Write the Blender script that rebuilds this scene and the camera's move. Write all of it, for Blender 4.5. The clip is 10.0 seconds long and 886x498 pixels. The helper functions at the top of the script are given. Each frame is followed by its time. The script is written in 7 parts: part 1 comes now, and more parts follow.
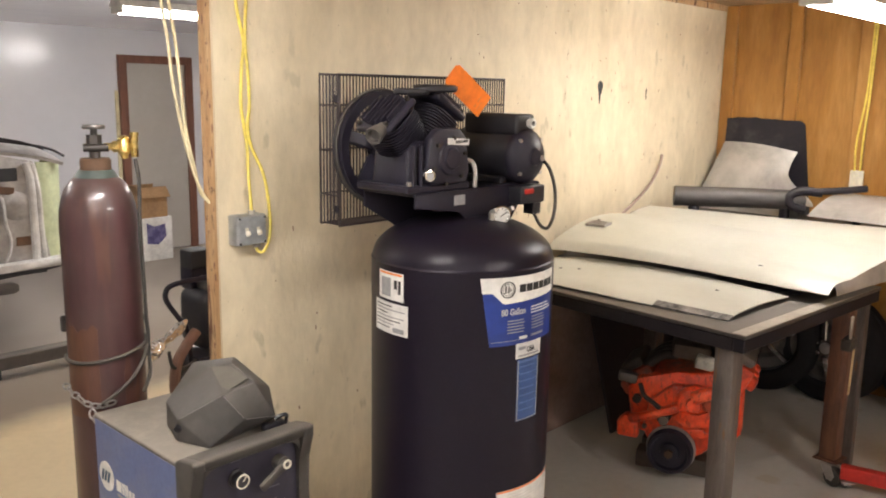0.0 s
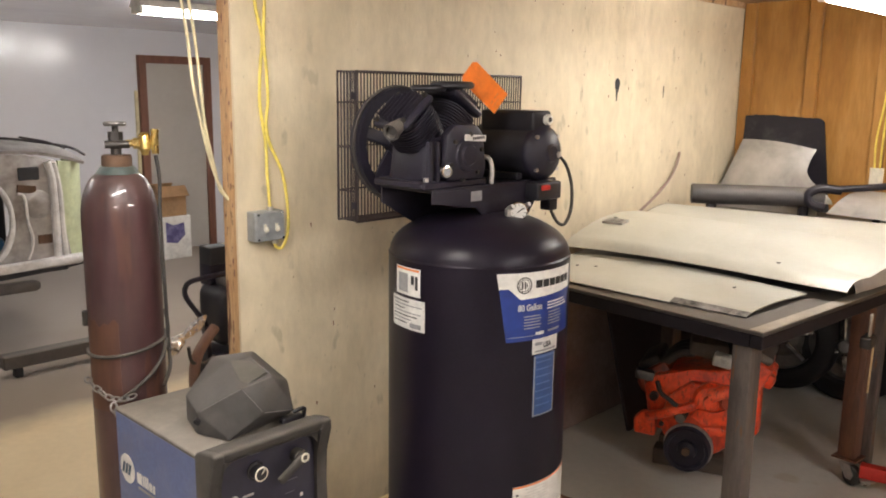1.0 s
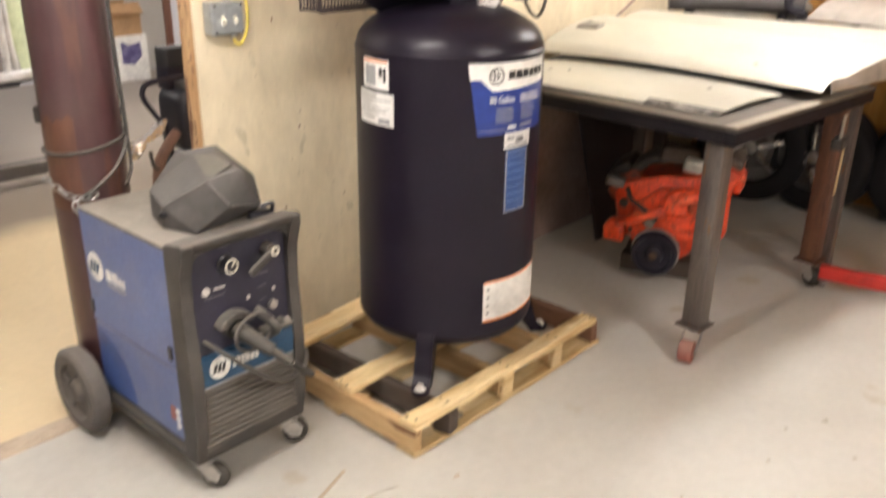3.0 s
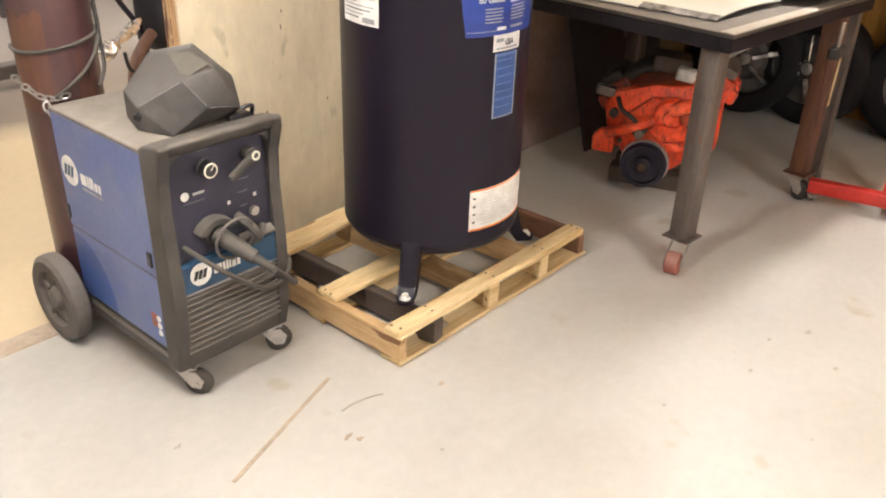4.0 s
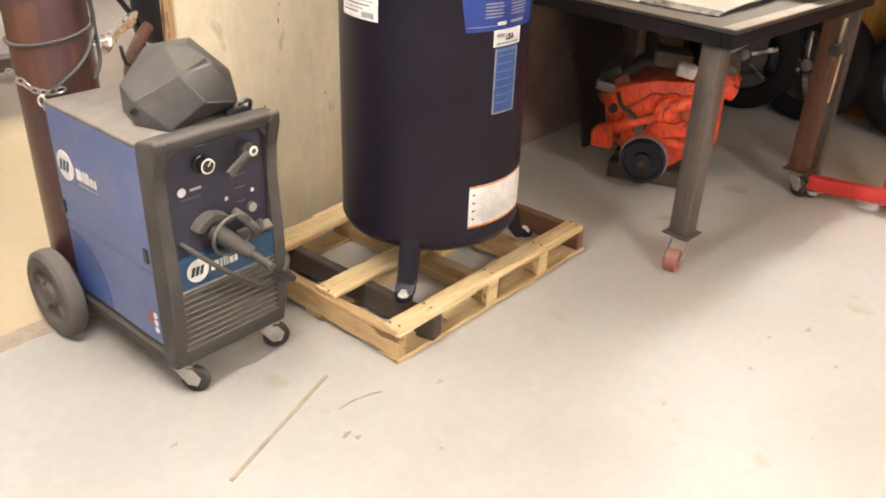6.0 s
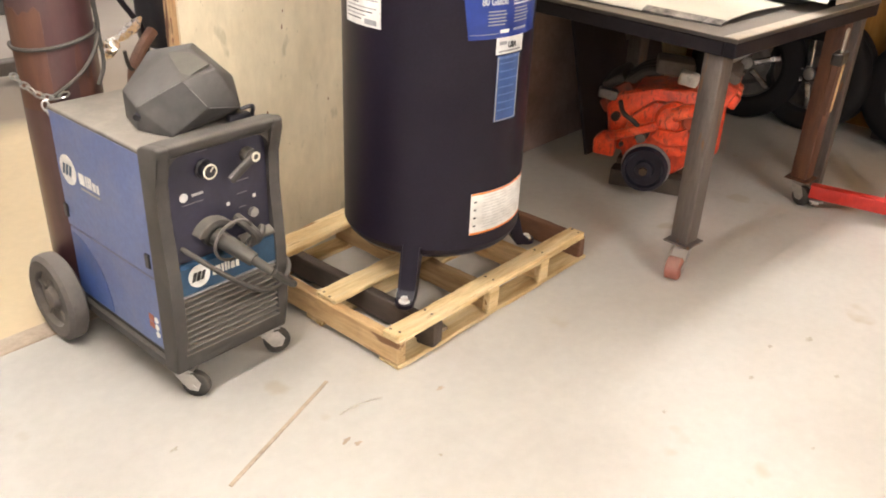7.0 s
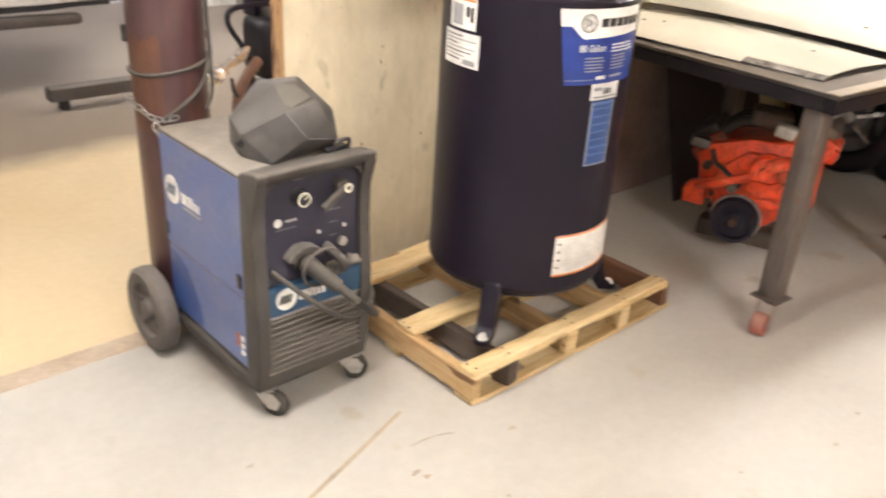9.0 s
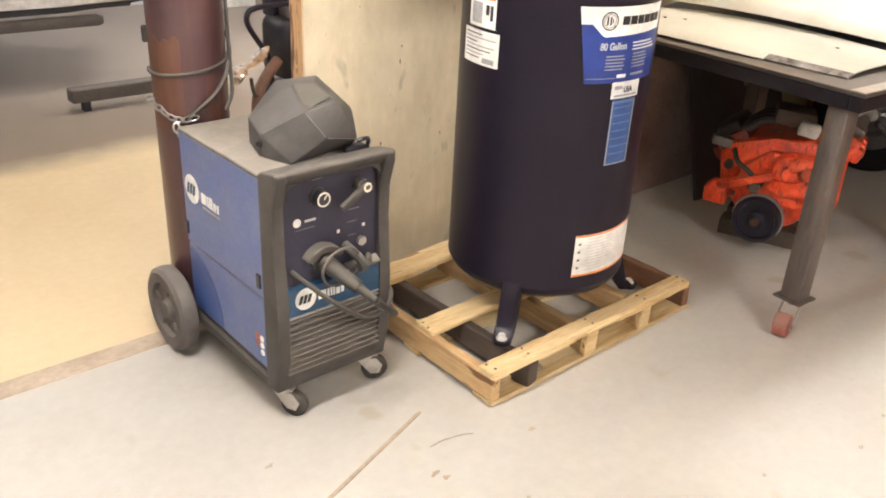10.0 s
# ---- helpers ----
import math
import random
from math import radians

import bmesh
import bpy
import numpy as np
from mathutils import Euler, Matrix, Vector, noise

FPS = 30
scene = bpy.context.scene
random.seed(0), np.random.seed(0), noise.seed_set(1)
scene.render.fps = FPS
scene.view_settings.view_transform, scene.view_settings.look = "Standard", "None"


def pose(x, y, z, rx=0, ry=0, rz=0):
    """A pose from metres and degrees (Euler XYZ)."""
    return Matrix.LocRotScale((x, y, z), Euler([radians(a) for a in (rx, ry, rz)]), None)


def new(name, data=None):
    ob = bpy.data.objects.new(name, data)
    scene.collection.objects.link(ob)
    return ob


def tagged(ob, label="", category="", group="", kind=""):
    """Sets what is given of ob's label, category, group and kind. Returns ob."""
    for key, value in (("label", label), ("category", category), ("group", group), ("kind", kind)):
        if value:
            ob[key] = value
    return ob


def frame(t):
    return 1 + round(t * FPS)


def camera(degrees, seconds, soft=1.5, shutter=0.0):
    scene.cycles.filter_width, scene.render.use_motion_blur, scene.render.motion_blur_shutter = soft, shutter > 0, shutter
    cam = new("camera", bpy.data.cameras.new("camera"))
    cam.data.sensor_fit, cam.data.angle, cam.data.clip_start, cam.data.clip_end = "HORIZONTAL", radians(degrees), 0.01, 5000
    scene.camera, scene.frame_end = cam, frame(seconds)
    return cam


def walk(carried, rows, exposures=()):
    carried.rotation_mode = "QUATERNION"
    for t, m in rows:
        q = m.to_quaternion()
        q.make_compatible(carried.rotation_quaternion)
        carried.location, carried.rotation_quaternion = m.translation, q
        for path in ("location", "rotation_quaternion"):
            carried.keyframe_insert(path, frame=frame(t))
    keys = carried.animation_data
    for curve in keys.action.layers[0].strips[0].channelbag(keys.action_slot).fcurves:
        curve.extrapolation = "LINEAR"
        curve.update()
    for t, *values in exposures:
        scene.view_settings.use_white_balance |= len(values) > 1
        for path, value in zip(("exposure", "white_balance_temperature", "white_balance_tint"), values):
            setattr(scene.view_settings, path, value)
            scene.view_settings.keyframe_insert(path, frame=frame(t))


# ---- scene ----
# ---- camera and its way ----
cam = camera(55.93, 10.0, soft=1.9, shutter=0.5)
# seconds, x, y, z, yaw, pitch, roll
PATH = [
    (0.0, -2.055, -2.461, 1.750, -46.70, -10.72, -0.92),
    (0.5, -2.068, -2.470, 1.747, -45.77, -10.45, -0.67),
    (1.0, -2.066, -2.471, 1.739, -45.57, -10.73, -0.75),
    (1.5, -2.052, -2.470, 1.727, -47.08, -11.66, -1.50),
    (2.0, -2.044, -2.467, 1.661, -47.89, -13.88, -1.71),
    (2.5, -2.061, -2.451, 1.659, -47.98, -14.91, -0.94),
    (2.7, -2.062, -2.464, 1.626, -47.88, -17.48, -0.54),
    (2.8, -2.052, -2.452, 1.625, -47.99, -20.49, -0.85),
    (2.9, -2.048, -2.448, 1.592, -48.13, -20.83, -1.03),
    (3.0, -2.048, -2.454, 1.603, -47.68, -21.97, -0.87),
    (3.1, -2.045, -2.453, 1.588, -47.74, -23.74, -0.46),
    (3.2, -2.043, -2.451, 1.574, -47.89, -24.26, -0.77),
    (4.3, -2.015, -2.425, 1.561, -48.47, -28.31, -1.81),
    (4.5, -2.015, -2.427, 1.561, -48.45, -27.52, -1.75),
    (5.0, -2.017, -2.418, 1.558, -48.63, -28.06, -1.93),
    (5.5, -2.012, -2.407, 1.557, -48.64, -28.30, -1.89),
    (7.0, -2.008, -2.410, 1.562, -48.22, -27.78, -2.27),
    (7.5, -2.008, -2.414, 1.561, -48.11, -28.11, -2.41),
    (8.0, -2.011, -2.412, 1.563, -47.85, -27.81, -2.56),
    (8.2, -2.012, -2.409, 1.561, -47.30, -28.37, -2.26),
    (8.3, -2.014, -2.410, 1.554, -46.59, -27.41, -2.07),
    (8.4, -2.015, -2.415, 1.579, -46.10, -27.46, -2.48),
    (8.5, -2.013, -2.421, 1.570, -46.21, -27.24, -2.99),
    (8.6, -2.016, -2.413, 1.574, -46.24, -26.02, -4.40),
    (8.7, -2.024, -2.414, 1.588, -45.38, -26.06, -4.12),
    (8.8, -2.024, -2.408, 1.585, -44.41, -26.99, -4.46),
    (9.0, -2.029, -2.410, 1.592, -41.65, -25.99, -3.30),
    (9.1, -2.028, -2.407, 1.589, -40.94, -25.74, -2.44),
    (9.2, -2.029, -2.407, 1.589, -40.63, -24.32, -2.35),
    (9.5, -2.029, -2.403, 1.593, -40.12, -26.12, -2.79),
    (10.0, -2.025, -2.401, 1.586, -40.53, -26.04, -2.75),
]
walk(cam, [(t, pose(x, y, z, 90 + p, r, w)) for t, x, y, z, w, p, r in PATH],
     [(0, -0.68), (0.5, -0.81), (1.0, -0.84), (2.0, -0.77), (2.5, -0.46), (3.2, -0.19), (4.5, 0.0), (10, 0.0)])

# ---- world, lamps, exposure ----
scene.view_settings.exposure = 0.0
world = bpy.data.worlds.new("world")
scene.world = world
world.use_nodes = True
world.node_tree.nodes["Background"].inputs[0].default_value = (0.9, 0.92, 1.0, 1)
world.node_tree.nodes["Background"].inputs[1].default_value = 0.05


# ---- materials ----
def ramp(nt, stops, interp="LINEAR"):
    n = nt.nodes.new("ShaderNodeValToRGB")
    n.color_ramp.interpolation = interp
    els = n.color_ramp.elements
    while len(els) < len(stops):
        els.new(0.5)
    for e, (p, c) in zip(els, stops):
        e.position = p
        e.color = (*c, 1) if len(c) == 3 else c
    return n


def noise_tex(nt, coord, scale, detail=4.0, rough=0.55, stretch=(1, 1, 1), distortion=0.0):
    m = nt.nodes.new("ShaderNodeMapping")
    m.inputs["Scale"].default_value = stretch
    nt.links.new(coord, m.inputs["Vector"])
    n = nt.nodes.new("ShaderNodeTexNoise")
    n.inputs["Scale"].default_value = scale
    n.inputs["Detail"].default_value = detail
    n.inputs["Roughness"].default_value = rough
    n.inputs["Distortion"].default_value = distortion
    nt.links.new(m.outputs[0], n.inputs["Vector"])
    return n.outputs["Fac"]


def mixc(nt, fac, a, b, mode="MIX"):
    n = nt.nodes.new("ShaderNodeMix")
    n.data_type = "RGBA"
    n.blend_type = mode
    for sock, v in ((n.inputs["Factor"], fac), (n.inputs["A"], a), (n.inputs["B"], b)):
        if isinstance(v, (int, float)):
            sock.default_value = v
        elif isinstance(v, tuple):
            sock.default_value = (*v, 1)
        else:
            nt.links.new(v, sock)
    return n.outputs["Result"]


def mat(name, base, dark=None, light=None, rough=0.6, metal=0.0, scale=6.0, fine=60.0, bump=0.1, stretch=(1, 1, 1),
        dust=None, dust_amount=0.0, rough_var=0.12, coat=0.0, spots=None, spot_scale=20.0, spot_at=0.7, per_piece=0.0, specular=0.5, grain=0.14, flecks=None, fleck_at=0.72):
    """A surface: base colour that drifts to dark and light at a large scale, fine grain, dust on upward faces, spots and bump."""
    m = bpy.data.materials.new(name)
    m.use_nodes = True
    nt = m.node_tree
    bsdf = nt.nodes["Principled BSDF"]
    co = nt.nodes.new("ShaderNodeTexCoord").outputs["Object"]
    dark = dark or tuple(c * 0.75 for c in base)
    light = light or tuple(min(1, c * 1.18) for c in base)
    big = noise_tex(nt, co, scale, 5, 0.6, stretch, 0.3)
    r = ramp(nt, [(0.3, dark), (0.5, base), (0.72, light)])
    nt.links.new(big, r.inputs[0])
    col = r.outputs[0]
    small = noise_tex(nt, co, fine, 4, 0.6, stretch)
    g = ramp(nt, [(0.3, (1 - grain,) * 3), (0.7, (1 + grain * 0.7,) * 3)])
    nt.links.new(small, g.inputs[0])
    col = mixc(nt, 1.0, col, g.outputs[0], "MULTIPLY")
    if spots:
        s = noise_tex(nt, co, spot_scale, 3, 0.5, stretch)
        sr = ramp(nt, [(spot_at, (0, 0, 0)), (spot_at + 0.05, (1, 1, 1))])
        nt.links.new(s, sr.inputs[0])
        col = mixc(nt, sr.outputs[0], col, spots)
    if flecks:
        s = noise_tex(nt, co, 42, 3, 0.7, (1.6, 1.6, 0.5))
        sr = ramp(nt, [(fleck_at, (0, 0, 0)), (fleck_at + 0.08, (0.8, 0.8, 0.8))])
        nt.links.new(s, sr.inputs[0])
        col = mixc(nt, sr.outputs[0], col, flecks)
    if per_piece:
        oi = nt.nodes.new("ShaderNodeObjectInfo")
        pr = ramp(nt, [(0.0, (1 - per_piece,) * 3), (1.0, (1 + per_piece * 0.6,) * 3)])
        nt.links.new(oi.outputs["Random"], pr.inputs[0])
        col = mixc(nt, 1.0, col, pr.outputs[0], "MULTIPLY")
    rv = nt.nodes.new("ShaderNodeMapRange")
    rv.inputs["To Min"].default_value = max(0.02, rough - rough_var)
    rv.inputs["To Max"].default_value = min(1.0, rough + rough_var)
    nt.links.new(big, rv.inputs["Value"])
    rough_out = rv.outputs[0]
    if dust:
        ge = nt.nodes.new("ShaderNodeNewGeometry")
        sx = nt.nodes.new("ShaderNodeSeparateXYZ")
        nt.links.new(ge.outputs["Normal"], sx.inputs[0])
        mu = nt.nodes.new("ShaderNodeMath")
        mu.operation = "MULTIPLY_ADD"
        nt.links.new(sx.outputs["Z"], mu.inputs[0])
        mu.inputs[1].default_value = 0.75
        nt.links.new(noise_tex(nt, co, 9, 5, 0.65), mu.inputs[2])
        dr = ramp(nt, [(0.45, (0.25 * dust_amount,) * 3), (1.05, (dust_amount,) * 3)])
        nt.links.new(mu.outputs[0], dr.inputs[0])
        col = mixc(nt, dr.outputs[0], col, dust)
        ra = nt.nodes.new("ShaderNodeMath")
        ra.operation = "MULTIPLY_ADD"
        ra.use_clamp = True
        nt.links.new(dr.outputs[0], ra.inputs[0])
        ra.inputs[1].default_value = 0.35
        nt.links.new(rough_out, ra.inputs[2])
        rough_out = ra.outputs[0]
    nt.links.new(col, bsdf.inputs["Base Color"])
    nt.links.new(rough_out, bsdf.inputs["Roughness"])
    bsdf.inputs["Metallic"].default_value = metal
    bsdf.inputs["Coat Weight"].default_value = coat
    bsdf.inputs["Specular IOR Level"].default_value = specular
    if bump:
        b = nt.nodes.new("ShaderNodeBump")
        b.inputs["Strength"].default_value = bump
        b.inputs["Distance"].default_value = 0.004
        nt.links.new(small, b.inputs["Height"])
        nt.links.new(b.outputs[0], bsdf.inputs["Normal"])
    return m


def glow(name, colour, strength):
    m = bpy.data.materials.new(name)
    m.use_nodes = True
    b = m.node_tree.nodes["Principled BSDF"]
    b.inputs["Base Color"].default_value = (0.9, 0.9, 0.9, 1)
    b.inputs["Emission Color"].default_value = (*colour, 1)
    b.inputs["Emission Strength"].default_value = strength
    return m


DUST = (0.36, 0.32, 0.27)
M_WALL = mat("painted_strand_board", (0.655, 0.56, 0.40), (0.555, 0.47, 0.325), (0.73, 0.635, 0.465), 0.55, scale=3.4, fine=19, bump=0.75, grain=0.075,
             stretch=(1.25, 1.25, 0.6), spots=(0.50, 0.43, 0.30), spot_scale=9, spot_at=0.63, flecks=(0.22, 0.17, 0.10), fleck_at=0.672)
M_STUD = mat("pine_stud", (0.54, 0.34, 0.17), (0.42, 0.22, 0.09), (0.64, 0.45, 0.26), 0.6, scale=5, fine=30, bump=0.4, stretch=(5, 5, 0.6), grain=0.2,
             spots=(0.13, 0.055, 0.03), spot_scale=5, spot_at=0.60, flecks=(0.10, 0.05, 0.03), fleck_at=0.60)
M_PLY = mat("varnished_plywood", (0.345, 0.160, 0.034), (0.26, 0.112, 0.022), (0.45, 0.24, 0.072), 0.36, scale=3.2, fine=26, bump=0.15, stretch=(2.4, 2.4, 0.45), grain=0.11)
M_CEIL = mat("plywood_ceiling", (0.46, 0.32, 0.18), rough=0.6, scale=3, fine=24, bump=0.15, stretch=(0.8, 5, 1))
M_CONC = mat("painted_concrete", (0.52, 0.50, 0.458), (0.47, 0.445, 0.405), (0.56, 0.54, 0.503), 0.42, scale=1.3, fine=25, bump=0.03, grain=0.045,
             spots=(0.45, 0.405, 0.33), spot_scale=3.4, spot_at=0.66, flecks=(0.40, 0.36, 0.30), fleck_at=0.76, rough_var=0.14)
M_ADJFLOOR = mat("tan_to_grey_brown_concrete", (0.66, 0.53, 0.335), (0.61, 0.48, 0.295), (0.69, 0.565, 0.37), 0.5, scale=1.1, fine=25, bump=0.03, grain=0.04)


def floor_tone_band(m):
    """Blends the tan floor into grey-brown along y, darkest near the soft uneven border and paler towards the back."""
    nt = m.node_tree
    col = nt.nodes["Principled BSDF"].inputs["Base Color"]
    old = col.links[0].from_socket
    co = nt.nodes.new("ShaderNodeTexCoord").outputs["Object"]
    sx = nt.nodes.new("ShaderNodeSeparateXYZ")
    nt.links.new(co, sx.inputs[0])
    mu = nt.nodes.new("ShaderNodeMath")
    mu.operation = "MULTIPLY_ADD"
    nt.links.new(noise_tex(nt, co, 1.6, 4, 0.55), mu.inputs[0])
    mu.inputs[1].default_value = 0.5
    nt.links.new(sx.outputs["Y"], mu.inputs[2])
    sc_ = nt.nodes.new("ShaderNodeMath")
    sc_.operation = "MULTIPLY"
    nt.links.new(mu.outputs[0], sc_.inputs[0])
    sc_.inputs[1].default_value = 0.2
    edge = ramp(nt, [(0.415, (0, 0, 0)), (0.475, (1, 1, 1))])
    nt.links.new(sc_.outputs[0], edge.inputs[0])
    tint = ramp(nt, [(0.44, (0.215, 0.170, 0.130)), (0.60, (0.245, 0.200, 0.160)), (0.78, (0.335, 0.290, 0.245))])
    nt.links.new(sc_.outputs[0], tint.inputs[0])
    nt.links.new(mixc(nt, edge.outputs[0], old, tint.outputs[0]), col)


floor_tone_band(M_ADJFLOOR)
M_SILL = mat("worn_threshold", (0.46, 0.37, 0.28), (0.34, 0.26, 0.19), (0.55, 0.46, 0.37), 0.75, scale=5, fine=40, bump=0.3)
M_WHITE = mat("white_wall_panel", (0.77, 0.78, 0.84), (0.74, 0.75, 0.81), (0.79, 0.80, 0.86), 0.17, scale=0.8, fine=8, bump=0.03, grain=0.015, rough_var=0.05, specular=0.95)
M_DOOR = mat("pale_door", (0.50, 0.475, 0.44), (0.47, 0.445, 0.41), (0.53, 0.505, 0.47), 0.5, scale=1.5, fine=20, bump=0.02, grain=0.03)
M_TRIM = mat("brown_wood_trim", (0.20, 0.085, 0.055), rough=0.5, scale=4, fine=30, bump=0.15, stretch=(6, 6, 0.7))
M_BLACK = mat("black_tank_enamel", (0.0118, 0.0088, 0.0160), (0.0105, 0.0078, 0.0146), (0.0132, 0.0100, 0.0174), 0.36, scale=3, fine=120, bump=0.02, rough_var=0.05, specular=0.2)
M_CAST = mat("black_cast_iron", (0.0160, 0.0138, 0.0240), rough=0.44, specular=0.34, scale=8, fine=90, bump=0.25)
M_BLKPLA = mat("black_plastic", (0.0145, 0.0135, 0.0185), rough=0.42, scale=8, fine=120, bump=0.1)
M_WIRE = mat("brown_black_coated_wire", (0.034, 0.022, 0.024), rough=0.45, scale=8, fine=60, bump=0.0)
M_RUBBER = mat("black_rubber", (0.02, 0.018, 0.017), rough=0.75, scale=12, fine=80, bump=0.15, dust=DUST, dust_amount=0.18)
M_WHEELG = mat("dusty_grey_rubber", (0.075, 0.066, 0.066), rough=0.75, scale=12, fine=60, bump=0.15, dust=DUST, dust_amount=0.28)
M_BLUE = mat("blue_sheet_metal", (0.074, 0.125, 0.325), (0.060, 0.104, 0.29), (0.100, 0.155, 0.355), 0.42, scale=4, fine=70, bump=0.03, dust=DUST, dust_amount=0.42)
M_DECAL = mat("deep_blue_decal", (0.022, 0.07, 0.27), rough=0.42, scale=4, fine=70, bump=0.02, dust=DUST, dust_amount=0.2)
M_BLUED = mat("dark_blue_decal", (0.014, 0.058, 0.122), rough=0.4, scale=8, fine=60, bump=0.02)
M_TOPDUST = mat("dusty_black_lid", (0.075, 0.066, 0.062), (0.035, 0.031, 0.032), (0.17, 0.15, 0.13), rough=0.7, scale=11, fine=45, bump=0.15, grain=0.25, dust=DUST, dust_amount=0.5)
M_PANEL = mat("dusty_black_moulding", (0.030, 0.027, 0.027), rough=0.62, scale=7, fine=70, bump=0.1, dust=DUST, dust_amount=0.2)
M_FACE = mat("control_face", (0.0155, 0.0145, 0.036), rough=0.45, scale=7, fine=70, bump=0.03, dust=DUST, dust_amount=0.08)
M_HELMET = mat("scuffed_dark_grey_plastic", (0.037, 0.035, 0.036), (0.026, 0.025, 0.025), (0.056, 0.052, 0.052), 0.46, scale=9, fine=70, bump=0.08, dust=DUST, dust_amount=0.14)
M_CYL = mat("maroon_cylinder_paint", (0.046, 0.0140, 0.0172), (0.029, 0.0085, 0.0108), (0.068, 0.025, 0.029), 0.40, scale=6, fine=35, bump=0.08,
            stretch=(1.6, 1.6, 0.22), spots=(0.066, 0.023, 0.018), spot_scale=6.5, spot_at=0.60, dust=DUST, dust_amount=0.09, coat=0.5)
M_CYLWORN = mat("rust_worn_cylinder_paint", (0.078, 0.031, 0.0195), (0.050, 0.0175, 0.0160), (0.125, 0.058, 0.027), 0.55, scale=7, fine=35, bump=0.15, stretch=(1.5, 1.5, 0.3))
M_CYLTOP = mat("green_grey_shoulder_paint", (0.055, 0.075, 0.070), (0.025, 0.05, 0.046), (0.11, 0.11, 0.10), 0.45, scale=6, fine=40, bump=0.1)
M_BRASS = mat("brass", (0.72, 0.54, 0.20), rough=0.28, metal=1.0, scale=12, fine=80, bump=0.05)
M_RUSTNECK = mat("rusty_neck_ring", (0.105, 0.058, 0.034), rough=0.75, metal=0.2, scale=14, fine=80, bump=0.3)
M_STEEL = mat("bare_steel", (0.48, 0.46, 0.44), rough=0.35, metal=0.75, scale=9, fine=60, bump=0.08)
M_CHROME = mat("bright_steel", (0.72, 0.71, 0.70), rough=0.16, metal=1.0, scale=9, fine=60, bump=0.03)
M_TABLE = mat("dark_steel_plate", (0.056, 0.051, 0.049), (0.038, 0.034, 0.033), (0.085, 0.078, 0.074), 0.42, metal=0.55, scale=4, fine=40, bump=0.12, dust=DUST, dust_amount=0.25)
M_LEG = mat("mill_scale_steel", (0.135, 0.112, 0.102), (0.09, 0.074, 0.068), (0.19, 0.155, 0.13), 0.5, metal=0.45, scale=5, fine=40, bump=0.15, stretch=(4, 4, 0.7),
            spots=(0.20, 0.10, 0.05), spot_scale=7, spot_at=0.62)
M_APRON = mat("black_steel_rail", (0.013, 0.0105, 0.013), rough=0.6, specular=0.15, scale=5, fine=40, bump=0.1)
M_RUSTLEG = mat("rust_brown_steel", (0.125, 0.055, 0.033), (0.075, 0.036, 0.027), (0.19, 0.085, 0.045), 0.55, metal=0.3, scale=5, fine=40, bump=0.15, stretch=(4, 4, 0.7))
M_REDWHEEL = mat("red_urethane_wheel", (0.30, 0.085, 0.06), rough=0.6, scale=12, fine=60, bump=0.1, dust=DUST, dust_amount=0.3)
M_PRIMER = mat("silver_beige_car_paint", (0.565, 0.56, 0.495), (0.50, 0.495, 0.43), (0.625, 0.62, 0.56), 0.33, metal=0.2, scale=2, fine=45, bump=0.0, grain=0.03, rough_var=0.02)
M_GREYPANEL = mat("sanded_grey_panel", (0.43, 0.415, 0.39), (0.27, 0.26, 0.255), (0.56, 0.54, 0.51), 0.36, metal=0.3, scale=4.5, fine=14, bump=0.02, grain=0.05)
# the far paler light tone imitates sheen on the leaning sheet
M_DKPANEL = mat("dark_grey_panel", (0.017, 0.0145, 0.020), (0.010, 0.0085, 0.013), (0.075, 0.070, 0.072), 0.5, specular=0.3, scale=3, fine=40, bump=0.08)
M_BUMPER = mat("dusty_bumper_rubber", (0.042, 0.038, 0.039), rough=0.5, scale=6, fine=50, bump=0.1, dust=DUST, dust_amount=0.14)
M_ORANGE = mat("orange_engine_paint", (0.72, 0.060, 0.014), (0.30, 0.024, 0.010), (0.86, 0.150, 0.065), 0.33, scale=8, fine=40, bump=0.35, grain=0.25, coat=0.2, flecks=(0.15, 0.020, 0.013), fleck_at=0.565)
# orange with grime, darkened further to hold the table's shade
M_ORANGED = mat("grimy_shaded_orange_paint", (0.22, 0.030, 0.010), (0.07, 0.016, 0.008), (0.36, 0.05, 0.014), 0.5, scale=12, fine=50, bump=0.25)
M_GREASE = mat("greasy_iron", (0.035, 0.03, 0.027), rough=0.45, metal=0.4, scale=12, fine=60, bump=0.3)
M_RED = mat("red_hoist_paint", (0.48, 0.025, 0.018), (0.36, 0.018, 0.014), (0.54, 0.04, 0.03), 0.4, scale=6, fine=60, bump=0.05)
M_PINE = mat("pallet_pine", (0.71, 0.53, 0.28), (0.50, 0.32, 0.13), (0.80, 0.65, 0.40), 0.7, scale=4, fine=26, bump=0.35, stretch=(0.7, 7, 7), per_piece=0.22,
             spots=(0.32, 0.16, 0.06), spot_scale=4, spot_at=0.68)
M_PINEY = mat("pallet_pine_stringer", (0.56, 0.37, 0.18), (0.38, 0.22, 0.095), (0.68, 0.49, 0.27), 0.72, scale=4, fine=26, bump=0.35, stretch=(7, 0.7, 7), per_piece=0.35,
              spots=(0.22, 0.11, 0.05), spot_scale=4, spot_at=0.64)
M_GREYWOOD = mat("weathered_grey_wood", (0.30, 0.25, 0.19), (0.20, 0.16, 0.12), (0.40, 0.34, 0.27), 0.8, scale=4, fine=26, bump=0.35, stretch=(7, 0.7, 7))
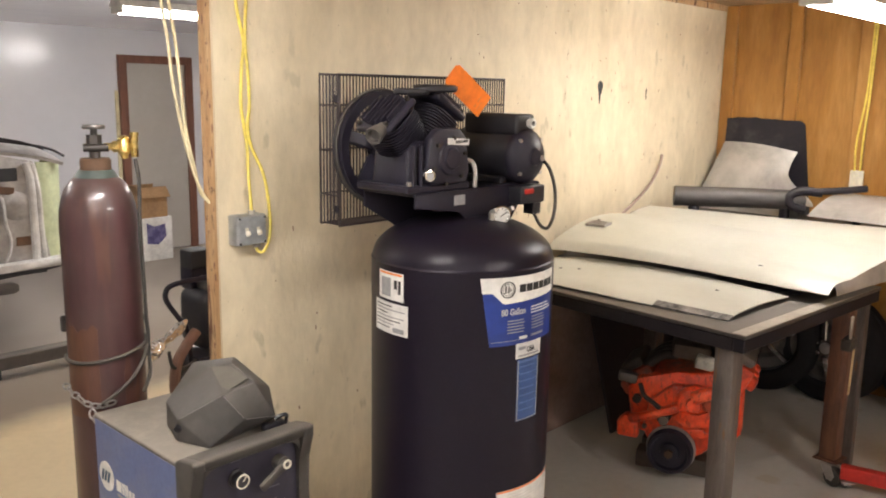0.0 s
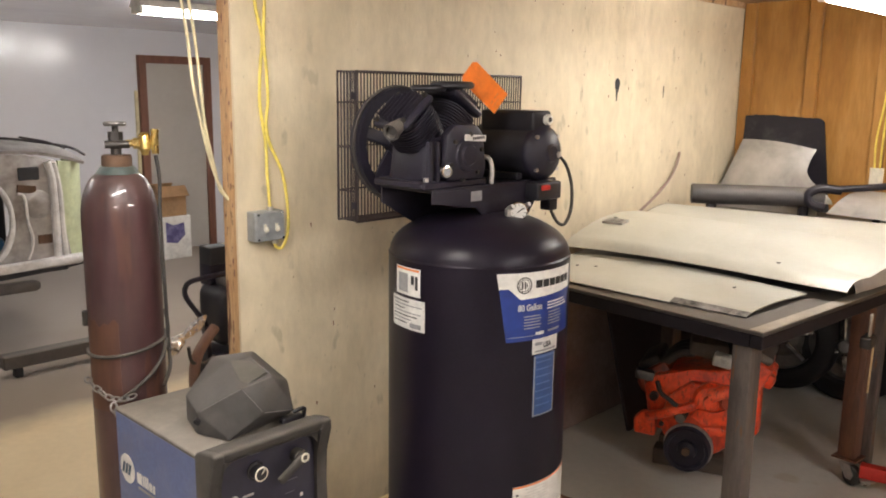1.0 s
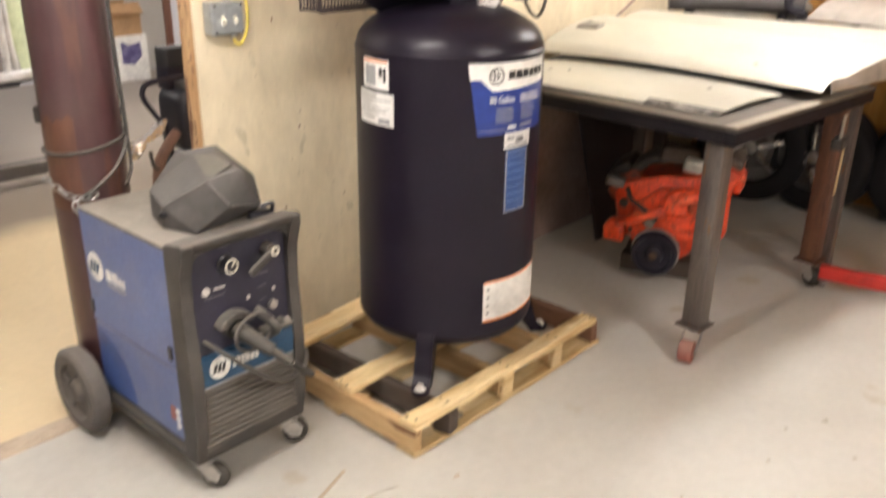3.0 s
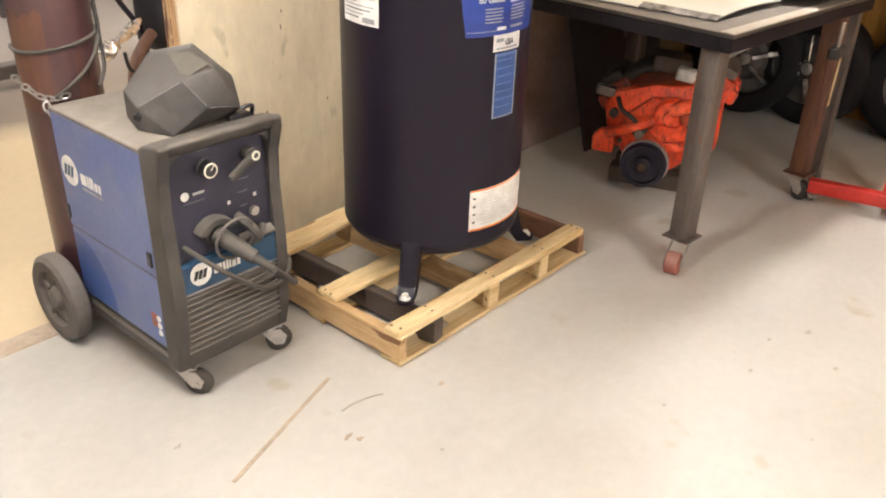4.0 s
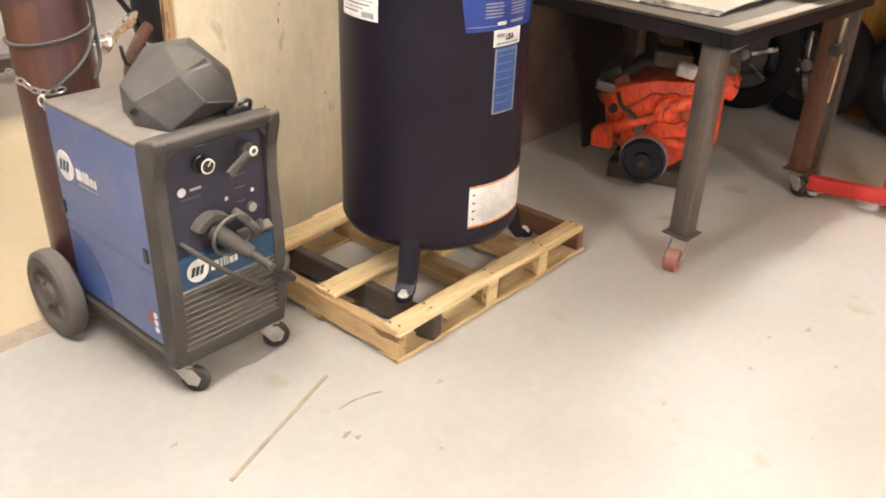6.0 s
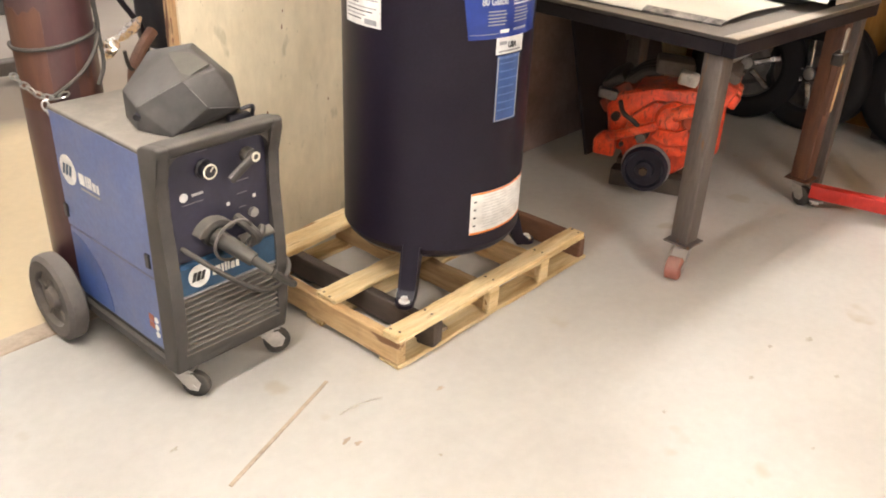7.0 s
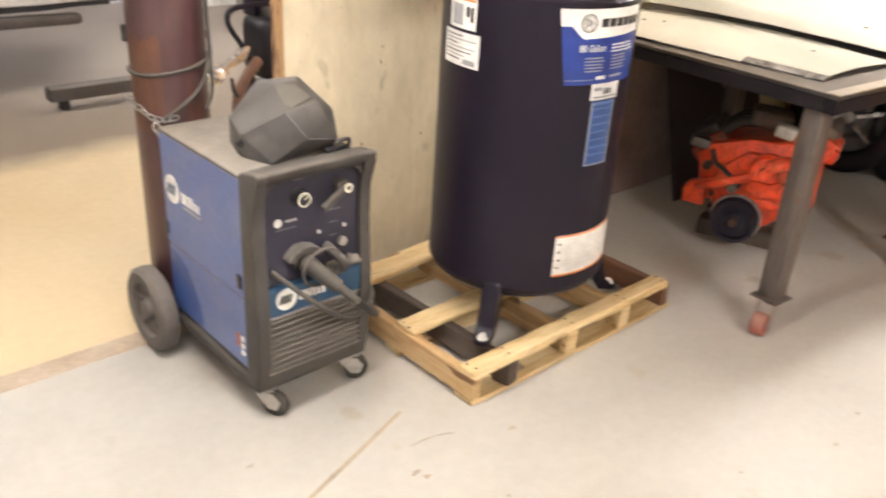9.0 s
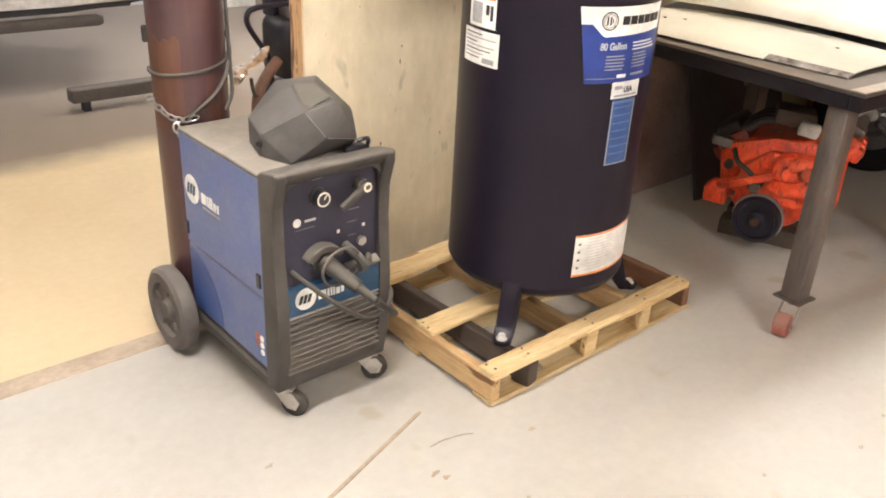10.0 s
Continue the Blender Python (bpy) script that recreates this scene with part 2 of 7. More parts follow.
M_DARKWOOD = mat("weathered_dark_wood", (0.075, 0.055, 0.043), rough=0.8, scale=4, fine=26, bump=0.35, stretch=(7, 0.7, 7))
M_BROWNWOOD = mat("red_brown_wood", (0.20, 0.10, 0.06), rough=0.75, scale=4, fine=26, bump=0.3, stretch=(7, 0.7, 7))
M_PALEINK = mat("pale_print", (0.55, 0.54, 0.53), rough=0.5, bump=0.0)
M_CHAIN = mat("dull_chain_steel", (0.30, 0.29, 0.28), rough=0.35, metal=0.85, scale=20, fine=80, bump=0.05)
M_SCUFF = mat("pale_scuffed_edge", (0.19, 0.18, 0.175), rough=0.6, scale=30, fine=90, bump=0.1)
M_LENS = mat("hazy_green_lens", (0.070, 0.066, 0.056), rough=0.45, scale=9, fine=50, bump=0.03, dust=DUST, dust_amount=0.14)
M_PAPER = mat("white_paper", (0.78, 0.77, 0.74), rough=0.5, scale=6, fine=30, bump=0.0)
M_INK = mat("black_ink", (0.02, 0.02, 0.022), rough=0.5, bump=0.0)
M_GREYINK = mat("grey_print", (0.32, 0.32, 0.33), rough=0.5, bump=0.0)
M_LABEL = mat("royal_blue_label", (0.016, 0.040, 0.225), rough=0.32, scale=6, fine=30, bump=0.0)
M_LABEL2 = mat("mid_blue_label", (0.030, 0.078, 0.235), rough=0.32, scale=6, fine=30, bump=0.0)
M_ORANGEINK = mat("orange_print", (0.80, 0.22, 0.03), rough=0.5, bump=0.0)
M_TAG = mat("orange_card", (0.95, 0.22, 0.01), (0.90, 0.19, 0.01), (0.98, 0.26, 0.02), 0.5, scale=5, fine=30, bump=0.0)
M_YELLOW = mat("yellow_cable", (0.80, 0.66, 0.14), rough=0.45, scale=9, fine=60, bump=0.05)
M_CREAM = mat("cream_cable", (0.74, 0.66, 0.43), rough=0.45, scale=9, fine=60, bump=0.05)
M_BOX = mat("grey_steel_box", (0.40, 0.42, 0.43), rough=0.4, metal=0.5, scale=9, fine=60, bump=0.05)
M_IVORY = mat("ivory_plastic", (0.74, 0.70, 0.58), rough=0.4, scale=9, fine=60, bump=0.0)
M_CARD = mat("brown_cardboard", (0.40, 0.24, 0.12), rough=0.8, scale=6, fine=40, bump=0.1)
M_SHELL = mat("bare_body_shell", (0.35, 0.335, 0.33), (0.20, 0.185, 0.178), (0.47, 0.46, 0.455), 0.42, metal=0.3, scale=6, fine=30, bump=0.1)
M_SHELLG = mat("pale_green_panel", (0.47, 0.52, 0.33), rough=0.4, scale=4, fine=30, bump=0.05)
M_DARK = mat("dark_interior", (0.018, 0.018, 0.022), rough=0.7, scale=6, fine=30, bump=0.1)
M_BELT = mat("brown_guard_paint", (0.16, 0.085, 0.06), rough=0.5, scale=6, fine=40, bump=0.05)
M_TYRE = mat("dark_tyre_rubber", (0.010, 0.009, 0.0105), rough=0.75, specular=0.2, scale=12, fine=80, bump=0.15)
# near-black brown of the sheet added to darken the space behind the engine
M_DARKFILL = mat("dark_brown_fill", (0.024, 0.016, 0.020), rough=0.75, scale=4, fine=30, bump=0.15)
M_SHELLRIM = mat("pale_primed_edge", (0.60, 0.59, 0.585), (0.40, 0.385, 0.375), (0.72, 0.71, 0.70), 0.4, scale=7, fine=30, bump=0.1)
# brown of the rubber strip, and of the wall's shade under the table
M_BROWN = mat("brown_wall_shade_and_rubber", (0.29, 0.205, 0.175), (0.22, 0.152, 0.13), (0.35, 0.255, 0.215), 0.7, scale=4, fine=30, bump=0.15)
M_WORN = mat("worn_bare_lip", (0.22, 0.21, 0.20), (0.04, 0.038, 0.036), (0.42, 0.40, 0.38), 0.5, metal=0.4, scale=22, fine=60, bump=0.2)
M_PRINT = mat("muted_violet_print", (0.10, 0.085, 0.22), (0.05, 0.045, 0.14), (0.22, 0.20, 0.34), 0.5, scale=14, fine=40, bump=0.0)
M_FOIL = mat("bright_crumpled_metal", (0.95, 0.94, 0.93), (0.88, 0.87, 0.86), (0.97, 0.97, 0.96), 0.22, metal=1.0, scale=20, fine=38, bump=1.0)
M_MANIF = mat("dusty_brown_casting", (0.10, 0.075, 0.06), rough=0.7, scale=9, fine=50, bump=0.3)
M_BEAM = mat("dusty_dark_steel", (0.060, 0.052, 0.050), rough=0.6, scale=6, fine=50, bump=0.1, dust=DUST, dust_amount=0.2)
M_RIM = mat("dull_steel_rim", (0.15, 0.14, 0.135), rough=0.42, metal=0.7, scale=9, fine=60, bump=0.08)
M_EDGE = mat("pale_worn_steel", (0.36, 0.325, 0.27), (0.25, 0.225, 0.19), (0.44, 0.40, 0.34), 0.4, metal=0.35, scale=5, fine=40, bump=0.08)
M_SLAT = mat("dust_filled_black_moulding", (0.040, 0.036, 0.035), (0.028, 0.025, 0.025), (0.075, 0.066, 0.06), rough=0.65, scale=9, fine=60, bump=0.12, dust=DUST, dust_amount=0.42)
M_ALLOY = mat("bright_alloy_wheel", (0.34, 0.33, 0.33), (0.10, 0.095, 0.10), (0.80, 0.79, 0.78), rough=0.24, metal=0.9, scale=14, fine=50, bump=0.15)
M_DIMINK = mat("dim_grey_print", (0.13, 0.13, 0.15), rough=0.5, bump=0.0)
M_BLUELINE = mat("pale_blue_print", (0.10, 0.17, 0.38), rough=0.4, bump=0.0)
M_STAIN = mat("faint_floor_stain", (0.42, 0.385, 0.32), (0.34, 0.30, 0.24), (0.48, 0.45, 0.39), 0.5, scale=40, fine=90, bump=0.0)
M_PALESTRIP = mat("pale_wood_strip", (0.46, 0.37, 0.27), rough=0.7, scale=9, fine=60, bump=0.1)
M_CLOTH = mat("off_white_rag", (0.50, 0.47, 0.42), (0.30, 0.28, 0.25), (0.62, 0.60, 0.56), 0.8, scale=14, fine=60, bump=0.3)
M_FIXTURE = mat("white_enamel_fixture", (0.75, 0.74, 0.70), rough=0.4, scale=4, fine=40, bump=0.0)


# ---- mesh helpers ----
def box(bm, cx, cy, cz, sx, sy, sz, bevel=0.0, rot=None, seg=1):
    g = bmesh.ops.create_cube(bm, size=1.0)
    vs = g["verts"]
    bmesh.ops.scale(bm, vec=(sx, sy, sz), verts=vs)
    if bevel:
        es = {e for v in vs for e in v.link_edges}
        r = bmesh.ops.bevel(bm, geom=list(es), offset=bevel, segments=seg, affect="EDGES", profile=0.5, clamp_overlap=True)
        vs = list({v for v in r["verts"]} | {v for v in vs if v.is_valid})
    m = Matrix.Translation((cx, cy, cz))
    if rot is not None:
        m = m @ rot
    bmesh.ops.transform(bm, matrix=m, verts=vs)
    return vs


def rod(bm, a, b, r, r2=None, n=16):
    """A capped round bar from a to b."""
    a, b = Vector(a), Vector(b)
    d = b - a
    g = bmesh.ops.create_cone(bm, cap_ends=True, segments=n, radius1=r, radius2=r if r2 is None else r2, depth=d.length)
    bmesh.ops.transform(bm, matrix=Matrix.Translation((a + b) / 2) @ d.to_track_quat("Z", "Y").to_matrix().to_4x4(), verts=g["verts"])
    return g["verts"]


def lathe(bm, profile, n=48, m=None):
    """Turns (radius, height) pairs round the z axis."""
    rings = []
    for r, z in profile:
        if r < 1e-5:
            rings.append([bm.verts.new((0, 0, z))])
        else:
            rings.append([bm.verts.new((r * math.cos(2 * math.pi * k / n), r * math.sin(2 * math.pi * k / n), z)) for k in range(n)])
    for lo, hi in zip(rings, rings[1:]):
        for k in range(n):
            k2 = (k + 1) % n
            if len(lo) == 1 and len(hi) > 1:
                bm.faces.new((lo[0], hi[k2], hi[k]))
            elif len(hi) == 1 and len(lo) > 1:
                bm.faces.new((lo[k], lo[k2], hi[0]))
            elif len(lo) > 1:
                bm.faces.new((lo[k], lo[k2], hi[k2], hi[k]))
    vs = [v for ring in rings for v in ring]
    if m is not None:
        bmesh.ops.transform(bm, matrix=m, verts=vs)
    return vs


def smooth_path(pts, steps=6):
    """Catmull-Rom through the given points."""
    pts = [Vector(p) for p in pts]
    q = [pts[0] * 2 - pts[1]] + pts + [pts[-1] * 2 - pts[-2]]
    out = []
    for i in range(1, len(q) - 2):
        for k in range(steps):
            t = k / steps
            a, b, c, d = q[i - 1:i + 3]
            out.append(0.5 * (2 * b + (c - a) * t + (2 * a - 5 * b + 4 * c - d) * t * t + (3 * b - a - 3 * c + d) * t ** 3))
    return out + [pts[-1]]


def tube(bm, pts, r, n=8, steps=6, smooth=True):
    """A round hose along a path."""
    path = smooth_path(pts, steps) if smooth else [Vector(p) for p in pts]
    up = Vector((0.13, 0.21, 0.97))
    rings = []
    for i, p in enumerate(path):
        d = (path[min(i + 1, len(path) - 1)] - path[max(i - 1, 0)]).normalized()
        u = d.cross(up)
        u = (u if u.length > 1e-3 else d.cross(Vector((1, 0, 0)))).normalized()
        up = u.cross(d)
        rr = r(i / (len(path) - 1)) if callable(r) else r
        rings.append([bm.verts.new(p + rr * (math.cos(2 * math.pi * k / n) * u + math.sin(2 * math.pi * k / n) * up)) for k in range(n)])
    for lo, hi in zip(rings, rings[1:]):
        for k in range(n):
            bm.faces.new((lo[k], lo[(k + 1) % n], hi[(k + 1) % n], hi[k]))
    bm.faces.new(rings[0][::-1])
    bm.faces.new(rings[-1])


def prism(bm, outline, depth, m=None, bevel=0.0, seg=2):
    """An outline in the x-y plane, extruded by depth along z."""
    lo = [bm.verts.new((x, y, 0)) for x, y in outline]
    hi = [bm.verts.new((x, y, depth)) for x, y in outline]
    n = len(outline)
    fs = [bm.faces.new(lo[::-1]), bm.faces.new(hi)]
    for k in range(n):
        fs.append(bm.faces.new((lo[k], lo[(k + 1) % n], hi[(k + 1) % n], hi[k])))
    vs = lo + hi
    if bevel:
        r = bmesh.ops.bevel(bm, geom=list({e for f in fs for e in f.edges}), offset=bevel, segments=seg, affect="EDGES", profile=0.5, clamp_overlap=True)
        vs = list({v for v in r["verts"]} | {v for v in vs if v.is_valid})
    if m is not None:
        bmesh.ops.transform(bm, matrix=m, verts=vs)
    return vs


def sheet(bm, f, nu, nv, thick):
    """A curved sheet of metal: f(u, v) gives the place, u and v from 0 to 1; thick is its thickness."""
    top = [[Vector(f(i / nu, j / nv)) for j in range(nv + 1)] for i in range(nu + 1)]
    a, b = [], []
    for i in range(nu + 1):
        ra, rb = [], []
        for j in range(nv + 1):
            du = top[min(i + 1, nu)][j] - top[max(i - 1, 0)][j]
            dv = top[i][min(j + 1, nv)] - top[i][max(j - 1, 0)]
            nrm = du.cross(dv).normalized()
            ra.append(bm.verts.new(top[i][j]))
            rb.append(bm.verts.new(top[i][j] - nrm * thick))
        a.append(ra)
        b.append(rb)
    for i in range(nu):
        for j in range(nv):
            bm.faces.new((a[i][j], a[i + 1][j], a[i + 1][j + 1], a[i][j + 1]))
            bm.faces.new((b[i][j], b[i][j + 1], b[i + 1][j + 1], b[i + 1][j]))
    rim = [(i, 0) for i in range(nu)] + [(nu, j) for j in range(nv)] + [(i, nv) for i in range(nu, 0, -1)] + [(0, j) for j in range(nv, 0, -1)]
    for k in range(len(rim)):
        (i, j), (i2, j2) = rim[k], rim[(k + 1) % len(rim)]
        bm.faces.new((a[i][j], b[i][j], b[i2][j2], a[i2][j2]))


def mesh_of(bm, name, material, smooth=True, angle=35):
    bmesh.ops.recalc_face_normals(bm, faces=bm.faces)
    me = bpy.data.meshes.new(name)
    bm.to_mesh(me)
    bm.free()
    me.materials.append(material)
    if smooth:
        me.shade_smooth()
        me.set_sharp_from_angle(angle=radians(angle))
    return me


def part(name, bm, material, parent, label="", smooth=True, angle=35):
    """One mesh under a thing or a part, in world places (the parent's own place is taken off)."""
    ob = new(name, mesh_of(bm, name, material, smooth, angle))
    if parent is not None:
        ob.parent = parent
        bpy.context.view_layer.update()
        ob.matrix_parent_inverse = parent.matrix_world.inverted()
    return tagged(ob, label)


def thing(name, x, y, z, label, category, group="", kind=""):
    ob = new(name)
    ob.location = (x, y, z)
    ob.empty_display_size = 0.05
    bpy.context.view_layer.update()
    return tagged(ob, label, category, group, kind)


def single(name, bm, material, label, category, group="", kind="", smooth=True, angle=35):
    return tagged(new(name, mesh_of(bm, name, material, smooth, angle)), label, category, group, kind)


def bmnew():
    return bmesh.new()


def lettering(name, text, size, m, material, parent, label="", bend=None, bold=0.0):
    """Writing as a mesh; m lays its x-y plane in the world. bend(v) may wrap it on a curved surface."""
    cu = bpy.data.curves.new(name, "FONT")
    cu.body, cu.size, cu.extrude, cu.offset = text, size, 0.0004, bold
    cu.align_x, cu.align_y = "LEFT", "BOTTOM_BASELINE"
    tmp = bpy.data.objects.new("tmp", cu)
    scene.collection.objects.link(tmp)
    bpy.context.view_layer.update()
    me = bpy.data.meshes.new_from_object(tmp.evaluated_get(bpy.context.evaluated_depsgraph_get()))
    bpy.data.objects.remove(tmp)
    bm = bmesh.new()
    bm.from_mesh(me)
    bpy.data.meshes.remove(me)
    if bend:
        for v in bm.verts:
            v.co = bend(v.co)
    else:
        bmesh.ops.transform(bm, matrix=m, verts=bm.verts)
    return part(name, bm, material, parent, label, smooth=False)

# ---- the rooms ----
CEIL = 2.31


def slab(name, x0, x1, y0, y1, z0, z1, material, label, category, bevel=0.0):
    bm = bmnew()
    box(bm, (x0 + x1) / 2, (y0 + y1) / 2, (z0 + z1) / 2, x1 - x0, y1 - y0, z1 - z0, bevel)
    return single(name, bm, material, label, category, kind="structure", smooth=False)


slab("floor", -5.0, 3.35, -6.0, 0.0, -0.15, 0.0, M_CONC, "pale grey painted concrete workshop floor with scuffs", "floor")
slab("floor_2", -5.0, 4.65, 0.09, 6.1, -0.15, 0.0, M_ADJFLOOR, "tan concrete floor that turns grey-brown further back", "floor")
slab("trim_threshold", -3.4, 4.65, 0.0, 0.09, -0.15, 0.004, M_SILL, "worn pinkish threshold strip between the two floors", "threshold", 0.003)
slab("ceiling", -5.0, 3.35, -6.0, 0.0, CEIL, CEIL + 0.1, M_CEIL, "brown plywood workshop ceiling", "ceiling")
slab("ceiling_2", -5.0, 4.65, 0.0, 6.1, CEIL + 0.004, CEIL + 0.1, M_WHITE, "pale grey ceiling of the adjoining room", "ceiling")
slab("wall_south", -5.0, 3.35, -6.15, -6.0, 0, CEIL, M_WALL, "painted workshop wall behind", "wall")
slab("wall_west", -5.15, -5.0, -6.0, 6.1, 0, CEIL, M_WHITE, "plain pale outer wall", "wall")
slab("wall_far", -5.0, 4.65, 5.9, 6.05, 0, CEIL + 0.004, M_WHITE, "glossy white panelled wall of the adjoining room", "wall")
slab("wall_far_east", 4.5, 4.65, 0.09, 5.9, 0, CEIL + 0.004, M_WHITE, "plain white side wall of the adjoining room", "wall")
slab("wall_west_stub", -5.0, -3.4, 0.0, 0.09, 0, CEIL, M_WALL, "tan painted wall beside the wide opening", "wall")

# the tan wall behind the compressor: core, sheets, end stud
north = slab("wall_north", -0.50, 3.2, 0.0125, 0.09, 0.004, CEIL, M_STUD, "tan painted strand board wall with dark flecks and a knocked hole", "wall")
edges = [-0.54, 0.665, 1.885, 3.2]
for a, b in zip(edges, edges[1:]):
    bm = bmnew()
    box(bm, (a + b) / 2, 0.006, 1.155, b - a - 0.0003, 0.012, 2.29)
    part("sheet", bm, M_WALL, north, smooth=False)
bm = bmnew()
box(bm, -0.52, 0.052, 1.155, 0.039, 0.077, 2.29, 0.003, seg=2)
part("end_stud", bm, M_STUD, north, "rough knotty pine stud closing the wall's end")
bm = bmnew()
box(bm, 1.33, -0.006, 2.292, 3.74, 0.012, 0.036, 0.002)
part("top_plate", bm, M_STUD, north, "brown wooden strip along the wall's top", smooth=False)
# knocked hole and cracks, dark recesses filled with the core's shadow
for hx_, hz_, w, hgt in ((1.76, 1.780, 0.046, 0.075), (1.757, 1.73, 0.015, 0.07), (2.232, 1.751, 0.010, 0.07)):
    bm = bmnew()
    pts = [(hx_ + w / 2 * math.cos(a) * (1 + 0.2 * math.sin(3 * a)), hz_ + hgt / 2 * math.sin(a)) for a in [k * math.pi / 8 for k in range(16)]]
    prism(bm, pts, 0.001, Matrix.Translation((0, -0.0012, 0)) @ pose(0, 0, 0, 90) @ Matrix.Translation((0, 0, -0.0005)))
    part("hole", bm, M_DARK, north, "dark ragged hole", smooth=False)
rng = random.Random(5)
for k in range(120):
    bm = bmnew()
    fx, fz = (rng.uniform(-0.45, 3.1) if k % 3 else rng.uniform(0.5, 2.4)), rng.uniform(0.35, 2.2)
    w, hgt = rng.uniform(0.003, 0.008), rng.uniform(0.005, 0.02)
    pts = [(fx + w / 2 * math.cos(a) * rng.uniform(0.6, 1.2), fz + hgt / 2 * math.sin(a) * rng.uniform(0.7, 1.2)) for a in [j * math.pi / 4 for j in range(8)]]
    prism(bm, pts, 0.0006, Matrix.Translation((0, -0.0004, 0)) @ pose(0, 0, 0, 90))
    part("fleck", bm, M_TRIM, north, smooth=False)

for k in range(34):
    bm = bmnew()
    fy, fz = rng.uniform(0.018, 0.086), 0.6 + 1.65 * (k + rng.random()) / 34
    w, hgt = rng.uniform(0.004, 0.012), rng.uniform(0.008, 0.035)
    pts = [(fy + w / 2 * math.cos(a) * rng.uniform(0.6, 1.2), fz + hgt / 2 * math.sin(a) * rng.uniform(0.7, 1.2)) for a in [j * math.pi / 4 for j in range(8)]]
    prism(bm, pts, 0.0008, Matrix.Translation((-0.5400, 0, 0)) @ pose(0, 0, 0, 90, 0, 90))
    part("knot", bm, M_TRIM, north, smooth=False)

# varnished plywood end wall with studs
east = slab("wall_east", 3.2, 3.35, -6.0, 0.0, 0, CEIL, M_PLY, "orange-brown varnished plywood wall with upright battens", "wall")
for k in range(8):
    bm = bmnew()
    box(bm, 3.181, -0.045 - 0.41 * k, CEIL / 2, 0.036, 0.075, CEIL - 0.01, 0.003)
    part("batten", bm, M_PLY, east, smooth=False)

# door in the far wall
dx0, dx1, dzt = 1.98, 2.80, 2.06
door = thing("door_1", (dx0 + dx1) / 2, 5.88, 0, "pale flush door in a brown wooden frame, shut", "door", kind="structure")
bm = bmnew()
box(bm, (dx0 + dx1) / 2, 5.893, 1.0, dx1 - dx0 - 0.15, 0.03, 1.98, 0.003)
part("leaf", bm, M_DOOR, door, smooth=False)
for nm, cx, cz, sx, sz in (("jamb", dx0 + 0.04, dzt / 2, 0.08, dzt), ("jamb", dx1 - 0.04, dzt / 2, 0.08, dzt), ("head", (dx0 + dx1) / 2, dzt - 0.04, dx1 - dx0 - 0.16, 0.08)):
    bm = bmnew()
    box(bm, cx, 5.875, cz, sx, 0.06, sz, 0.004)
    part(nm, bm, M_TRIM, door, "brown frame board", smooth=False)
bm = bmnew()
box(bm, 1.955, 5.885, 1.0, 0.035, 0.02, 1.4, 0.003)
single("trim_strip", bm, M_CREAM, "narrow cream strip beside the door", "trim", kind="structure", smooth=False)


# ---- lamps ----
def fluorescent(x, y, z, watts, colour, label):
    """A twin-tube strip lamp hung under the ceiling; its tubes give the light."""
    t = thing("fluorescent_lamp", x, y, z, label, "lamp", "ceiling strip lamps")
    bm = bmnew()
    prism(bm, [(-0.09, 0.0), (0.09, 0.0), (0.055, 0.05), (-0.055, 0.05)], 1.24, Matrix.Translation((x - 0.62, y, z)) @ pose(0, 0, 0, 90, 0, 90), 0.004)
    part("housing", bm, M_FIXTURE, t, "white enamelled housing", smooth=False)
    glass = glow("fluorescent_tube", colour, watts / 2 / (math.pi * 2 * math.pi * 0.0165 * 1.18))
    for dy in (-0.045, 0.045):
        bm = bmnew()
        rod(bm, (x - 0.59, y + dy, z - 0.024), (x + 0.59, y + dy, z - 0.024), 0.0165, n=12)
        part("tube", bm, glass, t, "glowing fluorescent tube")
    for sx in (-0.603, 0.603):
        bm = bmnew()
        box(bm, x + sx, y, z - 0.02, 0.024, 0.13, 0.045, 0.004)
        part("end_cap", bm, M_FIXTURE, t, smooth=False)
    for sx in (-0.45, 0.45):
        bm = bmnew()
        rod(bm, (x + sx, y, z + 0.045), (x + sx, y, CEIL), 0.003, n=6)
        part("hanger", bm, M_STEEL, t)
    return t


WARM = (1.0, 0.948, 0.90)
fluorescent(1.95, -1.22, 2.14, 134, WARM, "lit twin-tube fluorescent strip lamp over the steel table")
# next three are added out of view to brighten wall, floor and engine
fluorescent(-1.5, -1.0, 2.20, 152, WARM, "added twin-tube strip lamp, out of view, that brightens the workshop")
fluorescent(-0.2, -3.6, 2.20, 174, WARM, "added twin-tube strip lamp, out of view, that brightens the workshop")
fluorescent(-3.3, -3.1, 2.20, 98, WARM, "added twin-tube strip lamp, out of view, that brightens the workshop")
fluorescent(1.16, 2.9, 2.25, 140, WARM, "lit twin-tube fluorescent strip lamp of the adjoining room")
fluorescent(2.62, 1.9, 2.25, 130, WARM, "lit twin-tube fluorescent strip lamp of the adjoining room").rotation_euler[2] = math.pi / 2
# unseen lamp added as fill for the floor and car side at left
fluorescent(-1.9, 1.9, 2.25, 45, WARM, "lit twin-tube fluorescent strip lamp of the adjoining room")

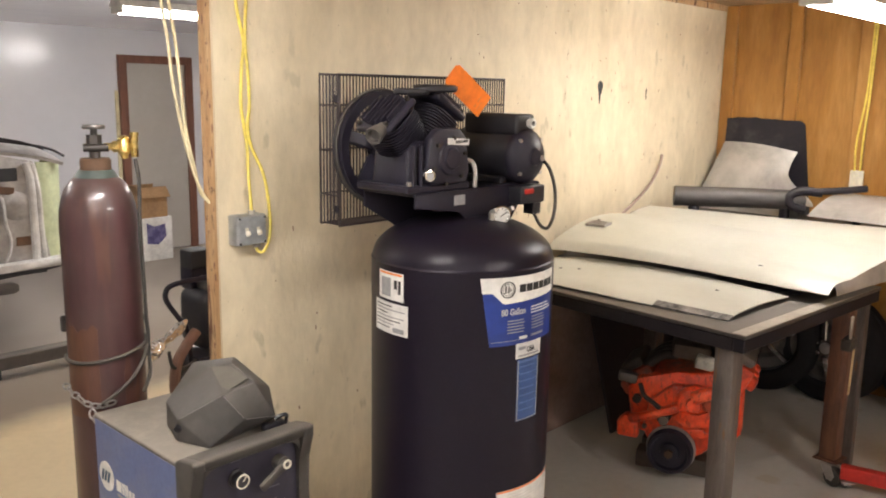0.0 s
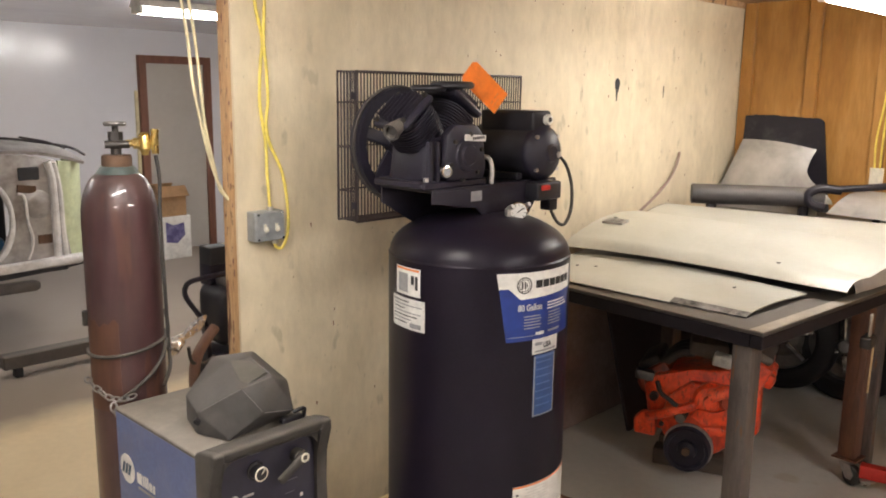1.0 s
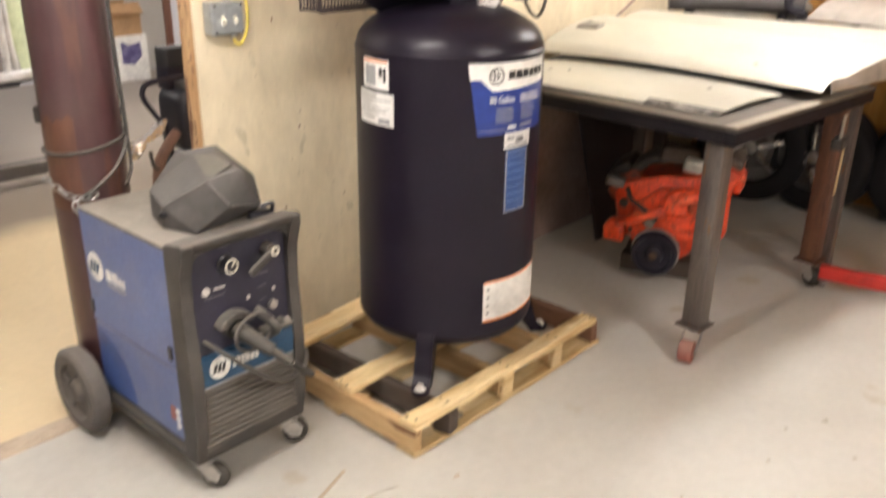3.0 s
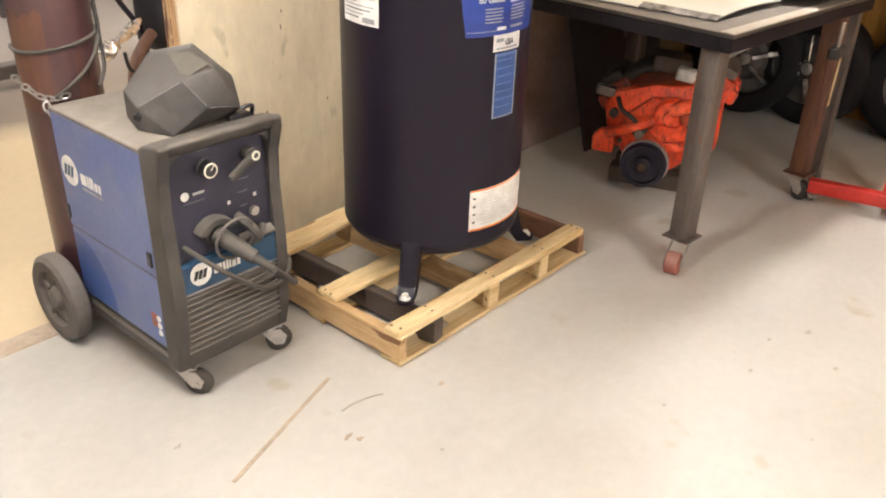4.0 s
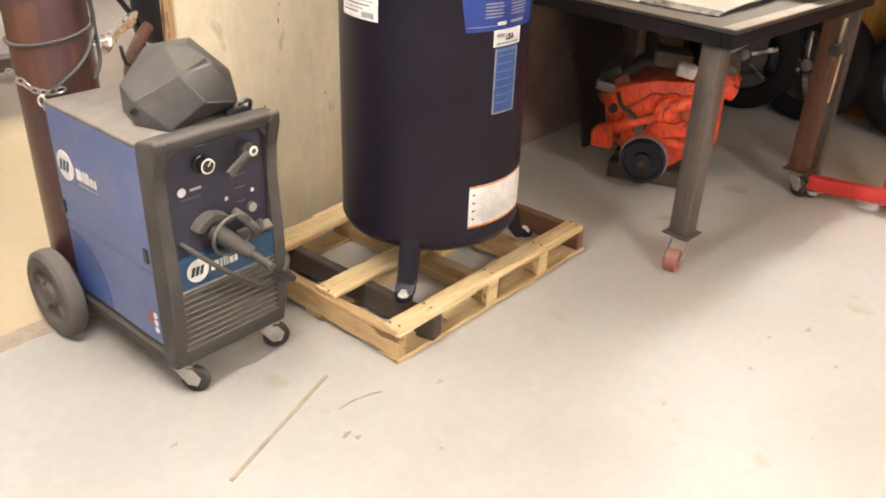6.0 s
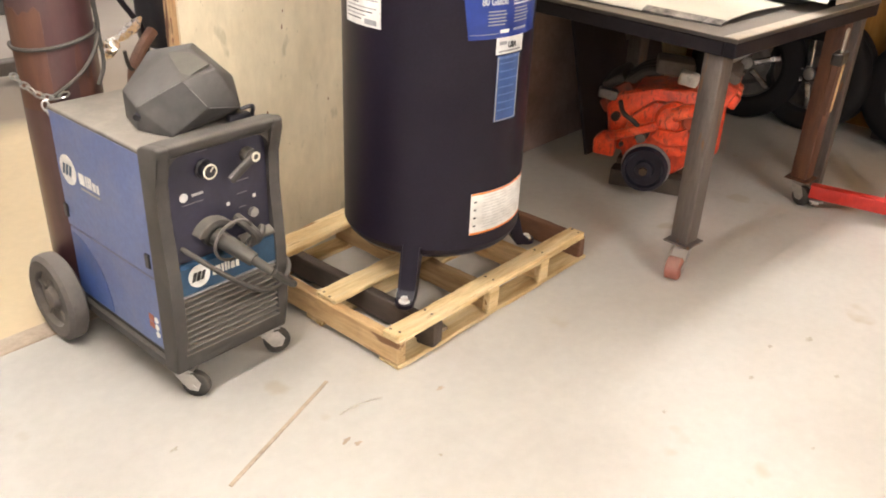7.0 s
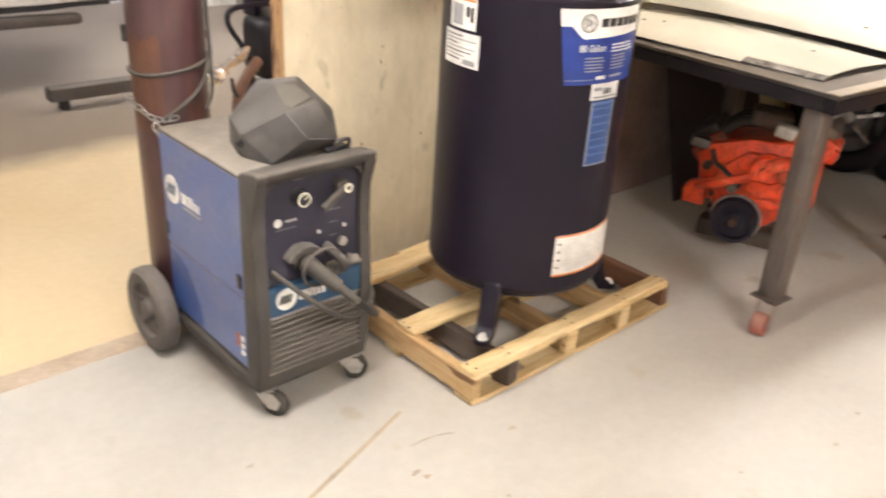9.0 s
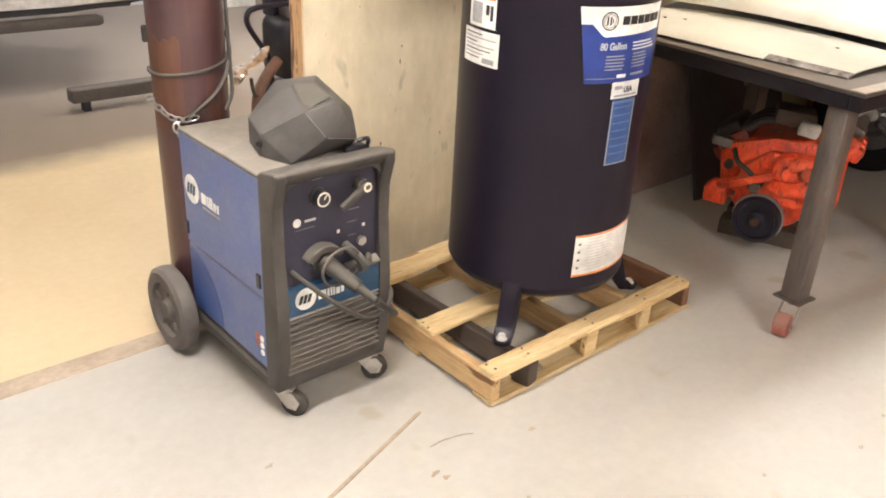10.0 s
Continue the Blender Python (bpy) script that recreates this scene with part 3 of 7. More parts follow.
# ---- air compressor ----
TX, TY, TR = 0.0, -0.627, 0.305
comp = thing("air_compressor", TX, TY, 0.13, "tall black upright air compressor with labels, bolted on a wooden pallet", "air compressor")
bm = bmnew()
prof = [(0.0, 0.212)]
for k in range(1, 10):
    a = k / 9 * math.pi / 2
    prof.append(((TR - 0.004) * math.sin(a), 0.296 - 0.084 * math.cos(a)))
prof += [(TR, 0.298), (TR + 0.0015, 0.304), (TR, 0.31), (TR, 1.205), (TR + 0.0015, 1.211), (TR - 0.003, 1.217)]
for k in range(1, 13):
    a = k / 12 * math.pi / 2
    prof.append(((TR - 0.004) * math.cos(a), 1.217 + 0.135 * math.sin(a)))
prof[-1] = (0.0, 1.352)
lathe(bm, prof, 96, Matrix.Translation((TX, TY, 0)))
tank = part("tank", bm, M_BLACK, comp, "glossy black steel tank", angle=25)
for a in (210, 330, 90):
    m = Matrix.Translation((TX, TY, 0)) @ pose(0, 0, 0, 0, 0, a)
    bm = bmnew()
    # pressed channel: a web that bends out into a rounded toe, and two side cheeks
    outl = [(0.245, 0.275), (0.302, 0.325), (0.328, 0.235), (0.352, 0.172), (0.372, 0.150), (0.398, 0.142), (0.398, 0.134), (0.335, 0.134), (0.318, 0.155), (0.300, 0.215)]
    prism(bm, outl, 0.058, m @ pose(0, 0.029, 0, 90), 0.010, 3)
    vs = rod(bm, (0.378, 0, 0.134), (0.378, 0, 0.147), 0.032, n=24)
    bmesh.ops.transform(bm, matrix=m, verts=vs)
    for sy in (-0.030, 0.026):
        prism(bm, [(0.262, 0.27), (0.312, 0.318), (0.352, 0.178), (0.378, 0.157), (0.390, 0.136), (0.340, 0.136), (0.316, 0.16)], 0.004, m @ pose(0, sy + 0.004, 0, 90), 0.001, 1)
    foot = part("foot", bm, M_BLACK, comp, "black pressed steel foot")
    bm = bmnew()
    vs = rod(bm, (0.380, 0, 0.146), (0.380, 0, 0.150), 0.019, n=20)
    vs += rod(bm, (0.380, 0, 0.150), (0.380, 0, 0.162), 0.012, n=6)
    bmesh.ops.transform(bm, matrix=m, verts=vs)
    part("bolt", bm, M_FIXTURE, foot, "bright foot bolt and washer")


def on_tank(phi, z, lift):
    r = TR + lift
    return Vector((TX + r * math.cos(radians(phi)), TY + r * math.sin(radians(phi)), z))


def patch(name, p0, p1, zlo, zhi, material, parent, label="", lift=0.0012, n=14, nz=1):
    """A label wrapped on the tank between two angles; the angles and heights may be functions of the other way."""
    bm = bmnew()

    def f(u, v):
        zl = zlo(u) if callable(zlo) else zlo
        zh = zhi(u) if callable(zhi) else zhi
        z = zl + (zh - zl) * v
        a = p0(z) if callable(p0) else p0
        b = p1(z) if callable(p1) else p1
        return on_tank(a + (b - a) * u, z, lift)
    sheet(bm, f, n, nz, 0.0008)
    return part(name, bm, material, parent, label)


def text_on_tank(text, phi, z, size, material, parent, lift=0.0026, bold=0.0):
    return lettering("lettering", text, size, None, material, parent,
                     bend=lambda c: on_tank(phi + math.degrees(c.x * 0.82 / TR), z + c.y, lift), bold=bold)


stk = patch("sticker", 162.5, 185.5, 1.102, 1.192, M_PAPER, tank, "white warning sticker with an orange head")
patch("print", 163.5, 184.5, 1.183, 1.189, M_ORANGEINK, stk, lift=0.0022)
patch("print", 165.5, 175, 1.112, 1.172, M_GREYINK, stk, lift=0.0022)
patch("print", 178, 180.5, 1.14, 1.168, M_INK, stk, lift=0.0022)
patch("print", 181.5, 183.5, 1.125, 1.168, M_INK, stk, lift=0.0022)
stk = patch("sticker", 157.5, 189, 0.992, 1.092, M_PAPER, tank, "white data sticker with fine black print")
for k, (a, b) in enumerate(((160, 176), (160, 187), (160, 172), (160, 186), (160, 183), (160, 178), (160, 174))):
    z = 1.082 - 0.0115 * k
    patch("print", a, b, z - 0.003, z, M_GREYINK if k % 2 else M_INK, stk, lift=0.0022)
patch("print", 177, 186, 0.999, 1.014, M_GREYINK, stk, lift=0.0022)

main = patch("label", lambda z: -127.8 + (1.196 - z) / 0.216 * 6.2, -67, 0.979, 1.196, M_LABEL, tank, "royal blue and white maker's label", n=24, nz=6)
patch("white_band", lambda z: -128 + (1.196 - z) / 0.216 * 6.2, -67, lambda u: 1.148 if u < 0.10 else (1.148 - 0.036 * (u - 0.10) / 0.11 if u < 0.21 else 1.112 + 0.012 * (u - 0.21)), 1.196, M_PAPER, main, "white band across the label's top", 0.002, 40)
# round emblem and word, as plain shapes
bm = bmnew()
for r0, r1 in ((0.0265, 0.0225), (0.0195, 0.0175)):
    for k in range(28):
        q = []
        for rr, kk in ((r0, k), (r0, k + 1), (r1, k + 1), (r1, k)):
            a = 2 * math.pi * kk / 28
            q.append(bm.verts.new(on_tank(-110.9 + math.degrees(rr * math.cos(a) / TR), 1.157 + rr * math.sin(a), 0.0032)))
        bm.faces.new(q)
for bx, w, lo, hi in ((-0.008, 0.0055, -0.012, 0.012), (0.002, 0.005, -0.012, 0.012), (0.0085, 0.004, -0.006, 0.006)):
    q = [on_tank(-110.9 + math.degrees((bx + sx * w / 2) / TR), 1.157 + z, 0.0032) for sx, z in ((-1, lo), (1, lo), (1, hi), (-1, hi))]
    bm.faces.new([bm.verts.new(v) for v in q])
part("emblem", bm, M_INK, main, "black ring emblem", smooth=False)
for k in range(6):
    patch("word_bar", -102.9 + 5.55 * k, -98.2 + 5.55 * k, 1.145, 1.169, M_INK, main, lift=0.0032, n=4)
text_on_tank("80 Gallon", -114.8, 1.076, 0.028, M_PAPER, main, bold=0.0011)
for k in range(3):
    patch("print", -93, -75 + 2 * k, 1.090 - 0.0095 * k, 1.094 - 0.0095 * k, M_PAPER, main, lift=0.002, n=8)
for k in range(5):
    patch("print", -110.5, -99 + (k % 2), 1.055 - 0.0095 * k, 1.0585 - 0.0095 * k, M_GREYINK, main, lift=0.002, n=4)
    patch("print", -92, -80 + (k % 3), 1.058 - 0.0095 * k, 1.0615 - 0.0095 * k, M_GREYINK, main, lift=0.002, n=4)
patch("print", -102, -95.5, 0.993, 1.003, M_PAPER, main, lift=0.002, n=4)
patch("print", -92, -80, 0.996, 1.003, M_GREYINK, main, lift=0.002, n=4)
patch("print", -121, -103, 0.992, 0.994, M_GREYINK, main, lift=0.002, n=6)
usa = patch("sticker", -104, -82, 0.930, 0.980, M_PAPER, tank, "small white sticker that reads USA")
text_on_tank("USA", -95.5, 0.948, 0.024, M_INK, usa, bold=0.0012)
patch("print", -102, -96.5, 0.958, 0.968, M_GREYINK, usa, lift=0.0022, n=4)
patch("print", -102, -84, 0.936, 0.941, M_GREYINK, usa, lift=0.0022, n=6)
blu = patch("sticker", -102.5, -84, 0.722, 0.926, M_LABEL2, tank, "tall pale-edged blue sticker")
for k in range(7):
    patch("print", -100.5, -88 + (k % 3) * 1.4, 0.90 - 0.024 * k, 0.903 - 0.024 * k, M_BLUELINE, blu, lift=0.002, n=5)
patch("print", -101.5, -85, 0.915, 0.922, M_BLUELINE, blu, lift=0.002, n=5)
for a, b, z0, z1 in ((-102.3, -101.5, 0.724, 0.922), (-84.9, -84.2, 0.724, 0.922), (-102.3, -84.2, 0.7235, 0.7265)):
    patch("print", a, b, z0, z1, M_GREYINK, blu, lift=0.002, n=4)
low = patch("sticker", -114.4, -60, 0.348, 0.493, M_PAPER, tank, "large white caution label with orange borders", n=20)
patch("print", -114.2, -60.2, 0.487, 0.4925, M_ORANGEINK, low, lift=0.002, n=18)
patch("print", -114.2, -60.2, 0.3485, 0.355, M_ORANGEINK, low, lift=0.002, n=18)
for k in range(4):
    patch("print", -112.2, -110.4, 0.46 - 0.028 * k, 0.466 - 0.028 * k, M_INK, low, lift=0.002, n=2)
for k in range(11):
    patch("print", -106, -88 + (k * 7 % 5), 0.476 - 0.0107 * k, 0.4778 - 0.0107 * k, M_PALEINK, low, lift=0.002, n=8)
    patch("print", -84, -66 + (k * 3 % 5), 0.476 - 0.0107 * k, 0.4778 - 0.0107 * k, M_PALEINK, low, lift=0.002, n=8)

# platform over the tank
PZ = 1.443
bm = bmnew()
box(bm, 0.02, -0.573, PZ - 0.006, 0.62, 0.235, 0.012, 0.003)
m = Matrix.Translation((0.02, -0.684, 0)) @ pose(0, 0, 0, 90)
prism(bm, [(-0.31, PZ - 0.004), (0.31, PZ - 0.004), (0.31, PZ - 0.05), (0.20, PZ - 0.062), (0.14, PZ - 0.14), (-0.03, PZ - 0.14), (-0.11, PZ - 0.07), (-0.31, PZ - 0.045)], 0.006, m, 0.002)
m = Matrix.Translation((0.02, -0.455, 0)) @ pose(0, 0, 0, 90)
prism(bm, [(-0.31, PZ - 0.004), (0.31, PZ - 0.004), (0.31, PZ - 0.055), (0.15, PZ - 0.15), (-0.15, PZ - 0.15), (-0.31, PZ - 0.06)], 0.006, m, 0.002)
plat = part("platform", bm, M_CAST, comp, "black pressed steel top platform", angle=30)
bm = bmnew()
box(bm, -0.093, -0.6925, 1.41, 0.052, 0.001, 0.032)
part("plate", bm, M_GREYINK, plat, "small silver rating plate", smooth=False)

# pump: crankcase, two finned cylinders in a vee, heads, pipe, filter
PX, PY, PCZ = -0.182, -0.575, 1.535
bm = bmnew()
box(bm, PX, PY, PCZ - 0.018, 0.225, 0.19, 0.165, 0.035, seg=3)
for v in [v for v in bm.verts if v.co.z > PCZ]:
    v.co.x += (PX - v.co.x) * 0.28 * (v.co.z - PCZ) / 0.065
pump = part("pump", bm, M_CAST, comp, "black cast iron twin-cylinder pump")
bm = bmnew()
box(bm, PX, PY, PZ + 0.012, 0.29, 0.23, 0.024, 0.006)
part("base_flange", bm, M_CAST, pump)
# front bearing carrier: a stepped casting with a raised boss
bm = bmnew()
prism(bm, [(-0.085, 0.012), (0.085, 0.012), (0.098, 0.05), (0.082, 0.155), (0.05, 0.185), (-0.05, 0.185), (-0.082, 0.155), (-0.098, 0.05)], 0.035, Matrix.Translation((PX + 0.03, PY - 0.09, PZ + 0.01)) @ pose(0, 0, 0, 90), 0.012, 2)
part("bearing_carrier", bm, M_CAST, pump)
bm = bmnew()
lathe(bm, [(0, 0.014), (0.030, 0.014), (0.036, 0.008), (0.050, 0.006), (0.054, 0.0), (0.054, -0.006)], 28, Matrix.Translation((PX + 0.035, PY - 0.125, PCZ + 0.010)) @ pose(0, 0, 0, 90))
part("boss", bm, M_CAST, pump)
bm = bmnew()
box(bm, -0.118, -0.690, 1.590, 0.06, 0.030, 0.012, 0.003)
part("badge_bracket", bm, M_CAST, pump)
for dx in (-0.11, -0.075, 0.10):
    bm = bmnew()
    box(bm, PX + dx, PY - 0.102, PCZ - 0.02, 0.012, 0.02, 0.15, 0.004)
    part("web", bm, M_CAST, pump)
sm_ = Matrix.Translation((PX - 0.058, PY - 0.122, PCZ - 0.038)) @ pose(0, 0, 0, 90, 0, -20)
bm = bmnew()
lathe(bm, [(0.013, 0.008), (0.015, 0.013), (0.021, 0.012), (0.024, 0.006), (0.024, -0.012), (0.0, -0.012)], 28, sm_ @ Matrix.Scale(0.85, 4))
sight = part("sight_glass", bm, M_CHROME, pump, "round chrome oil sight glass")
bm = bmnew()
lathe(bm, [(0, 0.0085), (0.0135, 0.0085)], 20, sm_)
part("window", bm, M_GREYINK, sight, "grey round window", smooth=False)
for k in range(6):
    a = k * math.pi / 3 + 0.3
    bm = bmnew()
    c = Vector((PX + 0.03 + 0.072 * math.cos(a), PY - 0.124, PCZ + 0.002 + 0.072 * math.sin(a)))
    rod(bm, c, c + Vector((0, -0.009, 0)), 0.007, n=6)
    part("bolt", bm, M_GREASE, pump)
for bx in (PX - 0.12, PX + 0.11):
    bm = bmnew()
    rod(bm, (bx, PY - 0.10, PZ + 0.024), (bx, PY - 0.10, PZ + 0.036), 0.009, n=6)
    part("bolt", bm, M_STEEL, pump, "bright base bolt")
for lean, top in ((-40, 0.0), (32, 0.012)):
    m = Matrix.Translation((PX, PY + 0.005, PCZ)) @ pose(0, 0, 0, 0, lean, 0)
    bm = bmnew()
    vs = rod(bm, (0, 0, 0.05), (0, 0, 0.165 + top), 0.056, n=28)
    bmesh.ops.transform(bm, matrix=m, verts=vs)
    cyl = part("cylinder", bm, M_CAST, comp, "black finned cylinder")
    for k in range(12):
        # square-cornered cast fins
        bm = bmnew()
        r = 0.083 - 0.0010 * abs(k - 7)
        prism(bm, [(r * math.cos(a) * (1 + 0.07 * math.cos(4 * a + math.pi)), r * math.sin(a) * (1 + 0.07 * math.cos(4 * a + math.pi))) for a in [2 * math.pi * j / 32 for j in range(32)]], 0.0038, m @ Matrix.Translation((0, 0, 0.060 + 0.0093 * k)))
        part("fin", bm, M_CAST, cyl, smooth=False)
    bm = bmnew()
    vs = box(bm, 0, 0, 0.183 + top, 0.150, 0.150, 0.026, 0.014, seg=3)
    bmesh.ops.transform(bm, matrix=m, verts=vs)
    head = part("head", bm, M_CAST, comp, "ribbed black cylinder head")
    for k in range(7):
        bm = bmnew()
        box(bm, 0, -0.057 + 0.019 * k, 0.203 + top, 0.128 - 0.008 * abs(k - 3) ** 1.4, 0.006, 0.020, 0.002)
        bmesh.ops.transform(bm, matrix=m, verts=bm.verts)
        part("rib", bm, M_CAST, head)
    for sx in (-0.058, 0.058):
        for sy in (-0.058, 0.058):
            bm = bmnew()
            rod(bm, (sx, sy, 0.19 + top), (sx, sy, 0.206 + top), 0.008, n=6)
            bmesh.ops.transform(bm, matrix=m, verts=bm.verts)
            part("head_bolt", bm, M_GREASE, head)
# worn round cap on the end of the pump, facing the flywheel side
bm = bmnew()
lathe(bm, [(0.0, 0.004), (0.015, 0.004), (0.018, 0.016), (0.025, 0.018), (0.027, 0.013), (0.022, -0.02), (0.018, -0.05), (0.0, -0.05)], 28, Matrix.Translation((-0.392, -0.625, 1.622)) @ pose(0, 0, 0, 0, -112, 0) @ pose(0, 0, 0, 16))
part("intake_cap", bm, M_PANEL, pump, "dark rubbed metal intake cap")
bm = bmnew()
lathe(bm, [(0, -0.013), (0.055, -0.013), (0.062, -0.006), (0.062, 0.006), (0.055, 0.013), (0.018, 0.015), (0, 0.015)], 28, Matrix.Translation((-0.115, -0.60, 1.757)) @ Matrix.Diagonal((1.45, 0.75, 0.9, 1)))
lathe(bm, [(0, -0.011), (0.05, -0.011), (0.056, -0.004), (0.056, 0.005), (0.05, 0.011), (0, 0.012)], 28, Matrix.Translation((-0.205, -0.585, 1.747)) @ Matrix.Diagonal((1.2, 0.8, 0.9, 1)))
part("air_filter", bm, M_BLKPLA, pump, "flat black air filter")
bm = bmnew()
box(bm, -0.118, -0.706, 1.596, 0.098, 0.002, 0.020, 0, pose(0, 0, 0, 0, 3, 0))
badge = part("badge", bm, M_PAPER, pump, "white strip badge on a short bracket", smooth=False)
for k in range(6):
    bm = bmnew()
    box(bm, -0.128 + 0.0095 * k, -0.7073, 1.5945 + 0.0005 * k, 0.007, 0.0008, 0.009, 0, pose(0, 0, 0, 0, 3, 0))
    part("print", bm, M_INK, badge, smooth=False)
bm = bmnew()
tube(bm, [(-0.045, -0.655, 1.535), (-0.022, -0.68, 1.525), (-0.018, -0.69, 1.49), (-0.02, -0.69, 1.445)], 0.008, 10)
part("delivery_tube", bm, M_STEEL, comp, "bright metal delivery tube")

# flywheel behind the pump
FX, FY, FZ, FR = -0.146, -0.375, 1.562, 0.186
m = Matrix.Translation((FX, FY, FZ)) @ pose(0, 0, 0, 90)
bm = bmnew()
lathe(bm, [(FR - 0.032, -0.022), (FR, -0.024), (FR, -0.010), (FR - 0.008, -0.004), (FR, 0.004), (FR, 0.022), (FR - 0.032, 0.022), (FR - 0.032, -0.022)], 56, m)
fly = part("flywheel", bm, M_CAST, comp, "black spoked cast flywheel")
bm = bmnew()
lathe(bm, [(0, -0.035), (0.03, -0.035), (0.042, -0.02), (0.042, 0.03), (0.0, 0.03)], 24, m)
part("hub", bm, M_CAST, fly)
for k in range(5):
    a = 2 * math.pi * k / 5 + 0.35
    bm = bmnew()
    vs = box(bm, 0.105, 0, 0, 0.135, 0.05, 0.014, 0.005, pose(0, 0, 0, 22))
    bmesh.ops.transform(bm, matrix=m @ pose(0, 0, 0, 0, 0, math.degrees(a)), verts=vs)
    part("spoke", bm, M_CAST, fly)
bm = bmnew()
rod(bm, (FX, FY - 0.055, FZ), (FX, FY - 0.02, FZ), 0.013, n=12)
part("shaft_nut", bm, M_CHROME, fly, "bright shaft end")

# motor
MX, MZ = 0.228, 1.535
bm = bmnew()
rod(bm, (MX, -0.70, MZ), (MX, -0.44, MZ), 0.092, n=40)
box(bm, MX - 0.075, -0.57, PZ + 0.012, 0.03, 0.2, 0.024, 0.004)
box(bm, MX + 0.075, -0.57, PZ + 0.012, 0.03, 0.2, 0.024, 0.004)
box(bm, MX, -0.57, PZ + 0.02, 0.10, 0.16, 0.04, 0.006)
motor = part("motor", bm, M_BLKPLA, comp, "black electric motor")
bm = bmnew()
lathe(bm, [(0.0, 0.052), (0.026, 0.05), (0.032, 0.042), (0.07, 0.03), (0.09, 0.012), (0.094, 0.0), (0.094, -0.012)], 40, Matrix.Translation((MX, -0.70, MZ)) @ pose(0, 0, 0, 90))
bell = part("end_bell", bm, M_CAST, motor, "domed black end bell")
for k in range(4):
    a = math.pi / 4 + k * math.pi / 2
    bm = bmnew()
    c = Vector((MX + 0.078 * math.cos(a), -0.716, MZ + 0.078 * math.sin(a)))
    rod(bm, c, c + Vector((0, -0.012, 0)), 0.007, n=8)
    part("screw", bm, M_STEEL, bell)
bm = bmnew()
rod(bm, (MX + 0.03, -0.755, MZ - 0.005), (MX + 0.03, -0.742, MZ - 0.005), 0.010, n=12)
part("screw", bm, M_STEEL, bell, "bright screw")
bm = bmnew()
box(bm, MX - 0.005, -0.585, MZ + 0.105, 0.10, 0.24, 0.075, 0.012, seg=3)
cap = part("capacitor_box", bm, M_BLKPLA, motor, "black capacitor cover on the motor")
bm = bmnew()
rod(bm, (MX + 0.012, -0.722, MZ + 0.112), (MX + 0.012, -0.704, MZ + 0.112), 0.018, n=6)
part("nut", bm, M_FIXTURE, cap, "bright nut")
bm = bmnew()
rod(bm, (MX + 0.012, -0.725, MZ + 0.112), (MX + 0.012, -0.722, MZ + 0.112), 0.008, n=10)
part("stud", bm, M_INK, cap)
bm = bmnew()
rod(bm, (MX, -0.44, MZ), (MX, -0.36, MZ), 0.014, n=12)
lathe(bm, [(0, -0.02), (0.045, -0.02), (0.045, -0.008), (0.036, 0), (0.045, 0.008), (0.045, 0.02), (0, 0.02)], 24, Matrix.Translation((MX, FY, MZ)) @ pose(0, 0, 0, 90))
part("pulley", bm, M_CAST, motor)
bm = bmnew()
pts = [(FX + (FR + 0.004) * math.cos(a), FY, FZ + (FR + 0.004) * math.sin(a)) for a in [radians(75 + 10 * k) for k in range(22)]]
pts += [(MX + 0.048 * math.cos(a), FY, MZ + 0.048 * math.sin(a)) for a in [radians(-75 + 20 * k) for k in range(8)]]
tube(bm, pts + [pts[0]], 0.006, 6, 2, smooth=False)
part("drive_belt", bm, M_RUBBER, comp, "black rubber drive belt")

# pressure switch, gauge, cords, tag
bm = bmnew()
box(bm, 0.222, -0.718, 1.408, 0.13, 0.06, 0.062, 0.008, seg=3)
box(bm, 0.255, -0.718, 1.362, 0.045, 0.045, 0.05, 0.006, seg=2)
sw = part("pressure_switch", bm, M_BLKPLA, comp, "black pressure switch with a red tab")
bm = bmnew()
box(bm, 0.195, -0.749, 1.421, 0.05, 0.008, 0.018, 0.004)
part("tab", bm, M_RED, sw, "red switch tab", smooth=False)
bm = bmnew()
rod(bm, (0.062, -0.70, 1.330), (0.048, -0.748, 1.354), 0.010)
lathe(bm, [(0, 0), (0.032, 0), (0.034, 0.006), (0.034, 0.02), (0.030, 0.024), (0.030, 0.021), (0, 0.021)], 32, Matrix.Translation((0.046, -0.748, 1.356)) @ pose(0, 0, 0, 90, 0, -35) @ Matrix.Scale(0.92, 4))
gauge = part("gauge", bm, M_CHROME, comp, "chrome-rimmed pressure gauge")
gm = Matrix.Translation((0.046, -0.748, 1.356)) @ pose(0, 0, 0, 90, 0, -35) @ Matrix.Scale(0.92, 4)
bm = bmnew()
lathe(bm, [(0, 0.0222), (0.029, 0.0222)], 32, gm)
part("dial", bm, M_PAPER, gauge, "white dial", smooth=False)
bm = bmnew()
vs = box(bm, 0.006, 0.004, 0.0232, 0.032, 0.0035, 0.0008, 0, pose(0, 0, 0, 0, 0, 35))
for k in range(9):
    a = radians(-45 + 33.75 * k)
    vs += box(bm, 0.024 * math.cos(a), 0.024 * math.sin(a), 0.0230, 0.006, 0.002, 0.0006, 0, pose(0, 0, 0, 0, 0, math.degrees(a)))
bmesh.ops.transform(bm, matrix=gm, verts=vs)
part("needle", bm, M_INK, gauge, "black needle and marks", smooth=False)
for x0 in (0.01, 0.095):
    bm = bmnew()
    rod(bm, (x0, -0.74, 1.315), (x0, -0.74, 1.365), 0.011, n=6)
    rod(bm, (x0, -0.74, 1.365), (x0, -0.76, 1.375), 0.008, n=10)
    part("fitting", bm, M_STEEL, comp, "bright pipe fitting")
bm = bmnew()
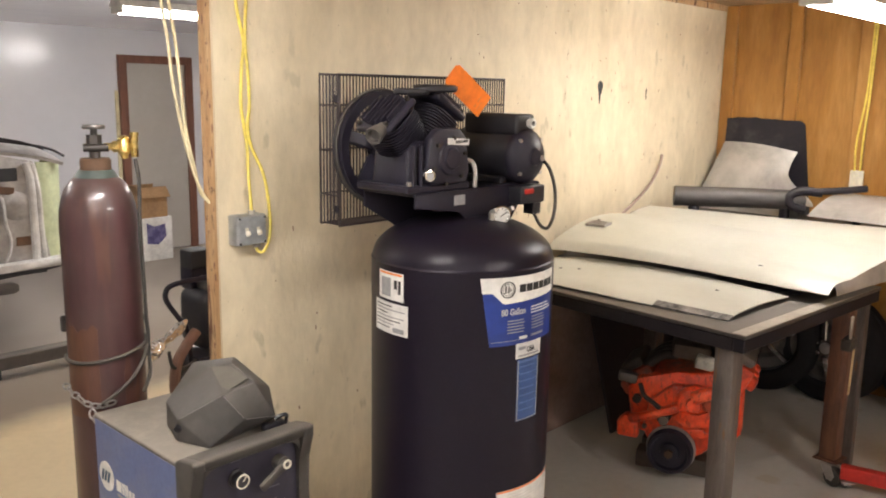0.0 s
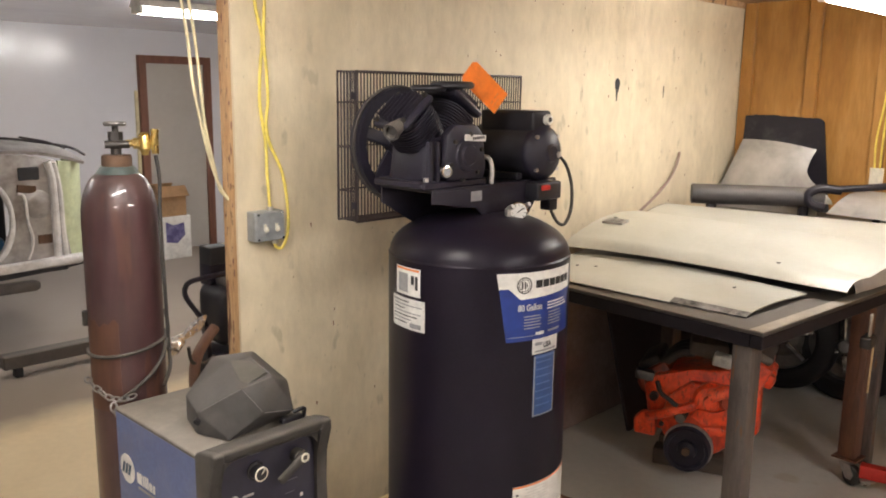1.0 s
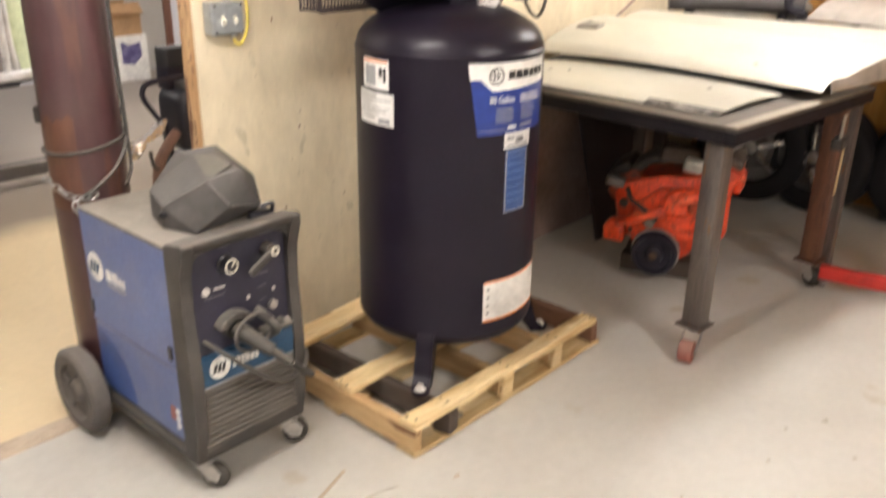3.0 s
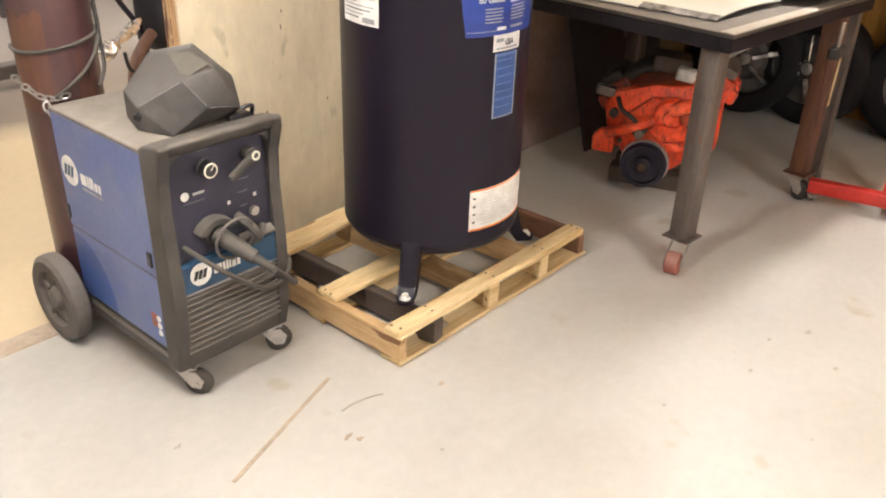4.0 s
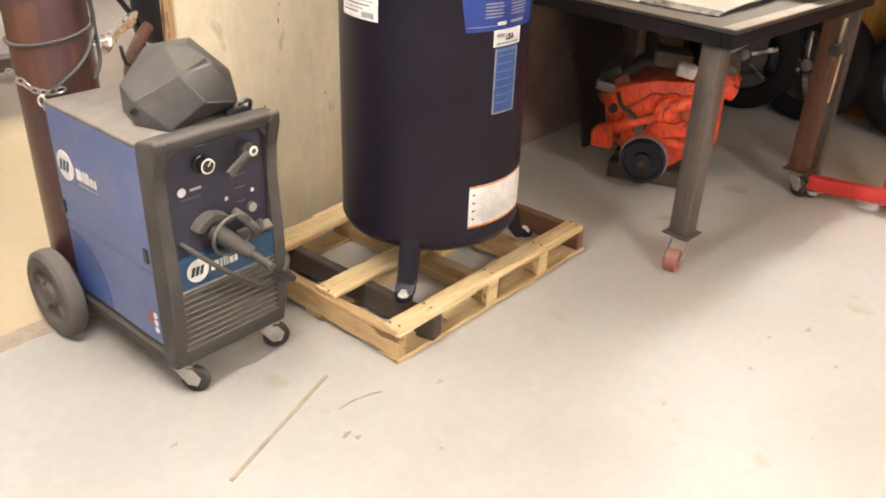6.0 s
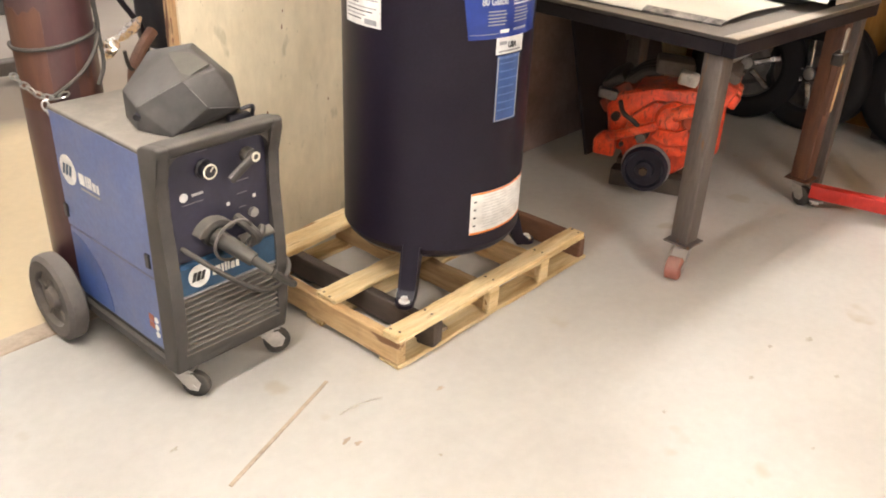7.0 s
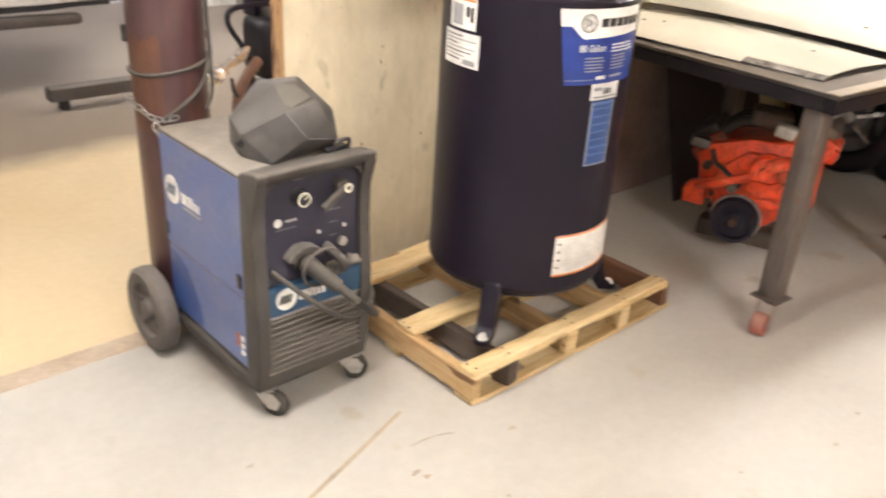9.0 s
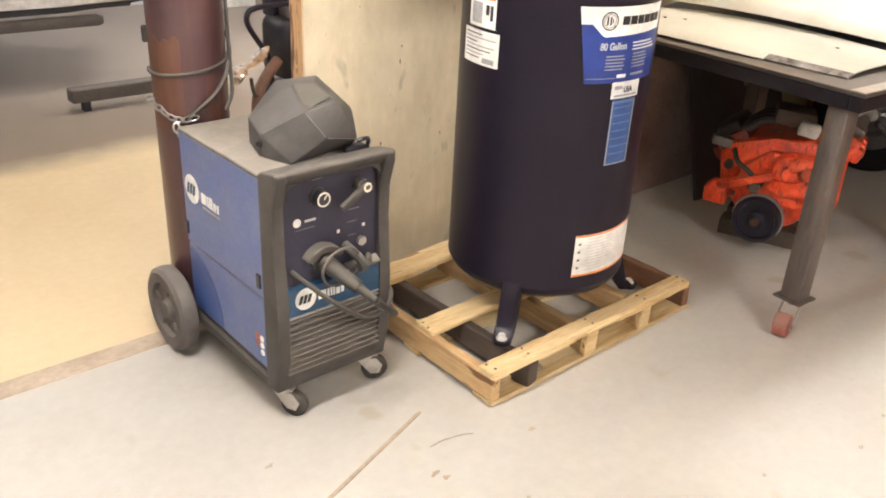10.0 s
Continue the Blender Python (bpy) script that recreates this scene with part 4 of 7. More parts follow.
tube(bm, [(0.285, -0.725, 1.53), (0.312, -0.745, 1.49), (0.327, -0.76, 1.42), (0.322, -0.765, 1.34), (0.290, -0.765, 1.290), (0.262, -0.755, 1.295), (0.252, -0.735, 1.33), (0.252, -0.72, 1.36)], 0.006, 8)
part("power_cord", bm, M_RUBBER, comp, "black motor cord hanging in a loop")
bm = bmnew()
tm = Matrix.Translation((0.040, -0.60, 1.752)) @ pose(0, 0, 0, 90, 0, -15) @ pose(0, 0, 0, 0, 0, 51)
prism(bm, [(-0.042, -0.085), (0.042, -0.085), (0.042, 0.078), (0.03, 0.09), (-0.03, 0.09), (-0.042, 0.078)], 0.0015, tm)
tag = part("hang_tag", bm, M_TAG, comp, "bright orange card hang tag", smooth=False)
for px_, py_, pw, ph in ((-0.012, -0.066, 0.034, 0.006), (0.008, -0.052, 0.022, 0.005), (-0.02, -0.052, 0.012, 0.008)):
    bm = bmnew()
    prism(bm, [(px_ - pw / 2, py_ - ph / 2), (px_ + pw / 2, py_ - ph / 2), (px_ + pw / 2, py_ + ph / 2), (px_ - pw / 2, py_ + ph / 2)], 0.0008, tm @ Matrix.Translation((0, 0, 0.0016)))
    part("print", bm, M_ORANGEINK, tag, smooth=False)

# wire belt guard: a shallow basket behind flywheel and motor pulley
GX0, GX1, GZ0, GZ1, GYB, GYF = -0.30, 0.655, 1.305, 1.798, -0.25, -0.345
bm = bmnew()
GXF = GX1 - 0.115      # the front rim stops short of the back one
loop = [(GX0, GYF, GZ0), (GXF, GYF, GZ0), (GXF, GYF, GZ1), (GX0, GYF, GZ1)]
back = [(GX0, GYB, GZ0), (GX1, GYB, GZ0), (GX1, GYB, GZ1), (GX0, GYB, GZ1)]
tube(bm, back + back[:1], 0.0045, 6, smooth=False)
guard = part("belt_guard", bm, M_WIRE, comp, "black wire mesh belt guard")
bm = bmnew()
tube(bm, loop + loop[:1], 0.0045, 6, smooth=False)
part("rim", bm, M_WIRE, guard)
bm = bmnew()
nw = 66
for k in range(1, nw):
    x = GX0 + (GX1 - GX0) * k / nw
    xf = GX0 + (GXF - GX0) * k / nw
    rod(bm, (x, GYB, GZ0), (x, GYB, GZ1), 0.0030, n=5)
    rod(bm, (xf, GYF, GZ1), (x, GYB, GZ1), 0.0026, n=5)
    rod(bm, (xf, GYF, GZ0), (x, GYB, GZ0), 0.0026, n=5)
for k in range(1, 6):
    y = GYF + (GYB - GYF) * k / 6
    for x in (GX0, GXF + 0.115 * k / 6):
        rod(bm, (x, y, GZ0), (x, y, GZ1), 0.0021, n=4)
tagged(part("wire_mesh", bm, M_WIRE, guard), kind="stuff")
for z in (GZ0 + 0.10, (GZ0 + GZ1) / 2, GZ1 - 0.10):
    bm = bmnew()
    rod(bm, (GX0, GYB + 0.004, z), (GX1, GYB + 0.004, z), 0.003, n=6)
    for xf, x in ((GX0, GX0), (GXF, GX1)):
        rod(bm, (xf, GYF, z), (x, GYB, z), 0.003, n=6)
    part("cross_wire", bm, M_WIRE, guard)
for z in (1.36, 1.72):
    bm = bmnew()
    box(bm, GX0 - 0.002, GYF + 0.008, z, 0.008, 0.022, 0.024, 0.002)
    part("clip", bm, M_CAST, guard)
bm = bmnew()
box(bm, 0.03, -0.33, PZ - 0.03, 0.04, 0.17, 0.01, 0.002)
box(bm, 0.28, -0.33, PZ - 0.03, 0.04, 0.17, 0.01, 0.002)
part("guard_bracket", bm, M_CAST, guard)

# ---- pallet ----
pal = thing("pallet", 0.07, -0.55, 0, "rough pale pine shipping pallet with a few darker boards", "pallet")


def board(name, x0, x1, y0, y1, z0, z1, material, turn=0.0, label="", bevel=0.004):
    bm = bmnew()
    box(bm, 0, 0, 0, x1 - x0, y1 - y0, z1 - z0, bevel)
    ax = 0 if x1 - x0 > y1 - y0 else 1
    bmesh.ops.subdivide_edges(bm, edges=[e for e in bm.edges if abs((e.verts[0].co - e.verts[1].co)[ax]) > 0.2], cuts=22)
    for v in bm.verts:
        q = v.co * 22 + Vector((x0, z0, y0)) * 11
        v.co += Vector((noise.noise(q), noise.noise(q + Vector((3, 8, 1))), 0.8 * noise.noise(q + Vector((7, 2, 5))))) * 0.0032
        v.co += Vector((noise.noise(v.co * 9 + Vector((x0, y0, z0)) * 7), noise.noise(v.co * 8 + Vector((y0, 3, x0)) * 5), 0)) * 0.004
    bmesh.ops.transform(bm, matrix=pose((x0 + x1) / 2, (y0 + y1) / 2, (z0 + z1) / 2, 0, 0, turn), verts=bm.verts)
    return part(name, bm, material, pal, label, smooth=False)


for x in (-0.452, -0.0, 0.30):
    board("stringer", x - 0.019, x + 0.019, -0.925, -0.13, 0.018, 0.107, M_PINEY)
    if x > -0.4:
        board("stringer_end", x - 0.026, x + 0.030, -0.932, -0.905, 0.017, 0.106, M_PINE)
board("stringer", 0.546, 0.584, -0.925, -0.13, 0.018, 0.107, M_BROWNWOOD, 0, "reddish brown end stringer")
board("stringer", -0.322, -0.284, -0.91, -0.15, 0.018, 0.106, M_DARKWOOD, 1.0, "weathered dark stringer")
board("deck_board", -0.478, 0.555, -0.936, -0.866, 0.107, 0.134, M_PINE, 0.2)
for x0, x1, z0, z1, y0 in ((-0.476, -0.10, 0.111, 0.117, -0.941), (-0.05, 0.30, 0.122, 0.127, -0.940), (0.12, 0.552, 0.110, 0.116, -0.941)):
    board("splinter", x0, x1, y0, y0 + 0.006, z0, z1, M_PINE, 0.2, bevel=0.001)
for x in (-0.452, -0.30, 0.0, 0.30, 0.535):
    for dy in (-0.918, -0.885):
        bm = bmnew()
        rod(bm, (x + 0.008 * math.sin(40 * dy + 9 * x), dy, 0.130), (x + 0.008 * math.sin(40 * dy + 9 * x), dy, 0.1355), 0.0042, n=8)
        part("nail", bm, M_DARKWOOD, pal, "dark nail head")
for x in (-0.452, 0.0, 0.30):
    for dy in (-0.60, -0.565):
        bm = bmnew()
        rod(bm, (x + 0.006 * math.sin(50 * dy + 7 * x), dy, 0.124), (x + 0.006 * math.sin(50 * dy + 7 * x), dy, 0.1285), 0.004, n=8)
        part("nail", bm, M_DARKWOOD, pal, "dark nail head")
board("deck_board", -0.465, 0.54, -0.63, -0.535, 0.108, 0.127, M_PINE, 0.3)
board("deck_board", -0.46, 0.56, -0.235, -0.12, 0.108, 0.130, M_PINE, 5.0)
board("bottom_board", -0.275, -0.205, -0.90, -0.16, 0.018, 0.034, M_GREYWOOD, 1.0, "weathered grey board")
for y in (-0.93, -0.57, -0.22):
    board("bottom_board", -0.47, 0.60, y, y + 0.09, 0.0, 0.017, M_PINE, 0.2)
bm = bmnew()
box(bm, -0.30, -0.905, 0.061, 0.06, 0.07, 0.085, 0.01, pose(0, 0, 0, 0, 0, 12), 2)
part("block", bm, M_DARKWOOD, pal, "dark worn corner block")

# ---- welder ----
WX0, WX1, WYF, WYB, WZ0, WZ1 = -1.03, -0.66, -0.61, -0.075, 0.135, 0.775
wel = thing("welding_machine", (WX0 + WX1) / 2, (WYF + WYB) / 2, 0, "dusty blue and black wheeled wire-feed welding machine", "welder")
bm = bmnew()
box(bm, (WX0 + WX1) / 2, (WYF + 0.05 + WYB) / 2, (WZ0 + WZ1) / 2, WX1 - WX0 - 0.012, WYB - WYF - 0.05, WZ1 - WZ0 - 0.012, 0.006)
part("cabinet", bm, M_PANEL, wel, "black inner cabinet", smooth=False)
# side skins: upper hinged door and lower panel, both sides
for sx, x in ((-1, WX0), (1, WX1)):
    bm = bmnew()
    box(bm, x + sx * 0.0, (-0.560 + WYB) / 2, 0.5875, 0.012, WYB + 0.560 - 0.004, 0.365, 0.004)
    up = part("side_door", bm, M_BLUE, wel, "blue upper side door", smooth=False)
    bm = bmnew()
    box(bm, x - sx * 0.002, (-0.560 + WYB) / 2, 0.285, 0.012, WYB + 0.560 - 0.004, 0.232, 0.004)
    lowp = part("side_panel", bm, M_BLUE, wel, "blue lower side panel", smooth=False)
    if sx < 0:
        for y, z in ((-0.085, 0.455), (-0.535, 0.455)):
            bm = bmnew()
            box(bm, x - 0.008, y, z, 0.008, 0.022, 0.045, 0.003)
            part("latch", bm, M_BLKPLA, up, "black latch", smooth=False)
        # darker curved decal on the lower panel
        bm = bmnew()
        arc = [(-0.005, 0.0), (0.0, 0.0)] + [(0.20 * math.sin(k * math.pi / 28), 0.205 * math.cos(k * math.pi / 28)) for k in range(0, 15)]
        prism(bm, [(p, q) for p, q in arc], 0.001, Matrix.Translation((x - 0.0052, -0.085, 0.180)) @ pose(0, 0, 0, 90, 0, -90))
        part("decal", bm, M_DECAL, lowp, "darker blue curved decal", smooth=False)
        # maker's mark as plain shapes: white disc with slanted bars, and a word bar
        mm = Matrix.Translation((x - 0.0075, -0.145, 0.602)) @ pose(0, 0, 0, 90, 0, -90)
        bm = bmnew()
        prism(bm, [(0.046 * math.cos(k * math.pi / 16), 0.046 * math.sin(k * math.pi / 16)) for k in range(32)], 0.0012, mm)
        disc = part("emblem", bm, M_PAPER, up, "white disc emblem", smooth=False)
        for k in range(3):
            bm = bmnew()
            o = -0.024 + 0.019 * k
            prism(bm, [(o - 0.010, -0.018), (o + 0.002, -0.018), (o + 0.014, 0.018), (o + 0.002, 0.018)], 0.0012, mm @ Matrix.Translation((0, 0, 0.0013)))
            part("bar", bm, M_BLUED, disc, smooth=False)
        for k, (o, w, hgt) in enumerate(((0.062, 0.030, 0.034), (0.098, 0.009, 0.034), (0.112, 0.008, 0.036), (0.124, 0.008, 0.036), (0.138, 0.016, 0.026), (0.160, 0.012, 0.026))):
            bm = bmnew()
            prism(bm, [(o, -0.024), (o + w, -0.024), (o + w, -0.024 + hgt), (o, -0.024 + hgt)], 0.0012, mm)
            part("word_bar", bm, M_PAPER, up, smooth=False)
        bm = bmnew()
        prism(bm, [(0.066, -0.041), (0.172, -0.041), (0.172, -0.033), (0.066, -0.033)], 0.0012, mm)
        part("word_bar", bm, M_GREYINK, up, smooth=False)
        # red and white hazard mark near the front foot
        for z, mt in ((0.262, M_REDWHEEL), (0.238, M_REDWHEEL)):
            bm = bmnew()
            box(bm, x - 0.0045, -0.505, z, 0.002, 0.026, 0.02)
            part("mark", bm, mt, lowp, "small red mark", smooth=False)
        for z in (0.262, 0.238, 0.214):
            bm = bmnew()
            rod(bm, (x - 0.004, -0.530, z), (x - 0.0055, -0.530, z), 0.010)
            part("mark", bm, M_PAPER, lowp, "small white mark", smooth=False)
# dusty lid
bm = bmnew()
box(bm, (WX0 + WX1) / 2, (-0.565 + WYB) / 2, WZ1 - 0.002, WX1 - WX0 + 0.014, WYB + 0.565, 0.014, 0.005, seg=2)
part("lid", bm, M_TOPDUST, wel, "black lid thick with grey dust", angle=50)
# moulded front: a bezel with a recessed control face
bm = bmnew()
side = [(-0.552, 0.105), (-0.615, 0.115), (-0.632, 0.22), (-0.636, 0.40), (-0.622, 0.60), (-0.618, 0.70), (-0.648, 0.775), (-0.655, 0.802), (-0.640, 0.808), (-0.575, 0.795), (-0.552, 0.782)]
m = Matrix(((0, 0, 1, 0), (1, 0, 0, 0), (0, 1, 0, 0), (0, 0, 0, 1)))
prism(bm, side, 0.036, Matrix.Translation((WX0 - 0.008, 0, 0)) @ m, 0.0125, 3)
prism(bm, side, 0.036, Matrix.Translation((WX1 - 0.028, 0, 0)) @ m, 0.0125, 3)
prism(bm, [(-0.622, 0.760), (-0.645, 0.778), (-0.653, 0.802), (-0.640, 0.809), (-0.575, 0.797), (-0.56, 0.765)], WX1 - WX0 - 0.02, Matrix.Translation((WX0 + 0.01, 0, 0)) @ m, 0.010, 3)
for sx, cx in ((1, WX0 + 0.028), (-1, WX1 - 0.028)):
    # rounded fillets in the upper corners of the surround
    prism(bm, [(0, 0), (sx * 0.045, 0)] + [(sx * (0.045 - 0.045 * math.sin(a)), -0.045 + 0.045 * math.cos(a)) for a in [k * math.pi / 12 for k in range(1, 6)]] + [(0, -0.045)], 0.03, Matrix.Translation((cx, -0.600, 0.764)) @ pose(0, 0, 0, 90))
prism(bm, [(-0.552, 0.105), (-0.612, 0.115), (-0.618, 0.165), (-0.552, 0.165)], WX1 - WX0 - 0.02, Matrix.Translation((WX0 + 0.01, 0, 0)) @ m, 0.005)
front = part("front_moulding", bm, M_PANEL, wel, "dusty black moulded front surround")
XC = (WX0 + WX1) / 2
bm = bmnew()
box(bm, XC, -0.585, 0.61, WX1 - WX0 - 0.03, 0.05, 0.35, 0.006)
face = part("control_face", bm, M_FACE, wel, "dark control face with white print", smooth=False)
bm = bmnew()
box(bm, XC, -0.592, 0.405, WX1 - WX0 - 0.024, 0.072, 0.095, 0.008)
band = part("blue_band", bm, M_BLUED, wel, "dark teal blue band with a white emblem", smooth=False)
bm = bmnew()
box(bm, XC, -0.627, 0.3595, WX1 - WX0 - 0.05, 0.006, 0.004, 0.001)
part("trim_line", bm, M_GREYINK, band, "thin pale line under the band", smooth=False)
bm = bmnew()
prism(bm, [(-0.600, 0.452), (-0.632, 0.452), (-0.634, 0.462), (-0.618, 0.474), (-0.600, 0.478)], 0.115, Matrix.Translation((-0.80, 0, 0)) @ m, 0.004)
part("ledge", bm, M_SLAT, band, "dusty ledge over the band")
mm = Matrix.Translation((-0.945, -0.6295, 0.412)) @ pose(0, 0, 0, 90)
bm = bmnew()
prism(bm, [(0.034 * math.cos(k * math.pi / 14), 0.034 * math.sin(k * math.pi / 14)) for k in range(28)], 0.0012, mm)
disc = part("emblem", bm, M_PAPER, band, "white disc emblem", smooth=False)
for k in range(3):
    bm = bmnew()
    o = -0.017 + 0.014 * k
    prism(bm, [(o - 0.008, -0.013), (o + 0.002, -0.013), (o + 0.010, 0.013), (o, 0.013)], 0.0012, mm @ Matrix.Translation((0, 0, 0.0013)))
    part("bar", bm, M_INK, disc, smooth=False)
for o, w, hgt in ((0.042, 0.026, 0.026), (0.072, 0.007, 0.026), (0.083, 0.006, 0.028), (0.092, 0.006, 0.028), (0.102, 0.013, 0.02), (0.119, 0.010, 0.02)):
    bm = bmnew()
    prism(bm, [(o, -0.016), (o + w, -0.016), (o + w, -0.016 + hgt), (o, -0.016 + hgt)], 0.0012, mm)
    part("word_bar", bm, M_PAPER, band, smooth=False)
# louvred grille
bm = bmnew()
box(bm, XC, -0.575, 0.258, WX1 - WX0 - 0.05, 0.05, 0.20, 0.004)
grille = part("grille", bm, M_BLKPLA, wel, "black louvred grille", smooth=False)
for k in range(10):
    bm = bmnew()
    z = 0.175 + 0.019 * k
    prism(bm, [(-0.598, z - 0.006), (-0.628, z - 0.004), (-0.630, z + 0.002), (-0.598, z + 0.008)], WX1 - WX0 - 0.045, Matrix.Translation((WX0 + 0.0225, 0, 0)) @ m, 0.0015, 1)
    part("slat", bm, M_SLAT, grille, smooth=False)
# controls
FYF = -0.611


def knob(x, z, r, depth):
    bm = bmnew()
    lathe(bm, [(0, 0), (r * 1.25, 0), (r * 1.25, 0.005), (r, 0.008), (r * 0.92, depth), (r * 0.8, depth + 0.002), (0, depth + 0.002)], 28, Matrix.Translation((x, FYF, z)) @ pose(0, 0, 0, 90))
    k = part("knob", bm, M_BLKPLA, face, "black control knob")
    bm = bmnew()
    lathe(bm, [(r * 0.78, depth + 0.0028), (r * 0.98, depth + 0.0022), (r * 0.98, depth + 0.001), (r * 0.78, depth + 0.001), (r * 0.78, depth + 0.0028)], 28, Matrix.Translation((x, FYF, z)) @ pose(0, 0, 0, 90))
    part("ring", bm, M_IVORY, k, "white ring")
    bm = bmnew()
    vs = box(bm, 0.0, r * 0.38, depth + 0.0028, 0.0035, r * 0.75, 0.001)
    bmesh.ops.transform(bm, matrix=Matrix.Translation((x, FYF, z)) @ pose(0, 0, 0, 90) @ pose(0, 0, 0, 0, 0, -40), verts=vs)
    part("pointer", bm, M_IVORY, k, smooth=False)


knob(-0.888, 0.705, 0.0215, 0.03)
bm = bmnew()
rod(bm, (-0.752, FYF, 0.710), (-0.752, FYF - 0.03, 0.710), 0.022)
vs = box(bm, -0.785, FYF - 0.032, 0.690, 0.105, 0.016, 0.024, 0.006, pose(0, 0, 0, 0, -32, 0), 2)
lever = part("selector_lever", bm, M_PANEL, face, "dusty black selector lever")
bm = bmnew()
lathe(bm, [(0.008, 0.041), (0.014, 0.041), (0.014, 0.039), (0.008, 0.039), (0.008, 0.041)], 20, Matrix.Translation((-0.748, FYF, 0.712)) @ pose(0, 0, 0, 90))
part("ring", bm, M_IVORY, lever, "white ring")
for x, z, w, hgt, mt in ((-0.913, 0.640, 0.044, 0.008, M_PALEINK), (-0.93, 0.618, 0.08, 0.005, M_DIMINK), (-0.822, 0.582, 0.012, 0.012, M_PAPER),
                         (-0.735, 0.582, 0.012, 0.012, M_PAPER), (-0.775, 0.602, 0.04, 0.004, M_DIMINK), (-0.775, 0.560, 0.03, 0.004, M_DIMINK), (-0.888, 0.755, 0.04, 0.004, M_DIMINK),
                         (-0.75, 0.757, 0.05, 0.004, M_DIMINK), (-0.77, 0.64, 0.05, 0.005, M_DIMINK), (-0.795, 0.652, 0.02, 0.018, M_DIMINK)):
    bm = bmnew()
    box(bm, x, FYF - 0.0005, z, w * 0.8, 0.0012, hgt * (0.6 if hgt < 0.006 else 0.85))
    part("print", bm, mt, face, smooth=False)
bm = bmnew()
prism(bm, [(0.0125 * math.cos(k * math.pi / 10), 0.0125 * math.sin(k * math.pi / 10)) for k in range(20)], 0.0012, Matrix.Translation((-0.955, FYF, 0.640)) @ pose(0, 0, 0, 90))
part("print", bm, M_PAPER, face, "small white disc emblem", smooth=False)
bm = bmnew()
rod(bm, (-0.745, FYF, 0.535), (-0.745, FYF - 0.012, 0.535), 0.014, n=14)
part("socket", bm, M_STEEL, face, "round remote socket")
# torch connector with its shroud, and cables
bm = bmnew()
hood_arc = [radians(20 + 12 * k) for k in range(13)]
prism(bm, [(0.062 * math.cos(a), 0.05 * math.sin(a)) for a in hood_arc] + [(0.042 * math.cos(a), 0.032 * math.sin(a)) for a in hood_arc[::-1]], 0.04, Matrix.Translation((-0.885, FYF + 0.002, 0.515)) @ pose(0, 0, 0, 90), 0.003, 1)
part("shroud", bm, M_PANEL, face, "dusty hood over the torch socket", smooth=False)
bm = bmnew()
rod(bm, (-0.885, FYF + 0.005, 0.515), (-0.885, FYF - 0.02, 0.515), 0.034)
rod(bm, (-0.885, FYF - 0.02, 0.515), (-0.838, FYF - 0.125, 0.462), 0.026, 0.020)
rod(bm, (-0.838, FYF - 0.125, 0.462), (-0.815, FYF - 0.175, 0.435), 0.014, 0.012)
part("torch_plug", bm, M_RUBBER, wel, "black torch cable plug")
bm = bmnew()
tube(bm, [(-0.815, FYF - 0.175, 0.435), (-0.765, FYF - 0.158, 0.385), (-0.71, FYF - 0.115, 0.332), (-0.665, FYF - 0.068, 0.295), (-0.638, -0.60, 0.280), (-0.632, -0.48, 0.290), (-0.628, -0.3, 0.32)], 0.0105, 10)
part("torch_cable", bm, M_RUBBER, wel, "thick black torch cable running round the cabinet")
bm = bmnew()
tube(bm, [(-0.975, FYF + 0.005, 0.497), (-0.965, FYF - 0.04, 0.485), (-0.90, FYF - 0.10, 0.42), (-0.80, FYF - 0.11, 0.345), (-0.71, FYF - 0.08, 0.33), (-0.645, FYF - 0.02, 0.345), (-0.622, -0.5, 0.35), (-0.615, -0.3, 0.35)], 0.0075, 8)
part("earth_cable", bm, M_RUBBER, wel, "thin dusty cable")
bm = bmnew()
tube(bm, [(-0.845 + 0.062 * math.cos(a), FYF - 0.05 - 0.012 * math.sin(a), 0.497 + 0.062 * math.sin(a)) for a in [2 * math.pi * k / 16 for k in range(17)]], 0.0045, 6, 2)
part("wire_loop", bm, M_WHEELG, wel, "thin looped grey control lead")
bm = bmnew()
tube(bm, [(-0.80, FYF, 0.535), (-0.79, FYF - 0.05, 0.515), (-0.775, FYF - 0.06, 0.485), (-0.78, FYF - 0.03, 0.46)], 0.014, 8)
tube(bm, [(-0.72, FYF - 0.005, 0.478), (-0.75, FYF - 0.035, 0.472), (-0.79, FYF - 0.04, 0.462)], 0.012, 8)
part("strap", bm, M_PANEL, wel, "dusty bundled strap")
